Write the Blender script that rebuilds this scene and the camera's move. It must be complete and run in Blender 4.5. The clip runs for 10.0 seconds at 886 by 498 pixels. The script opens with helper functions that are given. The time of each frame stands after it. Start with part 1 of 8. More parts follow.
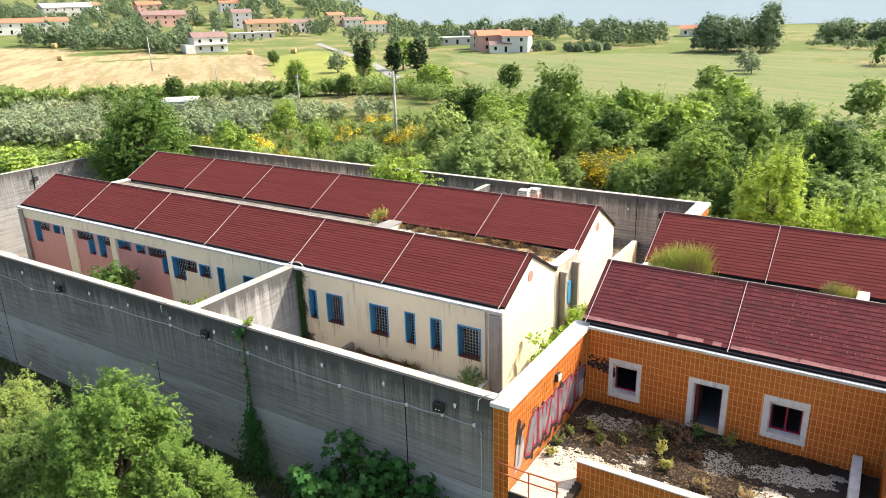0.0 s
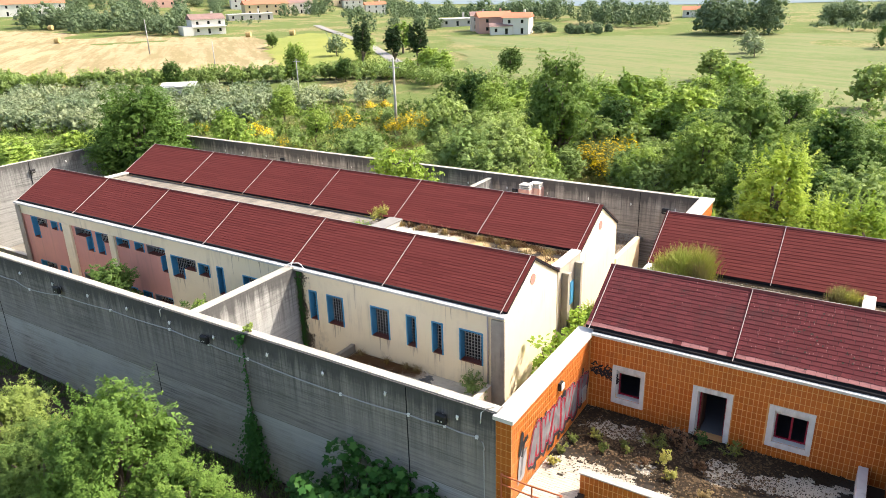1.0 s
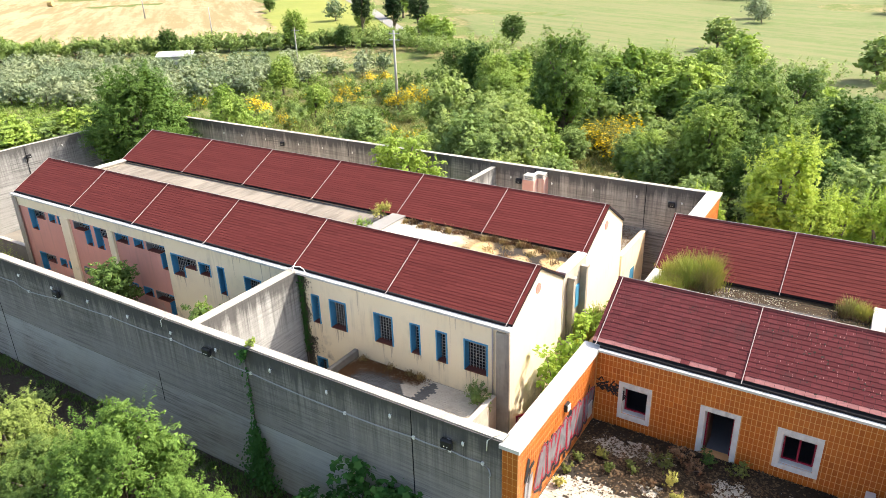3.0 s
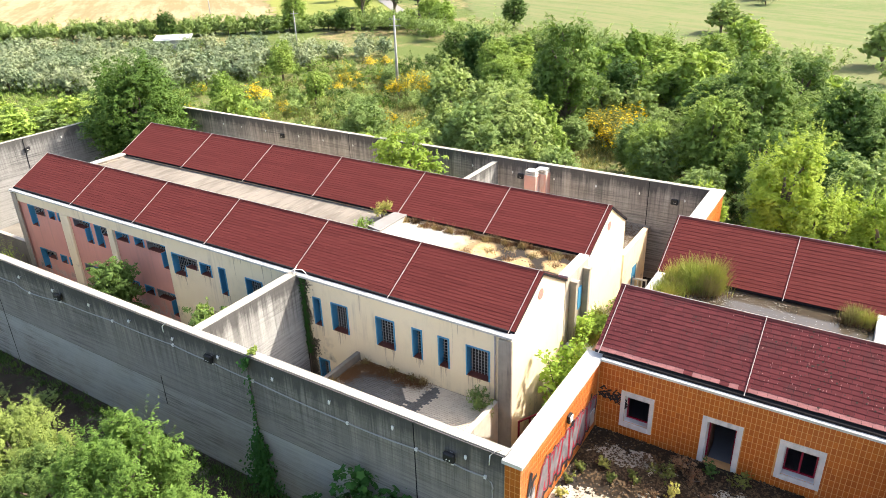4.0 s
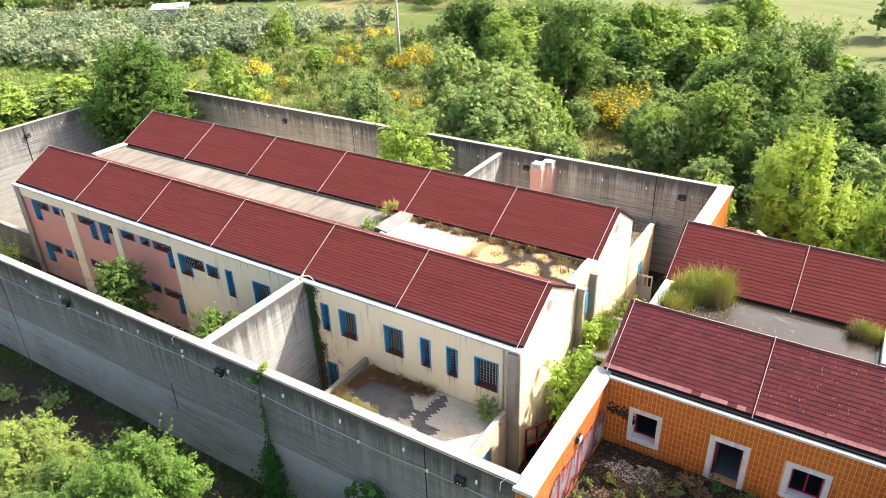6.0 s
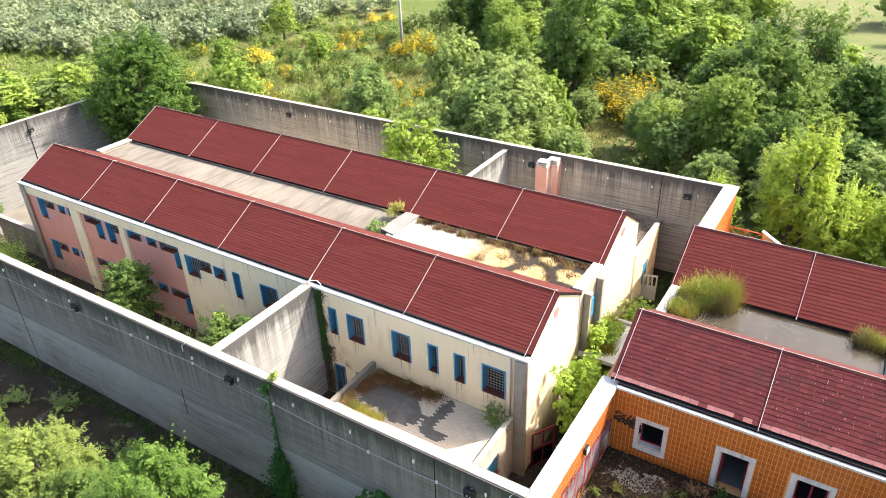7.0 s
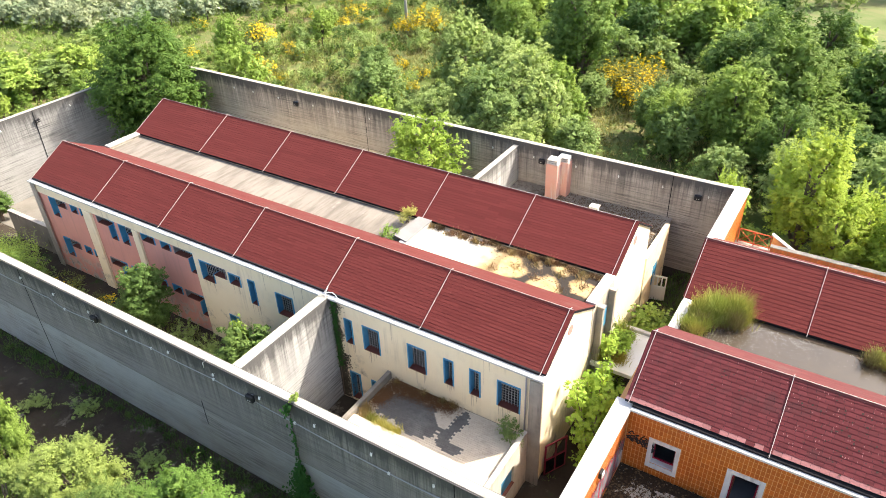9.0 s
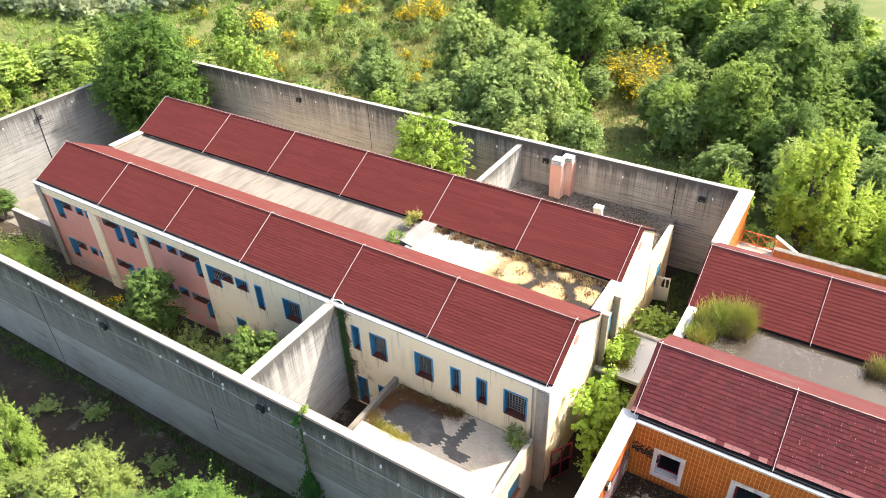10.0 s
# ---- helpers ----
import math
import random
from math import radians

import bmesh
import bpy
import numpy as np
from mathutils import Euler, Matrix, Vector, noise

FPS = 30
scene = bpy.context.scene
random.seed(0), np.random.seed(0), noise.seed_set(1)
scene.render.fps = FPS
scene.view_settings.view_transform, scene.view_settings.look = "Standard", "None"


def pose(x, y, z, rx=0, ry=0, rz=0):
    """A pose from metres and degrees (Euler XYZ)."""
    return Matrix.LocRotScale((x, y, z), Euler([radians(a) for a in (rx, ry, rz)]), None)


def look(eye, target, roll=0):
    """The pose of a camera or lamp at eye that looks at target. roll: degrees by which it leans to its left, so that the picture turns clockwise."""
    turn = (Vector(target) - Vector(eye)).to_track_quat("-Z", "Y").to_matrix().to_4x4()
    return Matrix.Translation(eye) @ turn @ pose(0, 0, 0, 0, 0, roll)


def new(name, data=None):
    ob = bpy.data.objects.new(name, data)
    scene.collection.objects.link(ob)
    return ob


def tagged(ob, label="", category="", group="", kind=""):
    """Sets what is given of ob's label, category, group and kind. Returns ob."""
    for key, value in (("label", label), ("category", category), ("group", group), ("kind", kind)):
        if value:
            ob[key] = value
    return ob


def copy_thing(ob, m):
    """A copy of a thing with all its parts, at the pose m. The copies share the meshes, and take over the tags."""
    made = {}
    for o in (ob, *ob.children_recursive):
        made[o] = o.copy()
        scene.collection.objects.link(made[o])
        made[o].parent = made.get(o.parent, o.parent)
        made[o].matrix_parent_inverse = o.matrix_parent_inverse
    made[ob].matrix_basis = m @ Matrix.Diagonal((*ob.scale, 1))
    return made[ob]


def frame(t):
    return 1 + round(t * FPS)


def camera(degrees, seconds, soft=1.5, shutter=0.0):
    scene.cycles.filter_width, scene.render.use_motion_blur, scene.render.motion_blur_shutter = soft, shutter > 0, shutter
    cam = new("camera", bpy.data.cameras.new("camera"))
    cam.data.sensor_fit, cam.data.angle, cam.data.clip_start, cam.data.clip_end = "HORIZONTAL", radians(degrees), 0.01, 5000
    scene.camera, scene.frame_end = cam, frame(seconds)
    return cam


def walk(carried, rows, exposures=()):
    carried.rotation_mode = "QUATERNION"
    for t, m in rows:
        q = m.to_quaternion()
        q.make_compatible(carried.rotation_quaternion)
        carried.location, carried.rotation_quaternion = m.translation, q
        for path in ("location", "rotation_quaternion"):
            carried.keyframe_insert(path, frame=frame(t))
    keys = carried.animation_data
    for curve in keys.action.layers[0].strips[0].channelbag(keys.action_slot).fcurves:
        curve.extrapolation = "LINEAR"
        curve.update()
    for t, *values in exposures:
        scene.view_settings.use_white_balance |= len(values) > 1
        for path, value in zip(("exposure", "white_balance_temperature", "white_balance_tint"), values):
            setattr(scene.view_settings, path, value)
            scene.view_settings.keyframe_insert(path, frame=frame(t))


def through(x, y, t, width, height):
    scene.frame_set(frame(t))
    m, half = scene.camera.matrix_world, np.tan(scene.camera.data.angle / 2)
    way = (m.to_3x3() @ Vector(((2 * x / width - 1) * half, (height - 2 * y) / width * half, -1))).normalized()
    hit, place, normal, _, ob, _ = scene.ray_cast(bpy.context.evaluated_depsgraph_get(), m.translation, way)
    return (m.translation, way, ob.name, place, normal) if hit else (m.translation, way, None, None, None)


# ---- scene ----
cam = camera(64.3, 10.0, soft=0.75)
PATH = [
    (0, (13.671, -26.105, 19.902), (12.652, -24.509, 19.258), -1.6),
    (0.5, (13.461, -25.821, 20.271), (12.445, -24.232, 19.605), -1.6),
    (1, (13.253, -25.517, 20.747), (12.242, -23.937, 20.053), -1.7),
    (1.5, (13.05, -25.251, 21.194), (12.042, -23.68, 20.476), -1.7),
    (2, (12.828, -24.952, 21.669), (11.825, -23.391, 20.923), -1.8),
    (2.5, (12.625, -24.696, 22.116), (11.627, -23.143, 21.346), -1.8),
    (4, (12.03, -23.913, 23.65), (11.048, -22.391, 22.802), -1.8),
    (4.5, (11.848, -23.665, 24.134), (10.871, -22.154, 23.261), -1.9),
    (5, (11.633, -23.439, 24.672), (10.663, -21.94, 23.772), -1.9),
    (5.5, (11.401, -23.277, 25.184), (10.437, -21.788, 24.261), -1.9),
    (7, (10.607, -22.812, 26.984), (9.661, -21.36, 25.986), -2.0),
    (7.5, (10.32, -22.687, 27.568), (9.381, -21.247, 26.546), -2.0),
    (8, (10.002, -22.55, 28.216), (9.071, -21.123, 27.169), -2.0),
    (8.5, (9.679, -22.366, 28.907), (8.755, -20.954, 27.834), -2.1),
    (9, (9.371, -22.142, 29.59), (8.455, -20.743, 28.492), -2.1),
    (9.5, (9.058, -21.972, 30.31), (8.151, -20.587, 29.189), -2.2),
    (10, (8.728, -21.756, 30.957), (7.83, -20.384, 29.811), -2.2),
]
walk(cam, [(t, look(eye, target, roll)) for t, eye, target, roll in PATH], exposures=((0, 1.30, 6850, 10), (2.5, 1.44, 6850, 10), (5, 1.51, 6850, 10), (10, 1.61, 6850, 10)))

# ---- light ----
SUN_AZ, SUN_EL = 40.5, 45.5          # degrees from +y towards +x, and above the horizon
world = bpy.data.worlds.new("sky")
scene.world = world
world.use_nodes = True
wn = world.node_tree
sky = wn.nodes.new("ShaderNodeTexSky")
sky.sky_type, sky.sun_disc = "NISHITA", False
sky.sun_elevation, sky.sun_rotation = radians(SUN_EL), radians(SUN_AZ)
sky.air_density, sky.dust_density, sky.ozone_density = 1.0, 4.0, 1.0
wn.nodes["Background"].inputs["Strength"].default_value = 0.15
wn.links.new(sky.outputs[0], wn.nodes["Background"].inputs["Color"])
sun = new("sun", bpy.data.lights.new("sun", "SUN"))
sun.data.energy, sun.data.angle, sun.data.color = 3.4, radians(0.55), (1.0, 0.95, 0.87)
sdir = Vector((math.sin(radians(SUN_AZ)) * math.cos(radians(SUN_EL)), math.cos(radians(SUN_AZ)) * math.cos(radians(SUN_EL)), math.sin(radians(SUN_EL))))
sun.matrix_world = look(sdir * 60, (0, 0, 0))

# ---- materials ----
class Nodes:
    """Short hand for a node material."""
    def __init__(self, name, rough=0.8, metal=0.0, spec=0.3):
        self.m = bpy.data.materials.new(name)
        self.m.use_nodes = True
        self.t = self.m.node_tree
        self.b = self.t.nodes["Principled BSDF"]
        self.b.inputs["Roughness"].default_value = rough
        self.b.inputs["Metallic"].default_value = metal
        self.b.inputs["Specular IOR Level"].default_value = spec
        self.co = self.add("ShaderNodeTexCoord").outputs["Object"]

    def add(self, kind, **kw):
        n = self.t.nodes.new(kind)
        for k, v in kw.items():
            n.inputs[k.replace("_", " ")].default_value = v
        return n

    def link(self, a, b):
        self.t.links.new(a, b)

    def stretch(self, sx, sy, sz):
        n = self.add("ShaderNodeMapping", Scale=(sx, sy, sz))
        self.link(self.co, n.inputs["Vector"])
        return n.outputs[0]

    def noise(self, scale, detail=5.0, rough=0.6, co=None, distort=0.0):
        n = self.add("ShaderNodeTexNoise", Scale=scale, Detail=detail, Roughness=rough, Distortion=distort)
        self.link(co or self.co, n.inputs["Vector"])
        return n.outputs["Fac"]

    def ramp(self, fac, lo, hi, a=0.0, b=1.0):
        n = self.add("ShaderNodeMapRange", From_Min=lo, From_Max=hi, To_Min=a, To_Max=b)
        self.link(fac, n.inputs["Value"])
        return n.outputs[0]

    def math(self, op, a, b):
        n = self.add("ShaderNodeMath")
        n.operation = op
        for i, v in enumerate((a, b)):
            if isinstance(v, (int, float)):
                n.inputs[i].default_value = v
            else:
                self.link(v, n.inputs[i])
        return n.outputs[0]

    def mix(self, fac, a, b, blend="MIX"):
        n = self.add("ShaderNodeMix")
        n.data_type, n.blend_type = "RGBA", blend
        for i, v in ((0, fac), (6, a), (7, b)):
            if isinstance(v, (int, float)):
                n.inputs[i].default_value = v
            elif isinstance(v, tuple):
                n.inputs[i].default_value = (*v, 1.0)
            else:
                self.link(v, n.inputs[i])
        return n.outputs[2]

    def axis(self, i):
        n = self.add("ShaderNodeSeparateXYZ")
        self.link(self.co, n.inputs[0])
        return n.outputs[i]

    def random(self):
        return self.add("ShaderNodeObjectInfo").outputs["Random"]

    def island(self):
        return self.add("ShaderNodeNewGeometry").outputs["Random Per Island"]

    def bump(self, height, strength=0.3, distance=0.02):
        n = self.add("ShaderNodeBump", Strength=strength, Distance=distance)
        self.link(height, n.inputs["Height"])
        self.link(n.outputs[0], self.b.inputs["Normal"])

    def done(self, colour):
        if isinstance(colour, tuple):
            self.b.inputs["Base Color"].default_value = (*colour, 1.0)
        else:
            self.link(colour, self.b.inputs["Base Color"])
        return self.m


def worn(name, c, c2, big=0.7, fine=18.0, rough=0.85, bump=0.25, metal=0.0, stain=None, stain_amount=0.4):
    """Plain coat with large blotches, fine grain, and rain streaks of the colour stain."""
    n = Nodes(name, rough, metal)
    col = n.mix(n.ramp(n.noise(big, 6), 0.35, 0.7), c, c2)
    grain = n.noise(fine, 6, 0.7)
    col = n.mix(n.ramp(grain, 0.3, 0.75, 0.0, 0.28), col, tuple(v * 0.7 for v in c))
    if stain:
        st = n.noise(1.0, 5, 0.65, n.stretch(3.2, 3.2, 0.22))
        patch = n.noise(0.45, 4, 0.6)
        f = n.math("MULTIPLY", n.ramp(st, 0.48, 0.72), n.ramp(patch, 0.42, 0.62, 0.0, stain_amount * 2))
        col = n.mix(f, col, stain)
    n.bump(grain, bump, 0.01)
    return n.done(col)


def concrete_mat(name, top, base=(0.33, 0.32, 0.30), dark=(0.07, 0.068, 0.065), warm=(0.36, 0.31, 0.25), dirt=1.0, pour=None):
    """Board-marked concrete: blotches, board lines, drips from the top; pour: the height where a paler earlier casting ends."""
    n = Nodes(name, 0.9)
    col = n.mix(n.ramp(n.noise(0.35, 5), 0.35, 0.65), base, warm)
    col = n.mix(n.ramp(n.noise(2.6, 6, 0.7), 0.35, 0.75, 0, 0.45), col, tuple(v * 0.6 for v in base))
    board = n.noise(1.0, 5, 0.75, n.stretch(0.3, 0.3, 10.0))
    f = n.math("MULTIPLY", n.ramp(board, 0.45, 0.62, 0, 0.95), n.ramp(n.noise(0.3, 4, 0.6), 0.38, 0.62, 0.3, 1.0))
    col = n.mix(f, col, tuple(v * 0.36 for v in base))
    z = n.axis(2)
    if pour:
        col = n.mix(n.ramp(z, pour - 0.02, pour + 0.03, 0.0, 0.40), col, tuple(v * 0.35 for v in base))
        pale = n.math("MULTIPLY", n.ramp(n.noise(0.22, 4, 0.6), 0.42, 0.6), n.ramp(z, pour - 0.02, pour + 0.03, 0.55, 0.0))
        col = n.mix(pale, col, (0.46, 0.455, 0.44))
    fine = n.noise(1.0, 6, 0.75, n.stretch(7.0, 7.0, 0.16))
    drip = n.math("MULTIPLY", n.ramp(fine, 0.51, 0.62), n.ramp(z, top - 3.2, top - 0.4, 0.0, 0.85 * dirt))
    col = n.mix(drip, col, dark)
    streak = n.noise(1.0, 6, 0.7, n.stretch(2.6, 2.6, 0.10))
    near_top = n.ramp(z, top - 3.8, top - 0.6, 0.0, 1.0)
    f = n.math("MULTIPLY", n.ramp(streak, 0.36, 0.62), near_top)
    rim = n.math("MULTIPLY", n.ramp(n.math("ADD", z, n.math("MULTIPLY", n.noise(1.6, 4), 0.8)), top - 0.55, top + 0.35), 0.8)
    f = n.math("MINIMUM", n.math("ADD", n.math("MULTIPLY", f, 0.75 * dirt), n.math("MULTIPLY", rim, dirt)), 0.92)
    col = n.mix(f, col, dark)
    n.bump(n.math("ADD", n.noise(22, 6, 0.7), n.math("MULTIPLY", board, 1.5)), 0.35, 0.015)
    return n.done(col)


def pieces_mat(name, c, c2, spread=0.3, rough=0.8, grain=20.0, lone=True, dirt=None, spec=0.3):
    """Tiles, shingles and pavers: each with a tint of its own."""
    n = Nodes(name, rough, 0.0, spec)
    r = n.random() if lone else n.island()
    col = n.mix(n.ramp(r, 0, 1, 0, 1), c, c2)
    w = n.add("ShaderNodeTexWhiteNoise")
    w.noise_dimensions = "1D"
    n.link(r, w.inputs["W"])
    col = n.mix(n.ramp(w.outputs["Value"], 0, 1, 0, spread), col, tuple(v * 0.45 for v in c))
    gco = n.add("ShaderNodeNewGeometry").outputs["Position"]
    if dirt:
        col = n.mix(n.ramp(n.noise(0.8, 6, 0.65, gco), 0.52, 0.72, 0, 0.7), col, dirt)
    g = n.noise(grain, 5, 0.7, gco)
    col = n.mix(n.ramp(g, 0.35, 0.75, 0, 0.3), col, tuple(v * 0.6 for v in c))
    n.bump(g, 0.2, 0.01)
    return n.done(col)


def leaf_mat(name, c, c2, through=0.35, rough=0.6, shift=0.25):
    n = Nodes(name, rough, 0.0, 0.1)
    col = n.mix(n.island(), c, c2)
    lump = n.noise(0.45, 3)
    col = n.mix(n.ramp(lump, 0.4, 0.65, 0, shift), col, tuple(v * 0.55 for v in c))
    through *= 0.5
    r = n.random()
    col = n.mix(n.ramp(r, 0.0, 0.55, 0.42, 0.0), col, (c2[0] * 1.3, c2[1] * 1.18, c2[2] * 1.05))
    col = n.mix(n.ramp(r, 0.5, 1.0, 0.0, 0.55), col, (c[0] * 0.45, c[1] * 0.62, c[2] * 0.6))
    tr = n.add("ShaderNodeBsdfTranslucent")
    n.link(n.mix(0.5, col, (c2[0] * 1.4, c2[1] * 1.5, c2[2] * 0.7)), tr.inputs["Color"])
    sh = n.add("ShaderNodeMixShader", Fac=through)
    n.link(n.b.outputs[0], sh.inputs[1])
    n.link(tr.outputs[0], sh.inputs[2])
    n.link(sh.outputs[0], n.t.nodes["Material Output"].inputs["Surface"])
    return n.done(col)


def plain(name, c, rough=0.6, metal=0.0, vary=0.2, scale=6.0):
    n = Nodes(name, rough, metal)
    g = n.noise(scale, 6, 0.7)
    n.bump(g, 0.1, 0.01)
    return n.done(n.mix(n.ramp(g, 0.3, 0.75, 0, vary), c, tuple(v * 0.5 for v in c)))


M_CONC = concrete_mat("weathered_concrete", 7.0, base=(0.43, 0.395, 0.358), warm=(0.40, 0.358, 0.315), pour=3.19)
M_CONC_LEFT = concrete_mat("bleached_concrete", 7.0, base=(0.34, 0.336, 0.325), warm=(0.31, 0.302, 0.285), dirt=1.0)
M_CONC_DIV = concrete_mat("divider_concrete", 6.95, base=(0.47, 0.47, 0.455), warm=(0.44, 0.43, 0.40), dirt=1.0)
M_CONC_IN = concrete_mat("yard_concrete", 7.0, base=(0.49, 0.455, 0.415), warm=(0.49, 0.43, 0.375), dirt=1.0)
M_COPE_DARK = worn("dark_coping", (0.21, 0.20, 0.185), (0.10, 0.095, 0.088), 1.6, 14, stain=(0.05, 0.05, 0.045), stain_amount=0.5)
M_COPE = worn("grey_coping", (0.43, 0.405, 0.355), (0.28, 0.262, 0.228), 1.2, 14, stain=(0.2, 0.19, 0.18), stain_amount=0.4)
M_CAP = worn("white_coping", (0.62, 0.605, 0.57), (0.47, 0.455, 0.42), 0.9, 14, stain=(0.25, 0.24, 0.22), stain_amount=0.4)
def cream_coat():
    """Cream plaster: faint clouding, rain runs, and dark mould in ragged patches low on the wall."""
    n = Nodes("cream_plaster", 0.88)
    col = n.mix(n.ramp(n.noise(0.5, 6), 0.35, 0.7), (0.86, 0.75, 0.535), (0.84, 0.72, 0.495))
    grain = n.noise(16, 6, 0.7)
    col = n.mix(n.ramp(grain, 0.45, 0.8, 0.0, 0.12), col, (0.66, 0.55, 0.40))
    st = n.noise(1.0, 5, 0.65, n.stretch(3.2, 3.2, 0.22))
    f = n.math("MULTIPLY", n.ramp(st, 0.50, 0.72), n.ramp(n.noise(0.45, 4, 0.6), 0.44, 0.62, 0.0, 0.55))
    col = n.mix(f, col, (0.38, 0.31, 0.22))
    mould = n.noise(0.8, 7, 0.74)
    low = n.ramp(n.math("ADD", n.axis(2), n.math("MULTIPLY", n.noise(0.35, 4), 3.0)), 3.6, 5.2, 1.0, 0.12)
    col = n.mix(n.math("MULTIPLY", n.ramp(mould, 0.54, 0.68, 0.0, 0.7), low), col, (0.20, 0.165, 0.125))
    n.bump(grain, 0.25, 0.01)
    return n.done(col)


M_CREAM = cream_coat()
def peeling(name):
    """Salmon plaster, washed pale in places and flaked off in patches along its foot."""
    n = Nodes(name, 0.88)
    col = n.mix(n.ramp(n.noise(0.5, 6), 0.35, 0.7), (0.68, 0.33, 0.265), (0.61, 0.30, 0.25))
    st = n.noise(1.0, 5, 0.65, n.stretch(3.2, 3.2, 0.22))
    col = n.mix(n.ramp(st, 0.52, 0.72, 0.0, 0.35), col, (0.40, 0.24, 0.20))
    low = n.ramp(n.math("ADD", n.axis(2), n.math("MULTIPLY", n.noise(0.5, 4), 2.6)), 1.5, 3.4, 1.0, 0.0)
    flake = n.noise(1.3, 7, 0.72)
    col = n.mix(n.math("MULTIPLY", n.ramp(flake, 0.49, 0.53), low), col, (0.50, 0.42, 0.36))
    col = n.mix(n.math("MULTIPLY", n.ramp(flake, 0.57, 0.61), low), col, (0.26, 0.235, 0.21))
    n.bump(flake, 0.4, 0.02)
    return n.done(col)


M_PINK_WALL = peeling("peeling_salmon_plaster")
M_GREYPIL = worn("bare_grey_render", (0.40, 0.36, 0.30), (0.29, 0.26, 0.22), 1.4, 16, stain=(0.12, 0.11, 0.1), stain_amount=0.6)
M_BLUE = plain("blue_steel", (0.065, 0.29, 0.50), 0.55, 0.0, 0.35, 3.0)
M_BAR = plain("grey_grille_steel", (0.36, 0.36, 0.35), 0.55, 0.2)
M_GREYSTEEL = plain("grey_lining_steel", (0.20, 0.21, 0.23), 0.6, 0.1)
M_GLASS = plain("dark_glass", (0.015, 0.018, 0.02), 0.12)
M_DARK = plain("dark_membrane", (0.022, 0.020, 0.022), 0.8)
M_DARK.node_tree.nodes["Principled BSDF"].inputs["Specular IOR Level"].default_value = 0.05
M_SILL = plain("red_brown_sill", (0.16, 0.05, 0.035), 0.7)
M_SHINGLE = pieces_mat("red_roof_shingle", (0.128, 0.0285, 0.0255), (0.112, 0.0235, 0.0215), 0.22, 0.95, 30, lone=False, spec=0.12)
M_SHINGLE1 = pieces_mat("worn_roof_shingle", (0.132, 0.033, 0.036), (0.108, 0.026, 0.029), 0.42, 0.95, 30, lone=True, dirt=(0.06, 0.03, 0.03), spec=0.12)
M_SHINGLE2 = pieces_mat("worn_roof_shingle_field", (0.132, 0.033, 0.036), (0.108, 0.026, 0.029), 0.42, 0.95, 30, lone=False, dirt=(0.06, 0.03, 0.03), spec=0.12)
M_FADED = pieces_mat("faded_pink_shingle", (0.32, 0.135, 0.13), (0.27, 0.11, 0.105), 0.3, 0.85, 30, lone=False)
M_RIB = plain("pale_metal_strip", (0.46, 0.40, 0.38), 0.5, 0.2)
M_TILE1 = pieces_mat("orange_glazed_tile", (0.52, 0.140, 0.016), (0.43, 0.105, 0.012), 0.3, 0.45, 25, lone=True, spec=0.4)
M_TILE2 = pieces_mat("orange_glazed_tile_field", (0.52, 0.140, 0.016), (0.43, 0.105, 0.012), 0.3, 0.45, 25, lone=False, spec=0.4)
M_GROUT = plain("pale_orange_grout", (0.64, 0.34, 0.14), 0.9)
M_STONE = worn("white_stone_surround", (0.66, 0.65, 0.62), (0.55, 0.54, 0.51), 2.0, 30, stain=(0.2, 0.19, 0.17), stain_amount=0.4)
M_CRIMSON = plain("crimson_frame", (0.26, 0.012, 0.035), 0.45)
M_PAVER = pieces_mat("pale_paver", (0.54, 0.49, 0.40), (0.46, 0.415, 0.335), 0.2, 0.85, 30, lone=False, dirt=(0.2, 0.18, 0.15))
M_JOINT = plain("sandy_joint", (0.22, 0.20, 0.17), 0.95)
M_BARK = worn("bark", (0.13, 0.10, 0.075), (0.20, 0.165, 0.13), 3.0, 14, bump=0.8)
# this dark tone stands in for the shade inside the rooms
M_INSIDE = plain("shade_toned_inner", (0.17, 0.165, 0.175), 0.9)
M_METAL = plain("galvanised_steel", (0.5, 0.51, 0.52), 0.45, 0.6)
M_BLACK = plain("black_plastic", (0.02, 0.02, 0.022), 0.5)
M_WHITE = plain("white_ceramic", (0.75, 0.75, 0.72), 0.4)
M_PIPE = plain("grey_cable", (0.46, 0.46, 0.45), 0.5)

# ---- building blocks ----
def box(bm, x0, x1, y0, y1, z0, z1):
    v = [bm.verts.new((x, y, z)) for z in (z0, z1) for y in (y0, y1) for x in (x0, x1)]
    for f in ((0, 2, 3, 1), (4, 5, 7, 6), (0, 1, 5, 4), (2, 6, 7, 3), (0, 4, 6, 2), (1, 3, 7, 5)):
        bm.faces.new([v[i] for i in f])
    return v


def bar(bm, a, b, w, h=None, up=(0, 0, 1)):
    """A square bar from a to b."""
    a, b = Vector(a), Vector(b)
    d = (b - a).normalized()
    s = d.cross(Vector(up))
    s = s.normalized() if s.length > 1e-4 else Vector((1, 0, 0))
    u = s.cross(d)
    h = h or w
    v = [bm.verts.new(p + s * i * w / 2 + u * j * h / 2) for p in (a, b) for i, j in ((-1, -1), (1, -1), (1, 1), (-1, 1))]
    for f in ((3, 2, 1, 0), (4, 5, 6, 7), (0, 1, 5, 4), (1, 2, 6, 5), (2, 3, 7, 6), (3, 0, 4, 7)):
        bm.faces.new([v[i] for i in f])


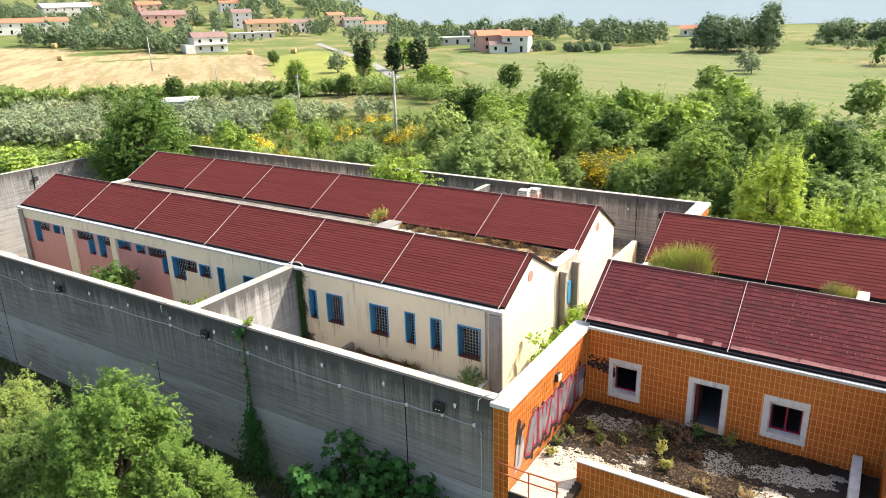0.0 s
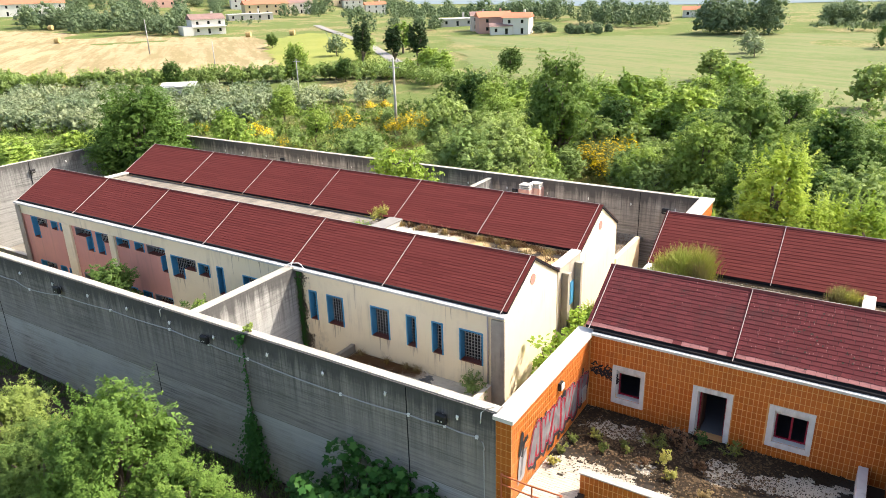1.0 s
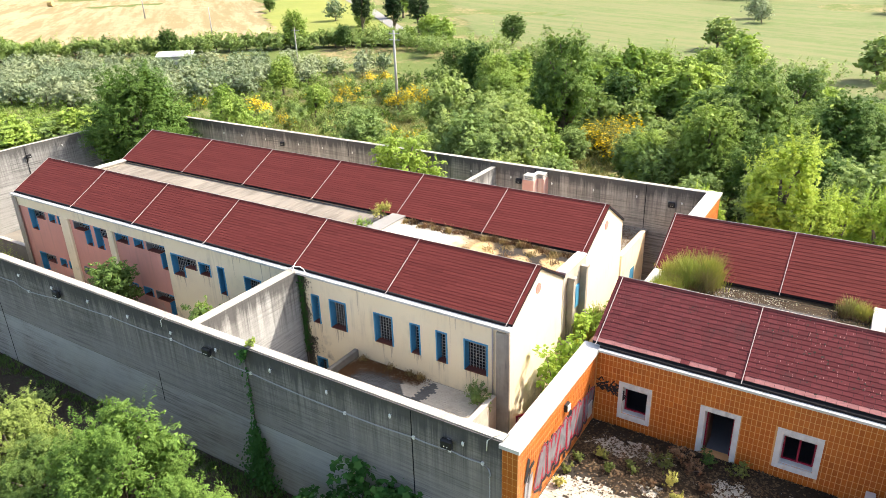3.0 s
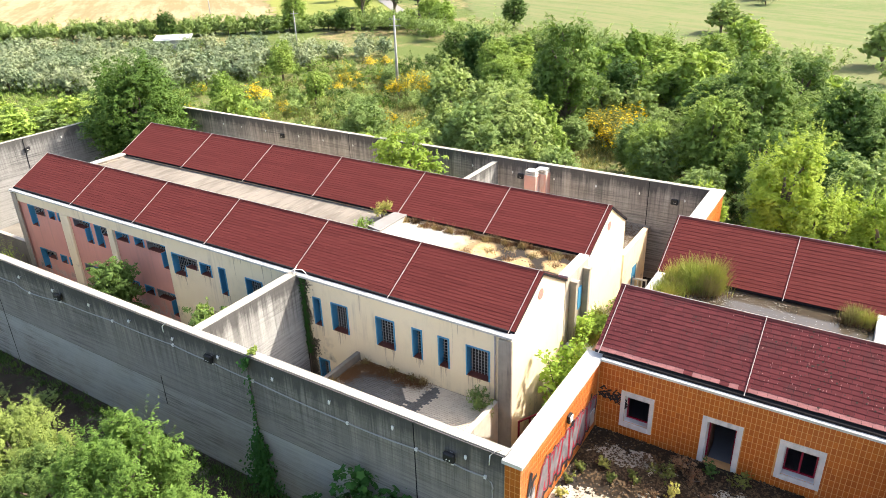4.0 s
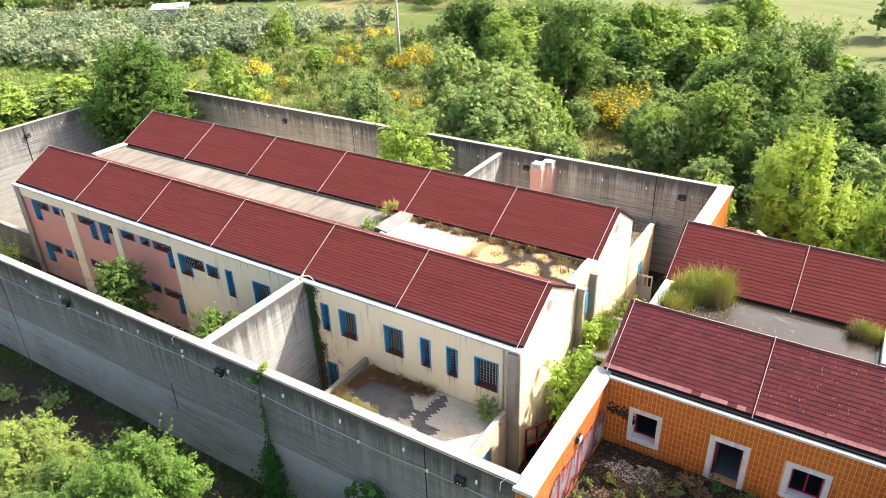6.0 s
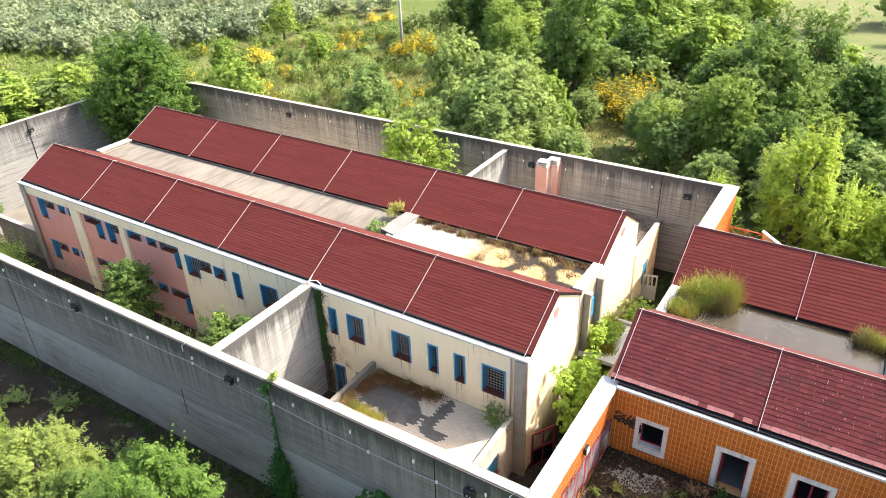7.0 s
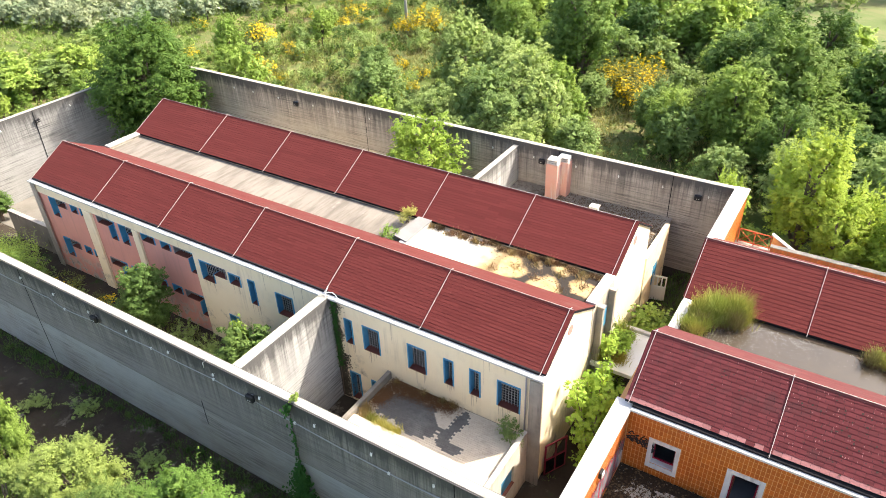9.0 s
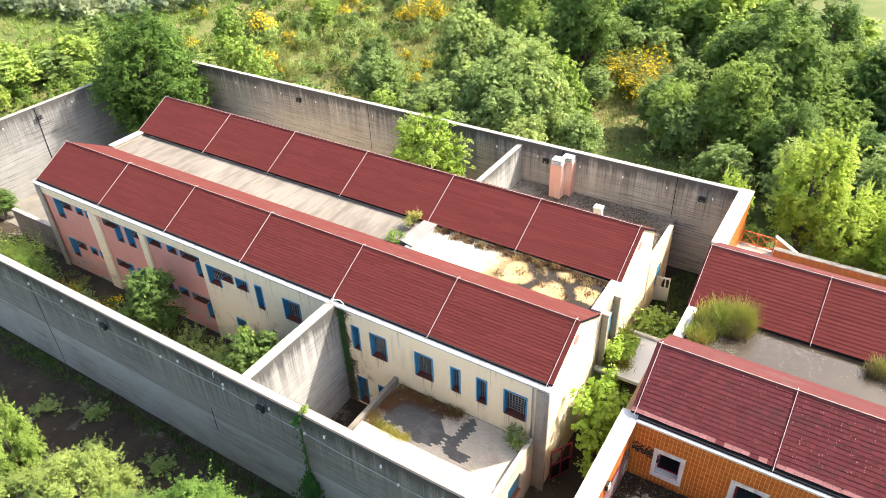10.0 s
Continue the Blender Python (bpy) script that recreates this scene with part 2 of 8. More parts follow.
def tube(bm, pts, radii, sides=7):
    rings = []
    for i, (p, r) in enumerate(zip(pts, radii)):
        d = (Vector(pts[min(i + 1, len(pts) - 1)]) - Vector(pts[max(i - 1, 0)])).normalized()
        s = d.orthogonal().normalized()
        u = d.cross(s)
        rings.append([bm.verts.new(Vector(p) + r * (s * math.cos(2 * math.pi * k / sides) + u * math.sin(2 * math.pi * k / sides))) for k in range(sides)])
    for a, b in zip(rings, rings[1:]):
        for k in range(sides):
            bm.faces.new((a[k], a[(k + 1) % sides], b[(k + 1) % sides], b[k]))
    bm.faces.new(list(reversed(rings[0])))
    bm.faces.new(rings[-1])


def mesh_of(name, bm, material, bevel=0.0, smooth=False):
    if bevel:
        bmesh.ops.bevel(bm, geom=bm.edges[:], offset=bevel, segments=1, affect="EDGES")
    bmesh.ops.recalc_face_normals(bm, faces=bm.faces[:])
    me = bpy.data.meshes.new(name)
    bm.to_mesh(me)
    bm.free()
    me.materials.append(material)
    if smooth:
        me.polygons.foreach_set("use_smooth", [True] * len(me.polygons))
    return me


def part(name, bm, material, parent, label="", bevel=0.0, smooth=False, kind=""):
    ob = new(name, mesh_of(name, bm, material, bevel, smooth))
    ob.parent = parent
    return tagged(ob, label, kind=kind)


def thing(name, label, category, group="", kind="", at=(0, 0, 0)):
    ob = new(name)
    ob.empty_display_size = 0.3
    ob.location = at
    return tagged(ob, label, category, group, kind)


def solid(name, bm, material, label, category, kind="", group="", bevel=0.0, smooth=False):
    return tagged(new(name, mesh_of(name, bm, material, bevel, smooth)), label, category, group, kind)


def quads_mesh(name, co, material, size=4):
    """A mesh of loose faces of that many corners from an array of corners."""
    n = len(co) // size
    me = bpy.data.meshes.new(name)
    me.vertices.add(len(co))
    me.vertices.foreach_set("co", np.asarray(co, np.float32).ravel())
    me.loops.add(n * size)
    me.loops.foreach_set("vertex_index", np.arange(n * size, dtype=np.int32))
    me.polygons.add(n)
    me.polygons.foreach_set("loop_start", np.arange(0, n * size, size, dtype=np.int32))
    me.update(calc_edges=True)
    me.materials.append(material)
    return me


def pierced(bm, u0, u1, z0, z1, d0, d1, holes, axis="x"):
    """A wall along x (depth along y) or along y (depth along x), with real openings."""
    us = sorted({u0, u1, *[min(max(h[i], u0), u1) for h in holes for i in (0, 1)]})
    zs = sorted({z0, z1, *[min(max(h[i], z0), z1) for h in holes for i in (2, 3)]})
    P = (lambda u, d, z: (u, d, z)) if axis == "x" else (lambda u, d, z: (d, u, z))

    def full(i, j):
        if not (0 <= i < len(us) - 1 and 0 <= j < len(zs) - 1):
            return False
        u, z = (us[i] + us[i + 1]) / 2, (zs[j] + zs[j + 1]) / 2
        return not any(h[0] < u < h[1] and h[2] < z < h[3] for h in holes)

    def quad(*p):
        bm.faces.new([bm.verts.new(P(*q)) for q in p])
    for i in range(len(us) - 1):
        for j in range(len(zs) - 1):
            if not full(i, j):
                continue
            a, b, c, d = us[i], us[i + 1], zs[j], zs[j + 1]
            quad((a, d0, c), (b, d0, c), (b, d0, d), (a, d0, d))
            quad((a, d1, d), (b, d1, d), (b, d1, c), (a, d1, c))
            if not full(i - 1, j):
                quad((a, d0, c), (a, d0, d), (a, d1, d), (a, d1, c))
            if not full(i + 1, j):
                quad((b, d1, c), (b, d1, d), (b, d0, d), (b, d0, c))
            if not full(i, j - 1):
                quad((a, d0, c), (a, d1, c), (b, d1, c), (b, d0, c))
            if not full(i, j + 1):
                quad((a, d0, d), (b, d0, d), (b, d1, d), (a, d1, d))
    bmesh.ops.remove_doubles(bm, verts=bm.verts[:], dist=0.0005)

# ---- ground ----
GZ = -0.3


def rise(x, y):
    """Height of the land: level round the compound, climbing gently towards the village."""
    d = math.hypot(x, y)
    k = min(1.0, max(0.0, (-x - 200) / 180)) * min(1.0, max(0.0, (-x / max(y, 1.0) - 0.5) / 0.4))
    hill = float(np.interp(d, [0, 90, 290, 420, 600, 1000, 1800, 4500], [GZ, GZ, 4.0, 11.0, 25.0, 48.0, 20.0, -60.0]))
    vale = float(np.interp(d, [0, 90, 290, 350, 420, 700, 1500, 4500], [GZ, GZ, 4.0, 6.0, 4.0, -25.0, -60.0, -100.0]))
    z = k * hill + (1 - k) * vale
    if y > 20:
        z += 0.25 * noise.noise((x * 0.03, y * 0.03, 0)) * min(1, (y - 20) / 40)
    return z


def land(name, material, x0, x1, y0, y1, step, lift=0.0, inside=None):
    nx, ny = max(2, round((x1 - x0) / step)), max(2, round((y1 - y0) / step))
    bm = bmesh.new()
    g = [[bm.verts.new((x0 + (x1 - x0) * i / nx, y0 + (y1 - y0) * j / ny, 0)) for i in range(nx + 1)] for j in range(ny + 1)]
    for row in g:
        for v in row:
            v.co.z = rise(v.co.x, v.co.y) + lift
    for j in range(ny):
        for i in range(nx):
            q = (g[j][i], g[j][i + 1], g[j + 1][i + 1], g[j + 1][i])
            if inside is None or inside(*(sum((v.co for v in q), Vector()) / 4).xy):
                bm.faces.new(q)
    for v in [v for v in bm.verts if not v.link_faces]:
        bm.verts.remove(v)
    return bm


def ground_mat():
    n = Nodes("scrub_ground", 0.95, 0, 0.1)
    a = n.noise(0.06, 6, 0.6)
    col = n.mix(n.ramp(a, 0.47, 0.60), (0.115, 0.155, 0.042), (0.30, 0.235, 0.125))
    b = n.noise(0.9, 7, 0.7)
    col = n.mix(n.ramp(b, 0.44, 0.60), col, (0.10, 0.15, 0.04))
    c = n.noise(7.0, 6, 0.7)
    col = n.mix(n.ramp(c, 0.4, 0.7, 0, 0.5), col, (0.12, 0.10, 0.05))
    n.bump(n.math("ADD", b, c), 0.8, 0.15)
    return n.done(col)


def field_mat(name, c, c2, c3, lines=None, turn=0.0):
    n = Nodes(name, 0.95, 0, 0.1)
    col = n.mix(n.ramp(n.noise(0.022, 5), 0.38, 0.62), c, c2)
    col = n.mix(n.ramp(n.noise(0.35, 6, 0.7), 0.45, 0.7, 0, 0.5), col, c3)
    if lines:
        mp = n.add("ShaderNodeMapping", Rotation=(0, 0, radians(turn)), Scale=(1, 1, 1))
        n.link(n.co, mp.inputs["Vector"])
        st = n.add("ShaderNodeMapping", Scale=(0.02, 0.22, 1))
        n.link(mp.outputs[0], st.inputs["Vector"])
        col = n.mix(n.ramp(n.noise(1.0, 4, 0.7, st.outputs[0]), 0.44, 0.58, 0, 0.8), col, lines)
    n.bump(n.noise(1.5, 6, 0.7), 0.6, 0.1)
    return n.done(col)


M_GROUND = ground_mat()
bm = bmesh.new()
xs = [-4500, -2500, -1400] + list(range(-900, -160, 40)) + list(range(-160, 81, 8)) + list(range(120, 500, 40)) + [900, 1800, 4000]
ys = [-3000, -1200, -500, -200] + list(range(-80, 161, 8)) + list(range(200, 760, 40)) + [900, 1200, 1800, 2600, 4500]
g = [[bm.verts.new((x, y, rise(x, y))) for x in xs] for y in ys]
for j in range(len(ys) - 1):
    for i in range(len(xs) - 1):
        bm.faces.new((g[j][i], g[j][i + 1], g[j + 1][i + 1], g[j + 1][i]))
solid("ground", bm, M_GROUND, "rough scrubby ground with dry grass and bare earth", "ground", "structure", smooth=True)

M_HAY = field_mat("mown_hay", (0.355, 0.275, 0.16), (0.285, 0.22, 0.125), (0.42, 0.335, 0.215), lines=(0.20, 0.165, 0.08), turn=40)
M_MEADOW = field_mat("green_meadow", (0.128, 0.163, 0.060), (0.105, 0.145, 0.050), (0.21, 0.185, 0.10), lines=(0.17, 0.17, 0.08), turn=25)
M_YELLOW = field_mat("yellow_meadow", (0.23, 0.24, 0.062), (0.165, 0.20, 0.05), (0.26, 0.26, 0.085))
def within(poly, wob):
    """A test for being inside a plan outline, with a slightly uneven edge."""
    def test(x, y):
        x += wob * noise.noise((x * 0.08, y * 0.08, 1.0))
        y += wob * noise.noise((x * 0.08, y * 0.08, 5.0))
        hit = False
        for (x0, y0), (x1, y1) in zip(poly, poly[1:] + poly[:1]):
            if (y0 > y) != (y1 > y) and x < (x1 - x0) * (y - y0) / (y1 - y0) + x0:
                hit = not hit
        return hit
    return test


HAY = [(-215, 80), (-184, 78), (-149, 66), (-138, 96), (-130, 118), (-169, 151), (-198, 180), (-216, 190), (-244, 173), (-277, 169), (-303, 162), (-345, 153), (-360, 120), (-300, 90)]
YEL = [(-197, 180), (-205, 210), (-184, 216), (-140, 170), (-100, 132), (-100, 120), (-130, 118), (-169, 151)]
GRE = [(-134, 214), (-98, 220), (-65, 232), (-30, 244), (20, 250), (45, 200), (46, 120), (30, 76), (8, 76), (-3, 88), (-14, 100), (-45, 112), (-70, 128), (-90, 150), (-118, 189)]
solid("hay_field", land("hay_field", M_HAY, -362, -128, 64, 192, 2.2, 0.12, within(HAY, 4)), M_HAY, "mown straw-coloured hay field with swath lines", "field", "structure", smooth=True)
solid("yellow_field", land("yellow_field", M_YELLOW, -208, -98, 116, 218, 2.2, 0.10, within(YEL, 3)), M_YELLOW, "yellow-green unmown meadow in flower", "field", "structure", smooth=True)
solid("green_field", land("green_field", M_MEADOW, -138, 48, 74, 254, 2.4, 0.10, within(GRE, 3)), M_MEADOW, "sloping green meadow with dry patches", "field", "structure", smooth=True)
bm = bmesh.new()
road = [(-100, 134), (-122, 155), (-139, 172), (-169, 198), (-208, 228), (-226, 242)]
prev = None
for (x, y), (x2, y2) in zip(road, road[1:] + [(-240, 254)]):
    d = Vector((x2 - x, y2 - y)).normalized()
    pair = [bm.verts.new((x + s * d.y * 1.7, y - s * d.x * 1.7, rise(x + s * d.y * 1.7, y - s * d.x * 1.7) + 0.22)) for s in (1, -1)]
    if prev:
        bm.faces.new((prev[0], pair[0], pair[1], prev[1]))
    prev = pair
solid("road", bm, worn("pale_asphalt", (0.25, 0.24, 0.23), (0.21, 0.205, 0.20), 0.2, 3), "narrow pale country road running to the village", "road", "structure")

def soil(name, label, x0, x1, y0, y1):
    n = Nodes(name + "_earth", 0.95, 0, 0.1)
    col = n.mix(n.ramp(n.noise(0.5, 6), 0.35, 0.65), (0.040, 0.031, 0.023), (0.068, 0.054, 0.040))
    col = n.mix(n.ramp(n.noise(0.7, 6, 0.7), 0.57, 0.68), col, (0.21, 0.185, 0.15))
    col = n.mix(n.ramp(n.noise(1.1, 6, 0.7), 0.58, 0.70), col, (0.045, 0.075, 0.022))
    g = n.noise(6, 6, 0.7)
    n.bump(g, 0.9, 0.08)
    bm = bmesh.new()
    box(bm, x0, x1, y0, y1, GZ - 0.2, GZ + 0.02)
    solid(name, bm, n.done(col), label, "soil", "structure")


soil("soil_front", "dark trampled earth along the foot of the wall", -60, 4, -13.5, -7.2)
soil("soil_yard", "dark damp earth of the overgrown yard", -52.5, 3.5, -6.78, 22.0)

# ---- perimeter walls ----
TOP = 7.0
bm = bmesh.new()
box(bm, -53.0, 3.5, -7.2, -6.78, GZ - 1, TOP)
box(bm, -53.04, 3.52, -7.25, -6.73, TOP - 0.02, TOP + 0.04)
solid("wall_front", bm, M_CONC, "tall grey weathered concrete perimeter wall with dark rain streaks", "wall", "structure")
# pale coping face on top of the walls
def coping(name, x0, x1, y0, y1, z=TOP + 0.045, h=0.03, mat=None):
    b = bmesh.new()
    box(b, x0, x1, y0, y1, z, z + h)
    return solid(name, b, mat or M_COPE, "pale sun-bleached coping along the concrete wall top", "coping", "structure")


coping("coping_front", -53.0, 3.5, -7.18, -6.78)
bm = bmesh.new()
box(bm, -53.0, -52.5, -6.78, 22.0, GZ - 1, TOP)
solid("wall_left", bm, M_CONC_LEFT, "sunlit concrete perimeter wall, streaked dark near its top", "wall", "structure")
coping("coping_left", -52.95, -52.55, -6.7, 22.0, TOP + 0.003)
bm = bmesh.new()
box(bm, -53.0, 3.4, 22.0, 22.45, GZ - 1, TOP)
solid("wall_back", bm, M_CONC_IN, "long concrete perimeter wall with dark vertical rain streaks", "wall", "structure")
coping("coping_back", -52.5, 3.4, 22.03, 22.42, TOP + 0.003)
bm = bmesh.new()
box(bm, -12.95, -12.35, -6.78, -0.22, GZ - 1, TOP - 0.05)
solid("wall_divider", bm, M_CONC_DIV, "concrete yard dividing wall with streaked stains", "wall", "structure")
coping("coping_divider", -12.92, -12.38, -6.7, -0.25, TOP - 0.045)
bm = bmesh.new()
box(bm, -12.75, -12.3, 15.3, 22.0, GZ - 1, TOP - 0.35)
solid("wall_rear_divider", bm, M_CONC_DIV, "concrete rear yard dividing wall", "wall", "structure")
coping("coping_rear_divider", -12.72, -12.33, 15.35, 21.97, TOP - 0.345)
bm = bmesh.new()
box(bm, -52.49, -40.2, 0.9, 15.5, GZ + 0.021, GZ + 0.06)
solid("yard_paving", bm, worn("yard_screed", (0.225, 0.205, 0.175), (0.155, 0.14, 0.118), 0.6, 10, stain=(0.12, 0.11, 0.09), stain_amount=0.4), "pale cracked concrete paving behind the end of the building", "paving", "structure")
bm = bmesh.new()
M_CONC_LOW = worn("mossy_concrete", (0.24, 0.215, 0.18), (0.17, 0.15, 0.122), 0.9, 12, stain=(0.07, 0.065, 0.05), stain_amount=0.6)
box(bm, -47.0, -40.2, 0.35, 0.65, GZ - 0.5, 2.2)
solid("wall_low_yard", bm, M_CONC_LOW, "low weathered concrete wall at the end of the building", "wall", "structure")
coping("coping_low_yard", -47.0, -40.2, 0.33, 0.67, 2.205)
JX = -0.3
# recessed vertical joints of the cast panels, filled with dark sealant
for x, y, z0, z1 in ((JX, -7.2, GZ, TOP - 0.05), (-8.95, -7.2, GZ, TOP - 0.05), (-15.5, -7.2, 2.0, 3.7), (-30.0, -7.2, GZ, TOP - 0.05), (-0.6, 22.0, GZ, TOP - 0.05), (-9.0, 22.0, GZ, TOP - 0.05), (-27.0, 22.0, GZ, TOP - 0.05)):
    bm = bmesh.new()
    box(bm, x - 0.022, x + 0.022, y - 0.012, y + 0.01, z0, z1)
    o = solid("joint", bm, M_DARK, "dark sealant joint between concrete panels", "joint", "structure")
# horizontal pour line
for x0, x1, y, z in ((-52.5, 3.4, 21.99, 3.1), (-53.0, 3.4, -7.198, 3.17)):
    bm = bmesh.new()
    box(bm, x0, x1, y - 0.012, y + 0.02, z, z + 0.035)
    solid("pour_line", bm, M_JOINT, "shadowed horizontal pour line in the concrete", "joint", "structure")


# ---- main building ----
def window_unit(rects, y, label, mirror=False, grid=0.165, depth=0.40, axis="x"):
    """Steel-lined barred window filling the union of the rects (x0, x1, z0, z1) in a wall whose face lies at y."""
    w = thing("window_unit", label, "window", "barred windows", at=(rects[0][0], y, rects[0][2]))
    ox, oz = rects[0][0], rects[0][2]
    us = sorted({r[i] for r in rects for i in (0, 1)})
    zs = sorted({r[i] for r in rects for i in (2, 3)})

    def open_at(u, z):
        return any(r[0] < u < r[1] and r[2] < z < r[3] for r in rects)
    P = (lambda bm, u0, u1, d0, d1, z0, z1: box(bm, u0 - ox, u1 - ox, d0, d1, z0 - oz, z1 - oz)) if axis == "x" else \
        (lambda bm, u0, u1, d0, d1, z0, z1: box(bm, -d1, -d0, u0 - ox, u1 - ox, z0 - oz, z1 - oz))
    if axis == "y":
        w.location = (y, rects[0][0], rects[0][2])
    t, e = 0.07, 0.001
    gr = bmesh.new()

    def piece(name, mat, label, *q):
        bm = bmesh.new()
        P(bm, *q)
        part(name, bm, mat, w, label)
    for i in range(len(us) - 1):
        for j in range(len(zs) - 1):
            u0, u1, z0, z1 = us[i], us[i + 1], zs[j], zs[j + 1]
            um, zm = (u0 + u1) / 2, (z0 + z1) / 2
            if not open_at(um, zm):
                continue
            arm = len(rects) > 1 and not open_at(um, min(r[2] for r in rects) + 0.02)
            lining, tone = (M_GREYSTEEL, "grey steel") if arm else (M_BLUE, "blue painted steel")
            if not open_at(u0 - 0.01, zm):
                piece("jamb", lining, tone + " jamb", u0 + e, u0 + t, -0.035, depth, z0 + e, z1 - e)
            if not open_at(u1 + 0.01, zm):
                piece("jamb", lining, tone + " jamb", u1 - t, u1 - e, -0.035, depth, z0 + e, z1 - e)
            if not open_at(um, z1 + 0.01):
                piece("head", lining, tone + " head", u0 + t, u1 - t, -0.035, depth, z1 - t, z1 - e)
            if not open_at(um, z0 - 0.01):
                piece("sill", M_SILL, "red-brown sill", u0 + t, u1 - t, -0.045, depth, z0 + e, z0 + 0.05)
            piece("pane", M_GLASS, "dark dusty glass", u0 + e, u1 - e, depth - 0.02, depth - 0.004, z0 + e, z1 - e)
            k = max(2, round((u1 - u0) / grid))
            for a in range(1, k):
                x = u0 + (u1 - u0) * a / k
                P(gr, x - 0.012, x + 0.012, depth - 0.09, depth - 0.06, z0, z1)
            k = max(2, round((z1 - z0) / grid))
            for a in range(1, k):
                z = z0 + (z1 - z0) * a / k
                P(gr, u0, u1, depth - 0.085, depth - 0.065, z - 0.011, z + 0.011)
    part("grille", gr, M_BAR, w, "pale steel bar grille")
    return w


RIGHT_UP = [(-11.56, -11.0), (-10.32, -9.2), (-7.42, -6.25), (-5.22, -4.62), (-3.72, -3.08), (-2.18, -0.9)]
UNITS = [[(a, b, 4.15, 5.83)] for a, b in RIGHT_UP]
UNITS += [[(-11.6, -10.85, GZ + 0.25, 2.0)], [(-10.1, -8.95, 0.7, 2.0)]]
PINK_UP = [[(-38.6, -37.75, 4.45, 6.05), (-37.75, -36.55, 5.45, 6.05)], [(-36.05, -35.25, 5.42, 6.05)], [(-34.95, -34.55, 5.42, 6.05)],
           [(-33.1, -31.95, 5.45, 6.05), (-31.95, -31.2, 4.5, 6.05)], [(-30.75, -29.95, 4.5, 6.05), (-29.95, -29.25, 5.45, 6.05)],
           [(-28.45, -27.1, 5.45, 6.05)], [(-26.55, -25.6, 5.45, 6.05)], [(-25.3, -24.05, 5.45, 6.05), (-24.05, -23.45, 4.45, 6.05)]]
UNITS += PINK_UP
UNITS += [[(a, b, c - 3.4, d - 3.4) for a, b, c, d in u] for u in PINK_UP]
UNITS += [[(-22.9, -21.75, 4.4, 5.83), (-21.75, -20.6, 5.1, 5.83)], [(-20.4, -19.4, 4.95, 5.75)], [(-18.78, -18.2, 4.05, 5.83)],
          [(-16.6, -15.25, 4.15, 5.7)], [(-21.2, -20.3, 1.1, 2.3)], [(-16.6, -15.25, 0.9, 2.3)]]
HOLES = [r for u in UNITS for r in u]
WY = -0.2
bm = bmesh.new()
pierced(bm, -39.9, -23.4, GZ - 0.5, 6.12, WY + 0.1, WY + 0.42, HOLES)
solid("wall_main_pink", bm, M_PINK_WALL, "salmon-pink plaster wall peeling near the ground", "wall", "structure")
bm = bmesh.new()
pierced(bm, -23.4, 0.12, GZ - 0.5, 6.85, WY, WY + 0.42, HOLES)
solid("wall_main_cream", bm, M_CREAM, "stained cream plaster wall with barred windows", "wall", "structure")
bm = bmesh.new()
box(bm, -39.9, -23.4, WY, WY + 0.42, 6.12, 6.85)
solid("wall_main_band", bm, M_CREAM, "cream plaster band under the eaves", "wall", "structure")
for x0, x1 in ((-34.45, -33.5), (-29.15, -28.55)):
    bm = bmesh.new()
    box(bm, x0, x1, WY - 0.06, WY + 0.097, GZ - 0.5, 6.12)
    solid("pilaster", bm, M_CREAM, "cream plaster pilaster", "pilaster", "structure", bevel=0.01)
for x0, x1, y0 in ((-40.15, -39.6, WY - 0.1), (-0.42, 0.24, WY - 0.14)):
    bm = bmesh.new()
    box(bm, x0, x1, y0, WY - 0.003, GZ - 0.5, 6.72)
    solid("pilaster", bm, M_GREYPIL, "bare grey corner pilaster with crumbled render", "pilaster", "structure", bevel=0.015)
for u in UNITS:
    pink = u[0][0] < -23.4
    shape = "L-shaped" if len(u) > 1 else ("narrow" if u[0][1] - u[0][0] < 0.7 else "rectangular")
    window_unit(u, WY + (0.1 if pink else 0), f"{shape} barred window with a blue steel lining in the {'pink' if pink else 'cream'} wall")
# cornice and gutters
bm = bmesh.new()
box(bm, -40.15, 0.28, WY - 0.18, WY + 0.45, 6.85, 6.97)
solid("cornice_front", bm, M_CAP, "white cornice under the tiled roof", "cornice", "structure", bevel=0.015)
bm = bmesh.new()
box(bm, -40.0, 0.02, WY + 0.12, WY + 0.42, 6.972, 7.10)
solid("gutter_front", bm, M_DARK, "dark bitumen-lined box gutter", "gutter", "structure")

# gable ends, side walls, inner floors
def gable(bm, x0, x1, ya, yr, yb, ze, zr, z0):
    pts = [(ya, z0), (yb, z0), (yb, ze), (yr, zr), (ya, ze)]
    f = [bm.verts.new((x0, y, z)) for y, z in pts]
    b = [bm.verts.new((x1, y, z)) for y, z in pts]
    bm.faces.new(f)
    bm.faces.new(list(reversed(b)))
    for i in range(5):
        j = (i + 1) % 5
        bm.faces.new((f[j], f[i], b[i], b[j]))


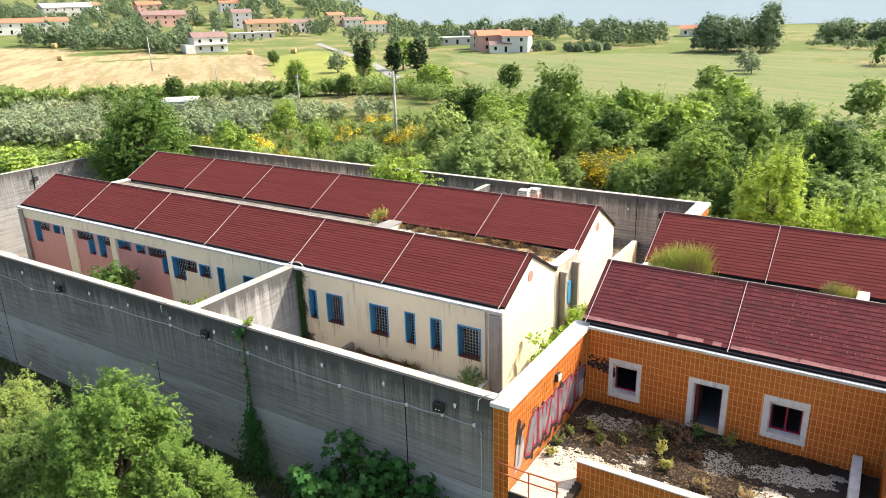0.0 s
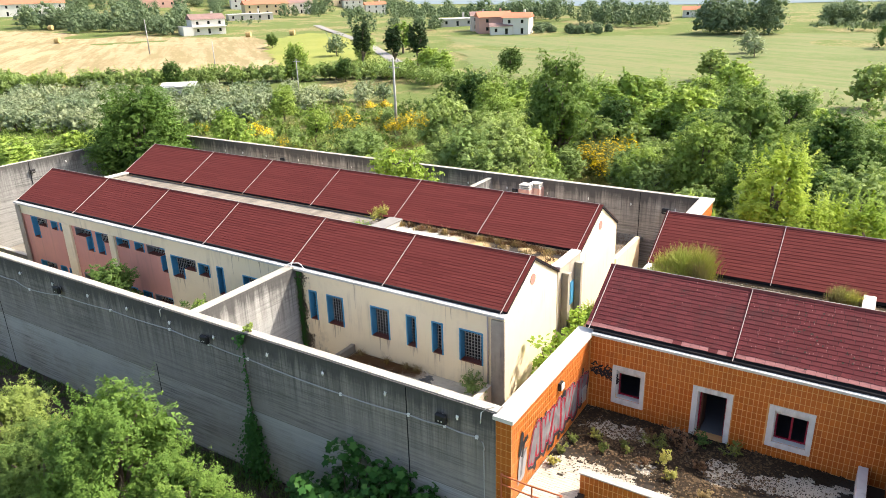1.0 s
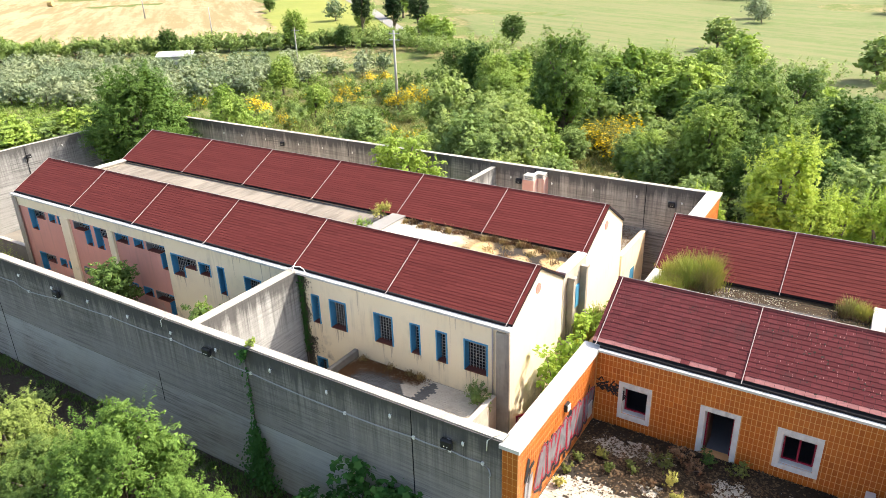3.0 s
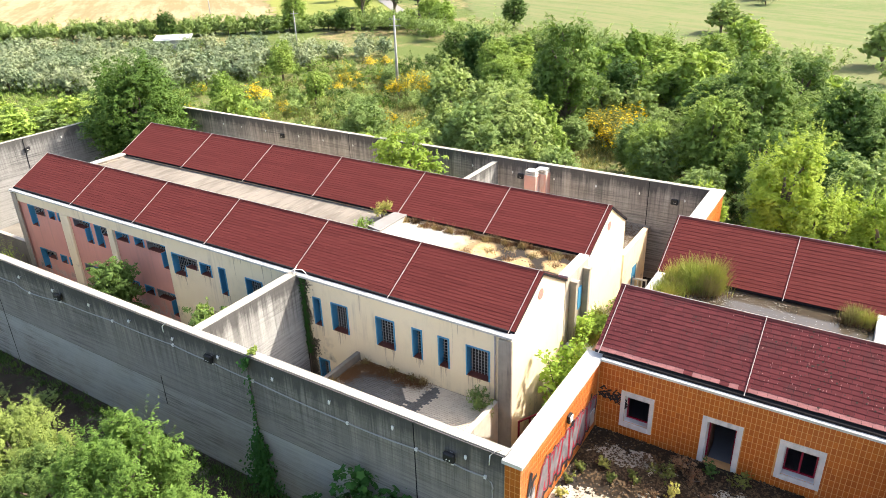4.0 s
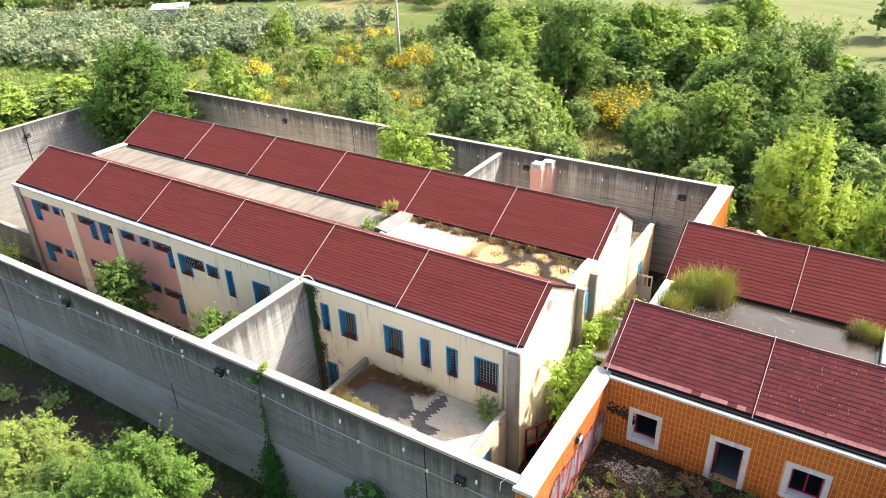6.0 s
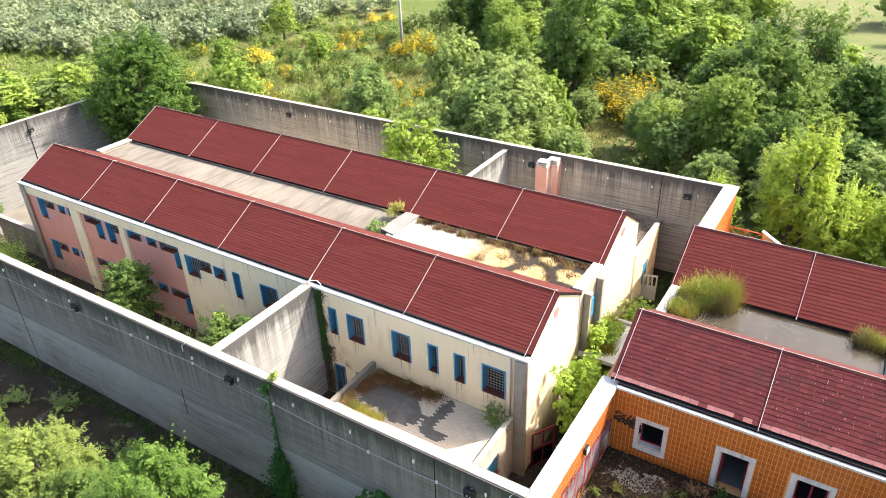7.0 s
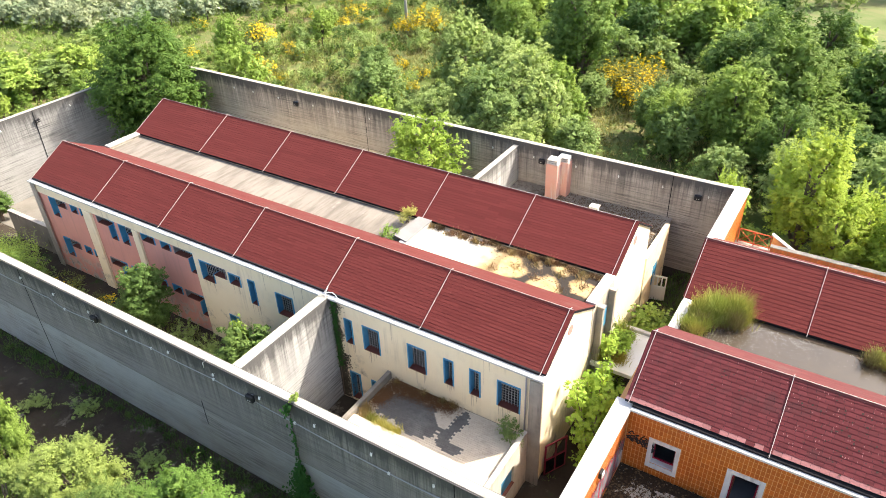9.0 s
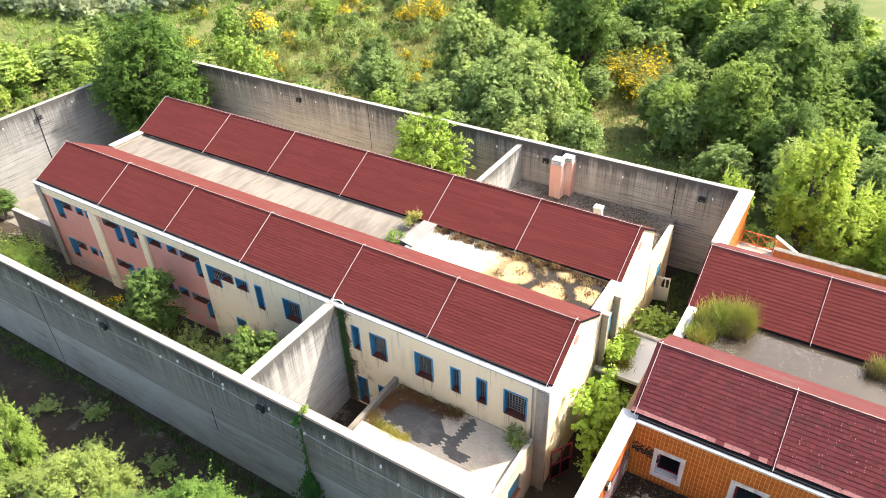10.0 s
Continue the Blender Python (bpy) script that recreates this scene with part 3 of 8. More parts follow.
for nm, ya, yr, yb, ze, zr in (("near", WY + 0.425, 2.97, 5.85, 7.0, 8.68), ("far", 8.95, 12.1, 14.95, 7.0, 8.74)):
    for x0, x1, side in ((-0.3, 0.12, "east"), (-39.9, -39.5, "west")):
        bm = bmesh.new()
        gable(bm, x0, x1, ya, yr, yb, ze, zr, GZ - 0.5)
        solid(f"wall_gable_{nm}_{side}", bm, M_CREAM, "plain cream plaster gable wall", "wall", "structure")
    # round pink mark near the gable's peak
    bm = bmesh.new()
    bmesh.ops.create_cone(bm, cap_ends=True, segments=20, radius1=0.27, radius2=0.27, depth=0.03, matrix=pose(0.13, yr - 0.1, 7.62, 0, 90, 0))
    solid("round_vent", bm, worn("faded_pink_vent", (0.42, 0.19, 0.15), (0.48, 0.26, 0.21), 6, 30), "round faded pink vent cover on the gable", "vent")
for y0, y1, z1 in ((14.7, 14.95, 6.9), (5.6, 5.85, 6.95), (8.95, 9.2, 6.95)):
    bm = bmesh.new()
    box(bm, -39.5, -0.3, y0, y1, GZ - 0.5, z1)
    solid("wall_long", bm, M_CREAM, "cream plaster long wall", "wall", "structure")
bm = bmesh.new()
box(bm, -39.5, -0.3, WY + 0.45, 14.7, 3.0, 3.2)
solid("floor_slab", bm, M_INSIDE, "bare concrete upper floor", "floor", "structure")


# ---- shingled roofs ----
def shingles(parent, x0, x1, ya, za, yr, zr, course=0.18, width=0.34, lone=None, mat=None, lone_mat=None, seed=1, faded=0, thick=0.020, gap=0.006):
    """Courses of tabs on a slope from the eave (ya, za) up to the ridge (yr, zr). lone: an x below which tabs are objects of their own."""
    rng = random.Random(seed)
    s = Vector((0, yr - ya, zr - za))
    L = s.length
    s.normalize()
    nrm = Vector((1, 0, 0)).cross(s)
    if nrm.z < 0:
        nrm = -nrm
    rows = round(L / course)
    step = L / rows
    co, top_me = [], None
    count = 0
    singles = {}
    fade_co = []
    for r in range(rows):
        x = x0 - (rng.random() * width)
        while x < x1 - 0.02:
            a, b = max(x, x0), min(x + width, x1)
            x += width
            if b - a < 0.03:
                continue
            drop = rng.uniform(0, 0.018 if width < 1 else 0.006)
            lift = thick + rng.uniform(0, 0.005)
            lo = r * step - drop
            hi = (r + 1) * step + 0.03
            g = gap
            p = [Vector((a + g, ya, za)) + s * lo + nrm * lift, Vector((b - g, ya, za)) + s * lo + nrm * lift,
                 Vector((b - g, ya, za)) + s * hi + nrm * 0.010, Vector((a + g, ya, za)) + s * hi + nrm * 0.010]
            q = [v - nrm * (lift - 0.001) for v in p[:2]] + [v - nrm * 0.009 for v in p[2:]]
            faces = [p, [q[0], q[1], p[1], p[0]], [q[1], q[2], p[2], p[1]], [q[3], q[0], p[0], p[3]]]
            if lone is not None and r >= faded and b <= lone and count < 300 and b - a > width * 0.98:
                count += 1
                key = rng.randrange(3)
                if key not in singles:
                    o = p[0]
                    me = quads_mesh("shingle", [v - o for f in faces for v in f], lone_mat)
                    singles[key] = me
                ob = new("shingle", singles[key])
                ob.location = p[0]
                ob.parent = parent
            else:
                tgt = fade_co if r < faded and rng.random() < 0.93 else co
                tgt += [v for f in faces for v in f]
    out = new("shingle_field", quads_mesh("shingle_field", co, mat))
    out.parent = parent
    tagged(out, kind="stuff")
    if fade_co:
        o2 = new("starter_course", quads_mesh("starter_course", fade_co, M_FADED))
        o2.parent = parent
        tagged(o2, kind="stuff")


def roof(name, label, x0, x1, ya, yr, yb, za, zb, zr, ribs, mat, lone=None, lone_mat=None, faded=0, course=0.18, width=0.34, back_mat=None):
    """Gable roof: base slab, shingle courses on both slopes, ridge cap, metal strips."""
    r = thing(name, label, "roof", kind="structure")
    bm = bmesh.new()
    t = 0.14
    pts = [(ya, za), (yr, zr), (yb, zb), (yb, zb - t), (yr, zr - t), (ya, za - t)]
    f = [bm.verts.new((x0, y, z)) for y, z in pts]
    b = [bm.verts.new((x1, y, z)) for y, z in pts]
    for i in range(6):
        j = (i + 1) % 6
        bm.faces.new((f[i], f[j], b[j], b[i]))
    for c in (f, b):
        bm.faces.new((c[0], c[1], c[4], c[5]))
        bm.faces.new((c[1], c[2], c[3], c[4]))
    part("deck", bm, M_DARK, r, "dark bitumen roof deck")
    shingles(r, x0, x1, ya, za, yr, zr, course, width, lone, mat, lone_mat, seed=len(name), faded=faded, thick=0.024 if lone else 0.022, gap=0.005 if lone else 0.001)
    shingles(r, x0, x1, yb, zb, yr, zr, course, width, None, back_mat or mat, None, seed=len(name) + 3)
    # ridge cap in overlapping lengths
    bm = bmesh.new()
    x = x0
    while x < x1:
        e = min(x + 0.5, x1)
        sl = (zr - za) / (yr - ya)
        v = [bm.verts.new((xx, yr + dy, zr + 0.045 - abs(dy) * sl + dz)) for xx, dz in ((x, 0.006), (e + 0.02, 0.0)) for dy in (-0.10, 0, 0.10)]
        bm.faces.new((v[0], v[1], v[4], v[3]))
        bm.faces.new((v[1], v[2], v[5], v[4]))
        x = e
    part("ridge_cap", bm, back_mat or mat, r, "overlapping ridge shingles")
    sl = Vector((0, yr - ya, zr - za))
    n = Vector((1, 0, 0)).cross(sl).normalized()
    n = n if n.z > 0 else -n
    for x in ribs:
        bm = bmesh.new()
        a = Vector((x, ya, za)) + n * 0.06
        c = Vector((x, yr, zr)) + n * 0.06
        a -= sl.normalized() * 0.06
        bar(bm, a, c, 0.024, 0.03)
        bar(bm, c + Vector((0, 0.0, 0.02)), (x, yr + 0.22, zr - 0.03), 0.028, 0.035)
        bar(bm, a + Vector((0, 0.01, 0.02)), a + Vector((0, -0.14, -0.06)), 0.03, 0.035)
        part("lightning_strip", bm, M_RIB, r, "pale metal strip running up the slope")
    bm = bmesh.new()
    bar(bm, (x0 + 0.05, yr - 0.02, zr + 0.065), (x1 - 0.05, yr - 0.02, zr + 0.065), 0.02, 0.02)
    part("ridge_wire", bm, M_RIB, r, "thin conductor along the ridge")
    return r


RIBS = [-0.02, -6.6, -12.75, -19.7, -26.3, -32.9, -39.95]
# paler copy of the red shingle: sunlight on the back slopes put into colour
M_BACK = pieces_mat("sunlit_slope_shingle", (0.140, 0.038, 0.034), (0.124, 0.033, 0.029), 0.35, 0.95, 30, lone=False, spec=0.1, dirt=(0.13, 0.07, 0.06))
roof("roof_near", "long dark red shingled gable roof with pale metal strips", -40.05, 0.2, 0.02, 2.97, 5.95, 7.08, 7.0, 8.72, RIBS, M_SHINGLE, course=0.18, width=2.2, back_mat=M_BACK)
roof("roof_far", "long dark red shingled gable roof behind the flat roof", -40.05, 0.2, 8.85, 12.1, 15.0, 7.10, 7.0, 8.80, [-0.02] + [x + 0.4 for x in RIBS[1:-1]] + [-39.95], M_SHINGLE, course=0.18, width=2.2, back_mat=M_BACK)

# flat roof between the two ranges
bm = bmesh.new()
box(bm, -39.5, -12.1, 5.86, 8.95, 6.55, 6.82)
flat_l = solid("flat_roof_grey", bm, M_JOINT, "flat roof of grey weathered concrete slabs", "flat roof", "structure")
n = Nodes("roof_slab", 0.92, 0.0, 0.2)
gp = n.add("ShaderNodeNewGeometry").outputs["Position"]
mp = n.add("ShaderNodeMapping", Rotation=(0, 0, radians(10)), Scale=(1.9, 0.30, 1.0))
n.link(gp, mp.inputs["Vector"])
smudge = n.noise(1.0, 5, 0.62, mp.outputs[0])
blot = n.noise(0.35, 5, 0.6, gp)
col = n.mix(n.ramp(blot, 0.36, 0.64), (0.275, 0.248, 0.212), (0.205, 0.184, 0.158))
col = n.mix(n.ramp(smudge, 0.45, 0.62, 0.0, 0.7), col, (0.115, 0.102, 0.088))
col = n.mix(n.ramp(n.noise(1.7, 6, 0.7, gp), 0.62, 0.72, 0.0, 0.6), col, (0.40, 0.37, 0.32))
col = n.mix(n.ramp(n.random(), 0, 1, 0.0, 0.12), col, (0.17, 0.15, 0.13))
n.bump(n.noise(9.0, 6, 0.7, gp), 0.3, 0.012)
M_SLAB = n.done(n.mix(0.26, col, (0.165, 0.137, 0.105)))
bm = bmesh.new()
box(bm, 0.012, 0.998, 0.005, 3.05, 0, 0.035)
slab_me = mesh_of("slab", bm, M_SLAB, 0.003)
for i in range(27):
    ob = new("slab", slab_me)
    ob.location = (-39.45 + i * 1.011, 5.88, 6.82 + 0.0015 * ((i * 7) % 4))
    ob.parent = flat_l
bm = bmesh.new()
box(bm, -11.7, -0.3, 5.86, 8.95, 6.55, 6.80)
n = Nodes("lichen_screed", 0.95)
wob = n.add("ShaderNodeTexNoise", Scale=1.6, Detail=4.0)
n.link(n.co, wob.inputs["Vector"])
add = n.add("ShaderNodeMix")
add.data_type, add.blend_type = "RGBA", "ADD"
add.inputs[0].default_value = 0.55
n.link(n.co, add.inputs[6])
n.link(wob.outputs["Color"], add.inputs[7])
vor = n.add("ShaderNodeTexVoronoi", Scale=0.50)
vor.feature = "DISTANCE_TO_EDGE"
n.link(add.outputs[2], vor.inputs["Vector"])
east = n.ramp(n.math("ADD", n.axis(0), n.math("MULTIPLY", n.noise(0.8, 4), 2.5)), -7.2, -5.4)
orange = n.mix(n.ramp(n.noise(2.2, 6, 0.7), 0.4, 0.65), (0.41, 0.275, 0.12), (0.48, 0.36, 0.20))
col = n.mix(east, (0.62, 0.585, 0.505), orange)
crack = n.math("MULTIPLY", n.ramp(n.math("ADD", vor.outputs["Distance"], n.math("MULTIPLY", n.noise(4.0, 5, 0.7), 0.16)), 0.17, 0.29, 1.0, 0.0), n.ramp(n.axis(0), -7.6, -4.6))
col = n.mix(crack, col, (0.034, 0.027, 0.022))
n.bump(n.noise(8, 6), 0.4, 0.02)
solid("flat_roof_pale", bm, n.done(col), "pale flat roof screed patched with orange lichen and dark damp", "flat roof", "structure")
bm = bmesh.new()
box(bm, -12.1, -11.7, 5.86, 8.95, 6.5, 7.12)
solid("upstand", bm, M_CAP, "white upstand across the flat roof", "upstand", "structure", bevel=0.02)
bm = bmesh.new()
v = box(bm, -12.62, -11.62, 5.98, 8.8, 7.123, 7.2)
v[0].co.x -= 0.12
v[4].co.x -= 0.12
v[0].co.y += 0.25
v[4].co.y += 0.25
solid("roof_hatch", bm, worn("pale_slab", (0.25, 0.243, 0.235), (0.20, 0.195, 0.185), 1.0, 14, stain=(0.2, 0.19, 0.18), stain_amount=0.3), "broad pale grey slab lying across the upstand", "slab", bevel=0.015)
for x0, x1 in ((-0.28, 0.14), (-39.95, -39.5)):
    bm = bmesh.new()
    box(bm, x0, x1, 5.86, 8.94, GZ - 0.5, 7.02)
    solid("wall_link", bm, worn("dirty_plaster", (0.52, 0.46, 0.37), (0.38, 0.34, 0.28), 0.8, 14, stain=(0.16, 0.14, 0.12), stain_amount=0.5), "stained dirty plaster wall closing the flat roof", "wall", "structure")
    bm = bmesh.new()
    box(bm, x0 - 0.06, x1 + 0.08, 5.97, 8.83, 7.021, 7.14)
    solid("parapet_cap", bm, M_CAP, "white parapet coping at the end of the flat roof", "coping", "structure", bevel=0.015)
for y in (6.55, 8.3):
    bm = bmesh.new()
    box(bm, 0.145, 0.5, y - 0.14, y + 0.14, GZ - 0.5, 6.55)
    box(bm, 0.145, 0.56, y - 0.18, y + 0.18, 6.55, 6.68)
    solid("buttress", bm, M_GREYPIL, "grey buttress with a white cap on the link wall", "buttress", bevel=0.015)
for y in (6.95, 7.75):
    bm = bmesh.new()
    box(bm, 0.15, 0.2, y - 0.28, y + 0.28, 4.4, 5.7)
    box(bm, 0.2, 0.22, y - 0.22, y + 0.22, 4.46, 5.64)
    solid("blue_shutter", bm, M_BLUE, "blue steel shutter in the link wall", "shutter")

# rear annex
bm = bmesh.new()
box(bm, -12.3, -0.205, 15.36, 21.98, 3.4, 3.75)
solid("annex_roof", bm, worn("annex_screed", (0.34, 0.30, 0.25), (0.20, 0.17, 0.135), 0.9, 12, stain=(0.08, 0.065, 0.05), stain_amount=0.6), "grey flat annex roof with dead leaves and weeds", "flat roof", "structure")
bm = bmesh.new()
pierced(bm, 15.36, 20.2, GZ - 0.5, 4.35, -0.2, 0.1, [(17.3, 18.3, 0.9, 2.6)], axis="y")
solid("annex_wall", bm, M_CREAM, "pale plaster annex wall with a blue window", "wall", "structure")
bm = bmesh.new()
box(bm, 0.02, 0.06, 17.3, 18.3, 0.9, 2.6)
solid("blue_shutter", bm, M_BLUE, "blue steel shutter in the annex wall", "shutter")
M_FLUE = worn("streaked_pink_plaster", (0.62, 0.33, 0.27), (0.56, 0.34, 0.29), 1.2, 16, stain=(0.62, 0.56, 0.50), stain_amount=0.6)
ch = thing("chimney", "pink plaster twin-flue chimney with pale caps", "chimney", at=(-8.9, 21.2, 3.75))
for dx, dy in ((0, -0.3), (0.5, 0.42)):
    bm = bmesh.new()
    box(bm, dx - 0.45, dx + 0.45, dy - 0.4, dy + 0.4, 0, 2.75)
    flue = part("flue", bm, M_FLUE, ch, "stained pink plaster flue", bevel=0.02)
    bm = bmesh.new()
    for k in range(3):
        box(bm, dx - 0.40, dx + 0.40, dy - 0.36, dy + 0.36, 2.752 + k * 0.14, 2.82 + k * 0.14)
    for sx in (-0.34, 0.34):
        for sy in (-0.3, 0.3):
            box(bm, dx + sx - 0.04, dx + sx + 0.04, dy + sy - 0.04, dy + sy + 0.04, 2.82, 3.1)
    part("cap", bm, M_CAP, flue, "slatted pale concrete cap")
bm = bmesh.new()
box(bm, -5.25, -4.7, 19.0, 19.5, 3.75, 4.75)
box(bm, -5.3, -4.65, 18.95, 19.55, 4.75, 4.85)
solid("vent_stack", bm, M_CAP, "short white vent stack on the annex roof", "vent", bevel=0.015)

# terrace below the facade
M_LEDGE = worn("lichened_ledge", (0.80, 0.76, 0.68), (0.66, 0.58, 0.47), 0.8, 14, stain=(0.40, 0.27, 0.15), stain_amount=0.5)
M_SIDE = worn("stained_parapet", (0.70, 0.64, 0.54), (0.50, 0.45, 0.38), 1.1, 14, stain=(0.20, 0.17, 0.13), stain_amount=0.6)
bm = bmesh.new()
box(bm, -8.6, -0.45, -3.5, WY - 0.005, 2.55, 2.86)
solid("terrace_slab", bm, M_JOINT, "paved terrace slab in front of the cream wall", "terrace", "structure")
bm = bmesh.new()
box(bm, -8.85, -8.6, -4.6, WY - 0.005, GZ - 0.5, 3.3)
solid("terrace_kerb", bm, worn("mossy_kerb", (0.24, 0.215, 0.18), (0.14, 0.125, 0.10), 1.5, 14), "grey rough concrete kerb at the terrace end", "kerb", "structure", bevel=0.02)
bm = bmesh.new()
pierced(bm, -4.6, WY - 0.15, GZ - 0.5, 3.35, -0.65, -0.4, [(-3.0, -1.75, 1.15, 2.35)], axis="y")
solid("terrace_side", bm, M_SIDE, "stained pale wall under the terrace end", "wall", "structure")
bm = bmesh.new()
box(bm, -0.55, -0.5, -3.0, -1.75, 1.15, 2.35)
solid("blue_shutter", bm, M_BLUE, "blue steel shutter below the terrace", "shutter")
bm = bmesh.new()
box(bm, -0.50, -0.34, -2.99, -1.76, 1.152, 1.2)
solid("shutter_sill", bm, M_SILL, "red-brown sill below the blue shutter", "sill", bevel=0.01)
bm = bmesh.new()
box(bm, -8.6, -0.65, -4.6, -3.48, GZ - 0.5, 3.1)
solid("terrace_parapet", bm, M_LEDGE, "broad sun-bleached ledge with orange lichen round the terrace", "parapet", "structure", bevel=0.03)

# ---- orange tiled block ----
OX0, OX1 = 4.15, 27.0
CF = 3.58                      # level of the raised courts
OW = [(5.18, 6.54, 4.06, 5.82), (8.45, 9.95, CF, 5.82), (11.24, 12.80, 4.06, 5.83)]
OPEN = [(5.36, 6.38, 4.30, 5.62), (8.66, 9.76, CF + 0.02, 5.62), (11.46, 12.62, 4.28, 5.62)]
TU, TV = 0.172, 0.29


# darker tile and grout colours for the rear parapet
M_TILE_DARK = pieces_mat("dark_orange_tile", (0.25, 0.066, 0.016), (0.18, 0.05, 0.016), 0.5, 0.6, 25, lone=False, spec=0.3)
M_GROUT_DARK = plain("dark_grout", (0.14, 0.07, 0.04), 0.9)


def tiling(parent, u0, u1, z0, z1, holes, place, lone=None, seed=1, mat=None):
    """Upright glazed tiles w x h in a grid, skipping the openings. place(u, z, out) gives the place on the wall."""
    rng = random.Random(seed)
    nu, nz = round((u1 - u0) / TU), round((z1 - z0) / TV)
    du, dz = (u1 - u0) / nu, (z1 - z0) / nz
    co, count, shared = [], 0, None
    for i in range(nu):
        for j in range(nz):
            a, b, c, d = u0 + i * du + 0.010, u0 + (i + 1) * du - 0.010, z0 + j * dz + 0.010, z0 + (j + 1) * dz - 0.010
            um, zm = (a + b) / 2, (c + d) / 2
            cut = False
            for h in holes:
                if h[0] < b and a < h[1] and h[2] < d and c < h[3]:
                    if h[0] < um < h[1] and h[2] < zm < h[3]:
                        cut = True
                    elif um <= h[0]: b = min(b, h[0])
                    elif um >= h[1]: a = max(a, h[1])
                    elif zm <= h[2]: d = min(d, h[2])
                    elif zm >= h[3]: c = max(c, h[3])
            if cut or b - a < 0.02 or d - c < 0.02:
                continue
            k = 0.004 + rng.uniform(0, 0.003)
            e = 0.003
            f = [(a + e, c + e, k), (b - e, c + e, k), (b - e, d - e, k), (a + e, d - e, k)]
            g = [(a, c, 0.0), (b, c, 0.0), (b, d, 0.0), (a, d, 0.0)]
            faces = [f] + [[g[m], g[(m + 1) % 4], f[(m + 1) % 4], f[m]] for m in range(4)]
            pts = [place(*p) for q in faces for p in q]
            whole = b - a > du - 0.021 and d - c > dz - 0.021
            if lone and whole and lone[0] <= um <= lone[1] and count < 300:
                o = Vector(place(a, c, 0))
                if shared is None:
                    shared = quads_mesh("tile", [Vector(p) - o for p in pts], M_TILE1)
                ob = new("tile", shared)
                ob.location = o
                ob.parent = parent
                count += 1
            else:
                co += pts
    if co:
        ob = tagged(new("tile_field", quads_mesh("tile_field", co, mat or M_TILE2)), kind="stuff")
        ob.parent = parent


bm = bmesh.new()
pierced(bm, OX0, OX1, GZ - 0.5, 6.98, 0.0, 0.4, OPEN)
facade = solid("wall_orange_front", bm, M_GROUT, "wall clad in upright orange glazed tiles with pale joints", "wall", "structure")
bm = bmesh.new()
box(bm, 3.52, 4.13, -7.28, 5.9, GZ - 0.5, 6.86)
west = solid("wall_orange_west", bm, M_GROUT, "court side wall clad in orange glazed tiles", "wall", "structure")
bm = bmesh.new()
box(bm, 3.44, 4.22, -7.38, 0.42, 6.86, 7.03)
solid("coping_west", bm, M_CAP, "broad white stone coping on the tiled court wall", "coping", "structure", bevel=0.015)
bm = bmesh.new()
box(bm, 4.225, OX1, -0.12, 0.36, 6.985, 7.10)
solid("cornice_orange", bm, M_CAP, "white stone coping along the orange facade", "cornice", "structure", bevel=0.012)
bm = bmesh.new()
box(bm, 4.23, OX1, 0.05, 0.75, 7.102, 7.2)
solid("gutter_orange", bm, M_DARK, "black bitumen-lined gutter", "gutter", "structure")
bm = bmesh.new()
box(bm, 15.3, 15.7, -4.0, -0.003, GZ - 0.5, 6.9)
east_pier = solid("wall_orange_pier", bm, M_GROUT, "projecting orange tiled wall", "wall", "structure")


def surround(r, o, label, crimson, door=False):
    """Stone surround, splayed sill and crimson frame of an opening."""
    w = thing("door_unit" if door else "window_unit", label, "door" if door else "window", "" if door else "court windows", at=(r[0], 0, r[2]))
    ox, oz = r[0], r[2]
    def B(name, x0, x1, y0, y1, z0, z1):
        bm = bmesh.new()
        box(bm, x0 - ox, x1 - ox, y0, y1, z0 - oz, z1 - oz)
        part(name, bm, M_STONE, w, "pale dirty stone", bevel=0.008)
    B("jamb", r[0], o[0], -0.05, 0.03, r[2], r[3])
    B("jamb", o[1], r[1], -0.05, 0.03, r[2], r[3])
    B("lintel", o[0], o[1], -0.05, 0.03, o[3], r[3])
    if not door:
        B("sill", o[0], o[1], -0.06, 0.03, r[2], o[2])
        B("sill_slab", o[0] + 0.002, o[1] - 0.002, 0.031, 0.40, o[2] - 0.03, o[2] + 0.02)
    B("reveal", o[0] - 0.001, o[0] + 0.03, 0.031, 0.40, o[2] + 0.02, o[3])
    B("reveal", o[1] - 0.03, o[1] + 0.001, 0.031, 0.40, o[2] + 0.02, o[3])
    B("soffit", o[0] + 0.03, o[1] - 0.03, 0.031, 0.40, o[3] - 0.03, o[3] + 0.001)
    bm = bmesh.new()
    a, b, c, d = o[0] + 0.03, o[1] - 0.03, o[2] + 0.02, o[3] - 0.03
    yy = 0.3
    for q in ((a, a + 0.06, c, d), (b - 0.06, b, c, d), (a + 0.06, b - 0.06, d - 0.06, d)) + (() if door else ((a + 0.06, b - 0.06, c, c + 0.06),)):
        box(bm, q[0] - ox, q[1] - ox, yy, yy + 0.06, q[2] - oz, q[3] - oz)
    if crimson == 2:
        m = (a + b) / 2
        box(bm, m - 0.035 - ox, m + 0.035 - ox, yy + 0.002, yy + 0.058, c + 0.06 - oz, d - 0.06 - oz)
    part("frame", bm, M_CRIMSON, w, "crimson painted frame")
    if not door:
        bm = bmesh.new()
        box(bm, a - ox, b - ox, 0.24, 0.34 - 0.045, d - 0.22 - oz, d - oz)
        part("blind_box", bm, M_STONE, w, "pale roller-blind box")
    return w


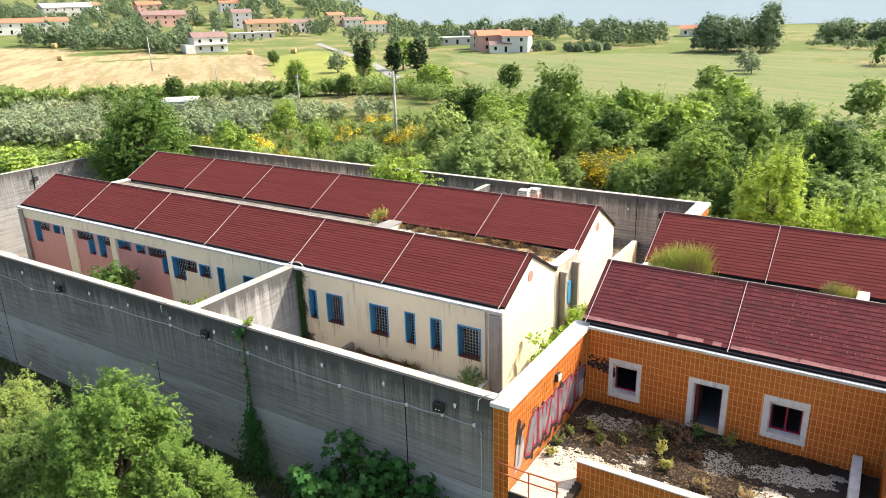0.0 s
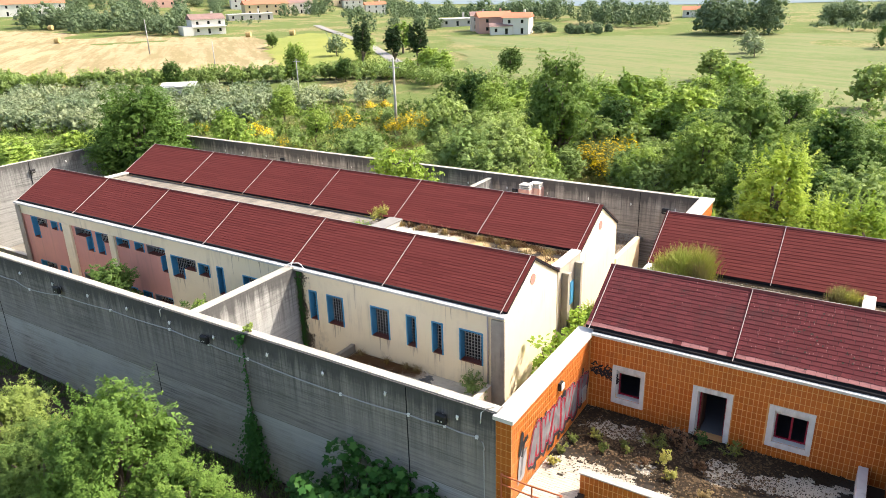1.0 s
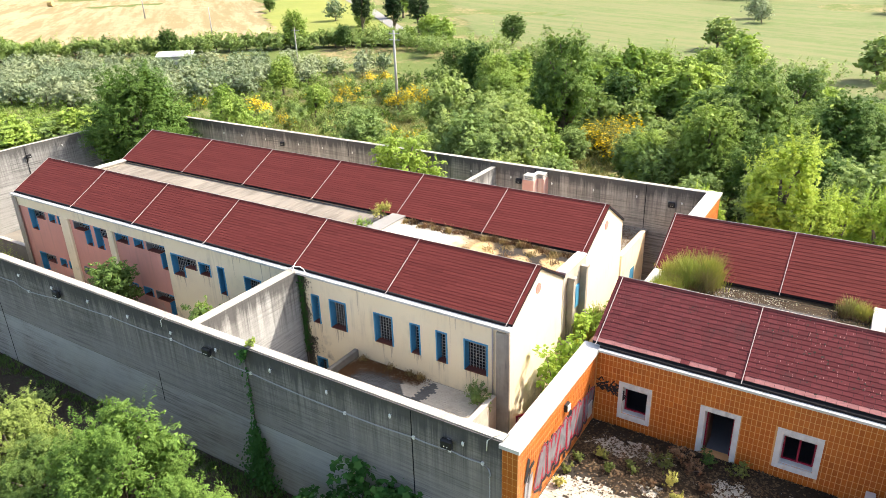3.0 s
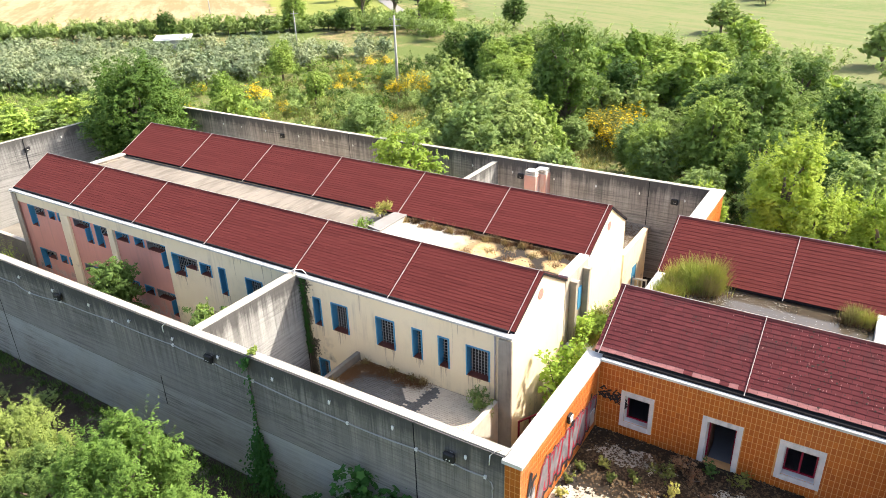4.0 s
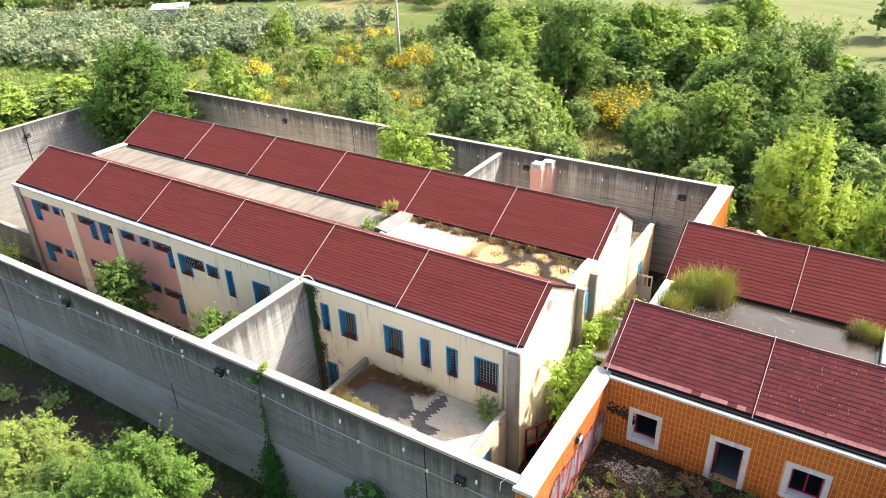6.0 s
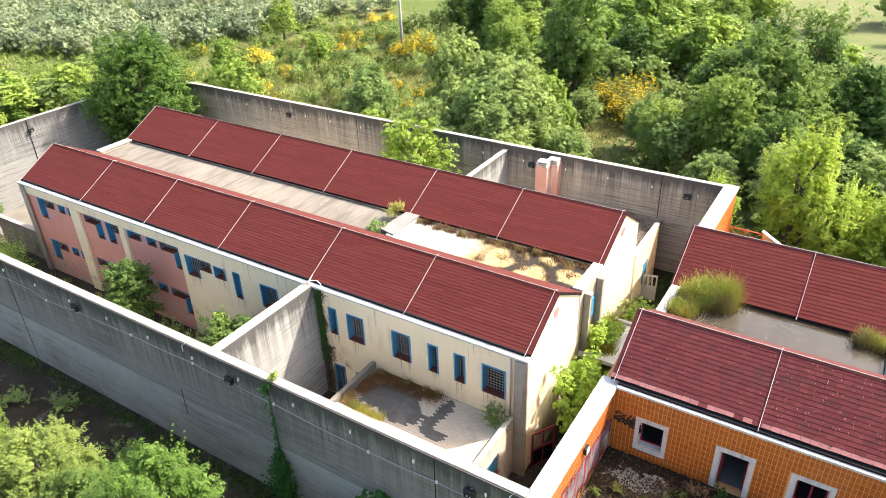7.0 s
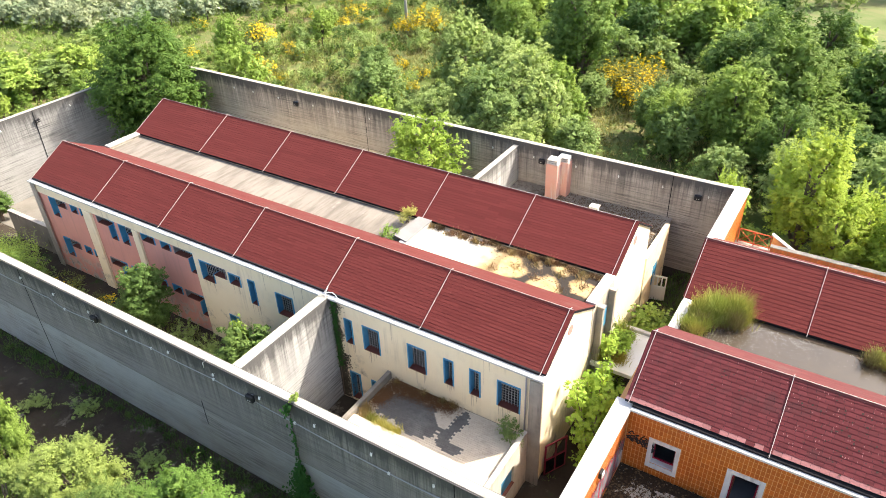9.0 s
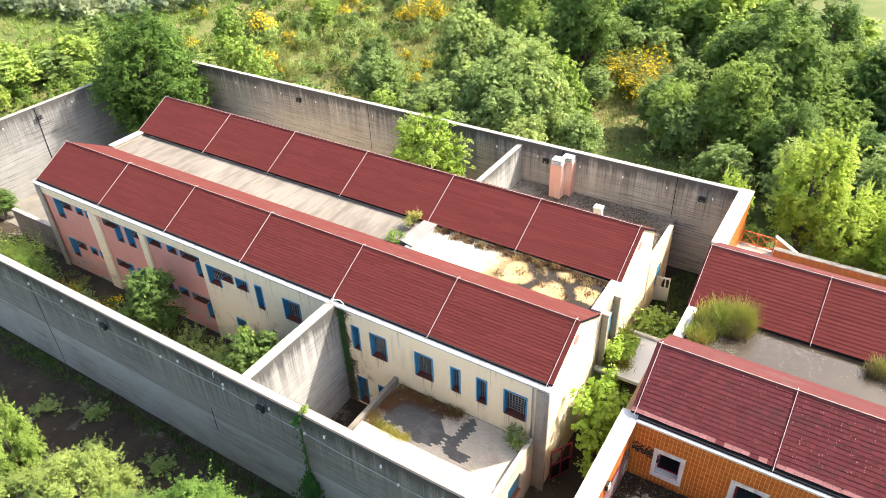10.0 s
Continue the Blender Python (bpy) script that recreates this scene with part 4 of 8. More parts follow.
surround(OW[0], OPEN[0], "small window with a pale stone surround and crimson frame, glass gone", 1)
surround(OW[1], OPEN[1], "doorway with a pale stone surround, open to a dark room", 1, True)
surround(OW[2], OPEN[2], "two-light window with a stone surround and crimson frame", 2)
bm = bmesh.new()
box(bm, 0, 0.05, 0, 0.85, 0, 1.95)
dl = solid("door_leaf", bm, plain("brown_door", (0.12, 0.05, 0.03), 0.6), "brown wooden door leaf standing open inside the room", "door")
dl.location = (8.74, 0.42, CF + 0.03)
# rooms behind the facade, their shade put into a dark wall colour
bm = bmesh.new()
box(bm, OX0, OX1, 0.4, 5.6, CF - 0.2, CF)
solid("floor_orange", bm, M_INSIDE, "dusty grey floor of the abandoned rooms, toned dark for shade", "floor", "structure")
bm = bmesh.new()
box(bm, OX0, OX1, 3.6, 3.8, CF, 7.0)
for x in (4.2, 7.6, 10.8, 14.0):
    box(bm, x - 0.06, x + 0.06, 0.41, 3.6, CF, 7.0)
solid("wall_inner", bm, M_INSIDE, "plastered inner walls toned dark for room shade", "wall", "structure")
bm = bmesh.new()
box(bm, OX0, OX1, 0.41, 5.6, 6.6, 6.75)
solid("ceiling_orange", bm, M_INSIDE, "plaster ceiling toned dark for room shade", "ceiling", "structure")
# back walls under the two roofs
bm = bmesh.new()
box(bm, OX0, OX1, 5.6, 5.9, GZ, 7.0)
box(bm, OX0, OX1, 8.95, 9.25, GZ, 7.0)
box(bm, OX0, OX1, 15.0, 15.3, GZ, 7.0)
box(bm, 3.9, OX0, 8.95, 15.3, GZ, 7.0)
solid("wall_orange_long", bm, M_CREAM, "plastered long walls of the orange block", "wall", "structure")
# the back slope's own copy, lightened for the sun falling on it
M_OBACK = pieces_mat("sunlit_back_shingle", (0.14, 0.046, 0.045), (0.12, 0.038, 0.038), 0.35, 0.95, 30, lone=False, spec=0.1, dirt=(0.12, 0.07, 0.065))
ORIBS = [4.05, 9.75, 16.2, 22.5]
roof("roof_orange", "worn red shingled gable roof with slipped and missing tabs", 3.85, OX1, 0.20, 3.05, 5.95, 7.29, 7.2, 9.0, ORIBS, M_SHINGLE2, lone=10.0, lone_mat=M_SHINGLE1, faded=1, course=0.205, back_mat=M_OBACK)
roof("roof_rear", "red shingled gable roof beyond the flooded flat roof", 3.85, OX1, 8.74, 11.9, 15.3, 7.145, 7.1, 9.0, [3.95, 9.8, 16.2, 22.5], M_SHINGLE, course=0.215, width=1.0, back_mat=M_OBACK)
# loose pale nail heads and lost tabs on the worn slope
rng = random.Random(5)
sl = Vector((0, 2.93, 1.76))
co = []
for k in range(150):
    x, s = (rng.uniform(4.2, 16) if k % 4 == 0 else rng.uniform(9.8, 16)), rng.uniform(0.16, 0.97)
    p = Vector((x, 0.12, 7.24)) + sl * s + Vector((0, -0.515, 0.857)) * 0.046
    w, h = rng.uniform(0.012, 0.028), rng.uniform(0.03, 0.07)
    d = sl.normalized()
    co += [p, p + Vector((w, 0, 0)), p + Vector((w, 0, 0)) + d * h, p + d * h]
tagged(new("tab_chips", quads_mesh("tab_chips", co, plain("chipped_tab", (0.31, 0.15, 0.14), 0.9))), "small faded chips where shingle tabs have worn", "chips", kind="stuff")
co = []
for k in range(70):
    cx, cs = rng.choice([(11.2, 0.5), (12.5, 0.35), (13.6, 0.3), (12.0, 0.75), (7.0, 0.7)])
    x, s = rng.gauss(cx, 0.7), min(0.95, max(0.05, rng.gauss(cs, 0.13)))
    p = Vector((x, 0.12, 7.24)) + sl * s + Vector((0, -0.515, 0.857)) * 0.050
    w, h = rng.uniform(0.03, 0.10), rng.uniform(0.03, 0.09)
    d = sl.normalized()
    co += [p, p + Vector((w, 0, 0.01)), p + Vector((w * 0.8, 0, 0)) + d * h, p + d * h * 0.8]
tagged(new("moss_patches", quads_mesh("moss_patches", co, plain("dark_moss", (0.035, 0.028, 0.022), 0.95))), "dark moss clumps on the worn shingles", "moss", kind="stuff")

# flooded flat roof
bm = bmesh.new()
box(bm, OX0 + 0.25, OX1, 5.9, 8.95, 6.3, 6.75)
solid("flat_roof_wet", bm, worn("silty_roof", (0.22, 0.20, 0.17), (0.30, 0.26, 0.2), 0.8, 10), "silty flat roof under standing water", "flat roof", "structure")
n = Nodes("standing_water", 0.06, 0.0, 0.55)
n.bump(n.noise(2.5, 3), 0.015, 0.02)
wm = n.done(n.mix(n.ramp(n.noise(0.5, 4), 0.35, 0.65), (0.060, 0.047, 0.032), (0.048, 0.039, 0.028)))
bm = bmesh.new()
box(bm, OX0 + 0.25, OX1, 5.9, 8.95, 6.75, 6.93)
solid("standing_water", bm, wm, "shallow murky grey rainwater standing on the flat roof", "water", "structure")
# dark strip added where the gap under the rear eave lies in shade
bm = bmesh.new()
box(bm, OX0 + 0.26, OX1, 8.88, 8.946, 6.8, 7.0)
solid("eave_shade_strip", bm, M_DARK, "dark strip put in for the shaded gap under the rear eave", "gutter", "structure")
bm = bmesh.new()
box(bm, 3.9, OX0 + 0.25, 5.97, 8.94, GZ, 7.12)
solid("parapet_wet", bm, M_CAP, "white parapet closing the flooded roof", "parapet", "structure", bevel=0.015)
bm = bmesh.new()
box(bm, 13.6, 14.1, 5.95, 8.8, 6.94, 7.35)
solid("cross_kerb", bm, M_CAP, "white kerb crossing the flooded roof", "kerb", "structure", bevel=0.02)

# rear court and its wall
bm = bmesh.new()
box(bm, 3.45, 4.18, 15.32, 22.4, GZ - 0.5, 6.86)
rear_w = solid("wall_orange_rear", bm, M_GROUT, "rear court wall clad in orange glazed tiles", "wall", "structure")
bm = bmesh.new()
box(bm, 3.37, 4.27, 15.32, 22.52, 6.86, 7.03)
solid("coping_rear", bm, M_CAP, "broad white stone coping on the rear court wall", "coping", "structure", bevel=0.015)
bm = bmesh.new()
box(bm, 4.18, 6.45, 15.3, 21.6, CF - 0.3, CF)
box(bm, 6.45, OX1, 15.3, 20.1, CF - 0.3, CF)
solid("floor_rear_court", bm, worn("rear_court_paving", (0.58, 0.53, 0.44), (0.46, 0.42, 0.35), 0.9, 10, stain=(0.16, 0.13, 0.10)), "pale dirty paving of the rear court", "floor", "structure")
bm = bmesh.new()
box(bm, 6.47, OX1, 20.1, 20.4, GZ, 4.56)
rear_p = solid("wall_rear_parapet", bm, M_GROUT_DARK, "low rear parapet of dark orange-brown tiles", "wall", "structure")
tiling(rear_p, 6.47, 18.0, 3.6, 4.55, [], lambda u, z, k: (u, 20.1 - k, z), seed=7, mat=M_TILE_DARK)
coping("coping_rear_parapet", 6.45, OX1, 20.06, 20.44, 4.562, 0.05, M_COPE_DARK)
bm = bmesh.new()
v = box(bm, 6.4, 7.75, 21.2, 21.45, GZ, 4.75)
for w in v:
    if w.co.z > 4 and w.co.x > 7:
        w.co.z = 3.95
solid("wall_rear_stair", bm, M_GROUT, "sloping orange balustrade wall of the rear steps", "wall", "structure")
bm = bmesh.new()
bar(bm, (6.3, 21.325, 4.83), (7.8, 21.325, 3.95), 0.34, 0.08)
solid("coping_rear_stair", bm, M_CAP, "white sloping coping of the rear steps", "coping", "structure", bevel=0.01)
M_RUST = plain("rust_red_paint", (0.46, 0.10, 0.04), 0.6)
rail = thing("rear_railing", "rusty-red steel railing with crossed bars", "railing", at=(4.3, 21.45, CF))
for z in (0.15, 1.02):
    bm = bmesh.new()
    bar(bm, (0, 0, z), (2.05, -0.1, z), 0.06)
    part("rail", bm, M_RUST, rail)
for k, x in enumerate((0.03, 1.02, 2.02)):
    bm = bmesh.new()
    bar(bm, (x, -0.05, 0), (x, -0.05, 1.0), 0.06, up=(0, 1, 0))
    part("post", bm, M_RUST, rail)
    if k < 2:
        for a, b in ((0.18, 0.98), (0.98, 0.18)):
            bm = bmesh.new()
            bar(bm, (x + 0.03, -0.05 - 0.02 * (a > b), a), (x + 0.96, -0.07 - 0.02 * (a > b), b), 0.035)
            part("brace", bm, M_RUST, rail)

# front court
bm = bmesh.new()
box(bm, OX0 - 0.02, 15.3, -5.3, -0.003, CF - 0.3, CF - 0.02)
box(bm, OX0 - 0.02, 6.2, -7.3, -5.3, CF - 0.3, CF - 0.02)
solid("floor_court", bm, worn("court_dirt", (0.045, 0.036, 0.028), (0.028, 0.023, 0.018), 1.6, 12, bump=0.8), "raised court floor, black with dirt where the pavers are buried", "floor", "structure")
bm = bmesh.new()
box(bm, 6.0, 14.35, -5.55, -5.3, GZ, 4.40)
par = solid("wall_court_parapet", bm, M_GROUT, "low orange tiled court parapet", "wall", "structure")
tiling(par, 6.0, 14.34, 0.0, 4.38, [], lambda u, z, k: (u, -5.55 - k, z), seed=8)
coping("coping_court_parapet", 5.96, 14.35, -5.6, -5.26, 4.402, 0.05)
bm = bmesh.new()
box(bm, 14.36, 14.68, -5.5, -0.06, CF - 0.3, 4.30)
solid("court_kerb_wall", bm, M_STONE, "low white stone wall beside the steps", "wall", "structure", bevel=0.012)
M_RAIL = plain("orange_rail_paint", (0.50, 0.14, 0.06), 0.55)
rail = thing("court_railing", "bent orange tubular steel railing at the court's edge", "railing", at=(3.75, -7.35, CF))
for z in (0.72, 1.12):
    bm = bmesh.new()
    tube(bm, [(0.0, 0, z), (1.0, -0.02, z - 0.02), (2.3, 0.05, z - 0.03)], [0.03] * 3, 6)
    part("rail", bm, M_RAIL, rail)
for x in (0.02, 1.2, 2.25):
    bm = bmesh.new()
    tube(bm, [(x, 0, -0.3), (x, 0, 1.12)], [0.03, 0.03], 6)
    part("post", bm, M_RAIL, rail)
bm = bmesh.new()
tube(bm, [(0.0, 0, 1.12), (0.35, 0.55, 1.2)], [0.03, 0.03], 6)
part("rail", bm, M_RAIL, rail)

# wall lamp on the tiled side wall
lamp = thing("wall_lamp", "small square black and white bulkhead lamp on the tiled wall", "lamp", at=(4.14, -3.2, 6.2))
bm = bmesh.new()
box(bm, 0, 0.12, -0.16, 0.16, -0.16, 0.16)
part("housing", bm, M_BLACK, lamp, bevel=0.01)
bm = bmesh.new()
box(bm, 0.12, 0.16, -0.13, 0.13, -0.13, 0.13)
part("lens", bm, M_WHITE, lamp, "white frosted lens", bevel=0.01)

# sprayed painting on the court wall: grey-pink jagged shapes, crimson and black edges
M_SG = worn("sprayed_grey", (0.20, 0.19, 0.20), (0.10, 0.09, 0.10), 2.2, 20)
M_SR = plain("sprayed_crimson", (0.27, 0.012, 0.03), 0.6)
M_SB = plain("sprayed_black", (0.02, 0.02, 0.024), 0.6)
M_SW = plain("sprayed_white", (0.30, 0.29, 0.30), 0.6)
paint = thing("wall_painting", "sprayed grey, crimson and black jagged shapes on orange tiles", "graffiti", at=(4.145, -3.4, 5.0))


def spray(name, pts, mat, k):
    b = bmesh.new()
    b.faces.new([b.verts.new((k, y + 3.4, z - 5.0)) for y, z in pts])
    return part(name, b, mat, paint)


rng = random.Random(3)
# each shape is a jagged bundle of slanted strokes, sprayed in four coats
STROKES = []
for i in range(6):
    x, pts = -0.34, []
    for q in range(5):
        pts.append((x + rng.uniform(-0.06, 0.06), (0.66 if (q + i) % 2 else -0.66) * rng.uniform(0.55, 1.05)))
        x += rng.uniform(0.12, 0.22)
    STROKES.append(list(zip(pts, pts[1:])))


def coat(name, strokes, c, w, mat, k, dy=0.0, dz=0.0, lean=0.16):
    b = bmesh.new()
    for q, (a, e) in enumerate(strokes):
        a, e = Vector((a[0] + lean * a[1], a[1])), Vector((e[0] + lean * e[1], e[1]))
        d = (e - a).normalized()
        nr = Vector((-d.y, d.x)) * w
        ring = []
        for p, s in ((e + d * w * 0.8, 1), (a - d * w * 0.8, -1)):
            ring += [p + nr * 0.8 * s - d * s * w * 0.5, p + nr * 0.25 * s + d * s * w * 0.12, p - nr * 0.5 * s, p - nr * s - d * s * w * 0.6]
        ring = [c + v + Vector((dy, dz)) for v in ring]
        b.faces.new([b.verts.new((k + q * 0.0003, v.x + 3.4, v.y - 5.0)) for v in ring])
    part(name, b, mat, paint)


for i in range(6):
    c = Vector((-5.35 + i * 0.93, 4.92 - 0.04 * i))
    st = STROKES[i]
    dk = i * 0.0001
    coat("black_edge", st, c, 0.31, M_SB, 0.013 + dk, 0.10, -0.10)
    coat("white_edge", st, c, 0.235, M_SW, 0.0165 + dk)
    coat("crimson_edge", st, c, 0.222, M_SR, 0.020 + dk)
    coat("grey_fill", st, c, 0.122, M_SG, 0.0235 + dk)
for k in range(14):
    y, top = rng.uniform(-5.9, -0.6), rng.random() < 0.5
    z = (5.68 if top else 3.98) - 0.03 * (y + 5.5) + rng.uniform(-0.05, 0.08)
    spray("black_splash", [(y + 0.12 * math.cos(a) * rng.uniform(0.6, 1.3), z + 0.16 * math.sin(a) * rng.uniform(0.6, 1.3)) for a in [2 * math.pi * q / 9 for q in range(9)]], M_SB, 0.0125 + 0.0002 * k)
spray("white_patch", [(-6.85, 4.0), (-6.3, 4.1), (-6.1, 4.75), (-6.15, 5.2), (-6.5, 5.35), (-6.75, 5.0), (-6.8, 4.5)], M_SW, 0.019)
spray("white_stroke", [(-6.7, 4.2), (-6.5, 4.3), (-6.4, 4.9), (-6.1, 5.2), (-6.2, 5.3), (-6.55, 5.0)], M_SG, 0.0235)
spray("black_stroke", [(-6.8, 5.2), (-6.6, 5.1), (-6.35, 5.95), (-6.55, 6.15)], M_SB, 0.017)
spray("black_stroke", [(-6.6, 5.4), (-6.0, 5.55), (-6.05, 5.75), (-6.55, 5.6)], M_SB, 0.022)
spray("black_stroke", [(-6.45, 5.0), (-6.2, 5.7), (-6.3, 5.75), (-6.6, 5.1)], M_SB, 0.0265)
b = bmesh.new()
box(b, 4.145, 4.2, -0.75, -0.3, 4.0, 4.75)
solid("electric_box", b, M_METAL, "dented grey metal meter box low on the tiled wall", "box", bevel=0.03)
tag = thing("black_scrawl", "black sprayed scrawl beside the small window", "graffiti", at=(4.6, 0, 5.2))
for k in range(70):
    b = bmesh.new()
    x, z = rng.uniform(-0.35, 0.85), rng.uniform(-0.05, 0.55)
    z -= 0.25 * x
    a = rng.uniform(0, 3.1)
    d = Vector((math.cos(a), math.sin(a))) * rng.uniform(0.06, 0.16)
    nrm = Vector((-d.y, d.x)).normalized() * 0.028
    b.faces.new([b.verts.new((x + p.x, -0.009 - 0.0002 * k, z + p.y)) for p in (d + nrm, -d + nrm, -d - nrm, d - nrm)])
    part("stroke", b, M_SB, tag)

# tiles of the walls
TILE_JOBS = [
    (west, -7.26, -0.02, CF, 6.85, [], lambda u, z, k: (4.13 + k, u, z), None, 3),
    (west, 3.53, 4.12, 0.2, 6.85, [], lambda u, z, k: (u, -7.28 - k, z), None, 4),
    (rear_w, 15.4, 22.4, CF, 6.85, [], lambda u, z, k: (4.18 + k, u, z), None, 5),
    (east_pier, -3.98, -0.02, 2.5, 6.85, [], lambda u, z, k: (15.3 - k, u, z), None, 6),
]


# ---- pavers ----
def pavers(name, x0, x1, y0, y1, z, label, pw=0.24, pd=0.12, skip=None, seed=2, mat=None):
    rng = random.Random(seed)
    co = []
    r, y = 0, y0
    while y < y1 - 0.01:
        x = x0 - (pw / 2 if r % 2 else 0)
        while x < x1 - 0.01:
            a, b, c, d = max(x, x0) + 0.006, min(x + pw, x1) - 0.006, y + 0.006, min(y + pd, y1) - 0.006
            x += pw
            if b - a < 0.03 or (skip and skip((a + b) / 2, (c + d) / 2)):
                continue
            h = z + rng.uniform(0, 0.008)
            t = rng.uniform(-0.004, 0.004)
            f = [(a, c, h), (b, c, h + t), (b, d, h + t), (a, d, h)]
            g = [(q[0], q[1], z - 0.03) for q in f]
            for q in [f] + [[g[m], g[(m + 1) % 4], f[(m + 1) % 4], f[m]] for m in range(4)]:
                co += q
        y += pd
        r += 1
    return tagged(new(name, quads_mesh(name, co, mat or M_PAVER)), label, "paving", kind="stuff")


def inside_court(x, y):
    """Where leaf litter lies: not on the swept patches of paving."""
    if not (4.2 < x < 14.3 and -5.2 < y < -0.05):
        return False
    w = 0.75 * noise.noise((x * 1.3, y * 1.3, 2.0)) + 0.9 * noise.noise((x * 3.3, y * 3.3, 5.0))
    for cx, cy, rx, ry, tilt in ((6.1, -1.35, 1.55, 0.62, 0.12), (10.2, -2.0, 0.75, 0.9, 0.0), (12.6, -1.45, 1.7, 0.62, 0.28), (12.9, -3.4, 1.6, 0.9, 0.0), (5.6, -4.6, 2.2, 0.9, 0.1), (9.2, -4.75, 4.6, 0.65, 0.0), (7.6, -3.0, 0.5, 0.35, 0.0)):
        dx, dy = x - cx, y - cy - tilt * (x - cx)
        if (dx / rx) ** 2 + (dy / ry) ** 2 + w < 1.0:
            return False
    return True

pavers("court_pavers", 4.16, 14.35, -5.28, -0.02, CF, "pale stained court pavers laid in running bond", skip=inside_court)
pavers("court_edge_pavers", 4.16, 6.0, -7.25, -5.28, CF, "bright sunlit court pavers by the railing", seed=4)
def sodden(x, y):
    """Where grey silt lies wet on the terrace pavers."""
    w = 0.5 * noise.noise((x * 1.1, y * 1.1, 7.0)) + 0.75 * noise.noise((x * 2.6, y * 2.6, 3.0))
    return any(((x - cx) / rx) ** 2 + ((y - cy) / ry) ** 2 + w < 1.0 for cx, cy, rx, ry in ((-6.5, -1.8, 1.7, 1.2), (-5.3, -2.3, 0.9, 0.75), (-3.75, -1.2, 0.3, 0.95), (-3.95, -2.2, 0.35, 0.6), (-3.3, -2.75, 0.6, 0.3)))


M_BEIGE = pieces_mat("beige_paver", (0.66, 0.585, 0.465), (0.60, 0.525, 0.41), 0.15, 0.85, 30, lone=False, dirt=(0.34, 0.29, 0.23))
M_SODDEN = pieces_mat("silted_paver", (0.155, 0.15, 0.142), (0.12, 0.115, 0.108), 0.25, 0.6, 30, lone=False, dirt=(0.24, 0.23, 0.21))
pavers("terrace_pavers", -8.58, -0.68, -3.47, -0.24, 2.88, "pale beige terrace pavers, stained and sunken", 0.24, 0.12, seed=5, mat=M_BEIGE, skip=sodden)
pavers("silted_pavers", -8.58, -0.68, -3.47, -0.24, 2.882, "terrace pavers under wet dark grey silt", 0.24, 0.12, seed=5, mat=M_SODDEN, skip=lambda x, y: not sodden(x, y))

# ---- plants ----
def leaves(points, normals, size, rng, aspect=0.62, droop=0.0, spread=0.9, corners=4):
    """Leaf faces at the points, turned roughly along the normals."""
    n = len(points)
    d = normals * 0.9 + np.array([0, 0, 0.5]) + rng.normal(0, spread * 0.42, (n, 3))
    d /= np.linalg.norm(d, axis=1)[:, None] + 1e-9
    a = rng.normal(0, 1, (n, 3))
    a -= (a * d).sum(1)[:, None] * d
    a /= np.linalg.norm(a, axis=1)[:, None] + 1e-9
    b = np.cross(d, a)
    s = size * rng.uniform(0.6, 1.35, (n, 1))
    if corners == 3:
        c = np.empty((n, 3, 3))
        c[:, 0] = points - a * s * 0.5 + b * s * aspect * 0.5
        c[:, 1] = points - a * s * 0.5 - b * s * aspect * 0.5
        c[:, 2] = points + a * s * 0.6 - np.array([0, 0, droop]) * s
        return c.reshape(-1, 3)
    fold = d * s * 0.18
    c = np.empty((n, 4, 3))
    c[:, 0] = points - a * s * 0.5
    c[:, 1] = points + b * s * aspect * 0.5 + fold
    c[:, 2] = points + a * s * 0.5 - np.array([0, 0, droop]) * s
    c[:, 3] = points - b * s * aspect * 0.5 + fold
    return c.reshape(-1, 3)


def crown_points(rng, lobes, count, shell=0.5, per=9, tuft=0.30):
    """Points and outward directions through a set of lobes (centre, radius): small tufts of leaves, thick towards the lobes' skins."""
    m = max(1, count // per)
    w = np.array([r ** 2 for _, r in lobes])
    pick = rng.choice(len(lobes), m, p=w / w.sum())
    c = np.array([l[0] for l in lobes])[pick]
    r = np.array([l[1] for l in lobes])[pick]
    v = rng.normal(0, 1, (m, 3))
    v[:, 2] += 0.25
    v /= np.linalg.norm(v, axis=1)[:, None]
    f = shell + (1.08 - shell) * rng.random(m) ** 0.5
    pts = np.repeat(c + v * (r * f)[:, None], per, 0)
    nr = np.repeat(v, per, 0)
    pts = pts + rng.normal(0, 1, pts.shape) * np.repeat(r * tuft, per)[:, None] * np.array([1, 1, 0.7])
    return pts, nr


def twig_points(rng, lobes, count, per=44, up=0.45, reach=1.0, jitter=0.13):
    """Points and directions along leafy twigs that spring from the lobes outwards and upwards."""
    m = max(1, count // per)
    w = np.array([r ** 2 for _, r in lobes])
    pick = rng.choice(len(lobes), m, p=w / w.sum())
    c = np.array([l[0] for l in lobes])[pick]
    r = np.array([l[1] for l in lobes])[pick][:, None]
    v = rng.normal(0, 1, (m, 3))
    v[:, 2] += up
    v /= np.linalg.norm(v, axis=1)[:, None]
    a = c + v * r * rng.uniform(0.1, 0.5, (m, 1))
    b = c + (v + np.array([0, 0, up * 0.6])) * r * rng.uniform(0.8, 1.75, (m, 1)) * reach
    s = rng.random((m, per, 1)) ** 0.7
    pts = a[:, None] + (b - a)[:, None] * s + rng.normal(0, 1, (m, per, 3)) * (r * jitter)[:, None] * (1.25 - 0.8 * s)
    return pts.reshape(-1, 3), np.repeat(v, per, 0)


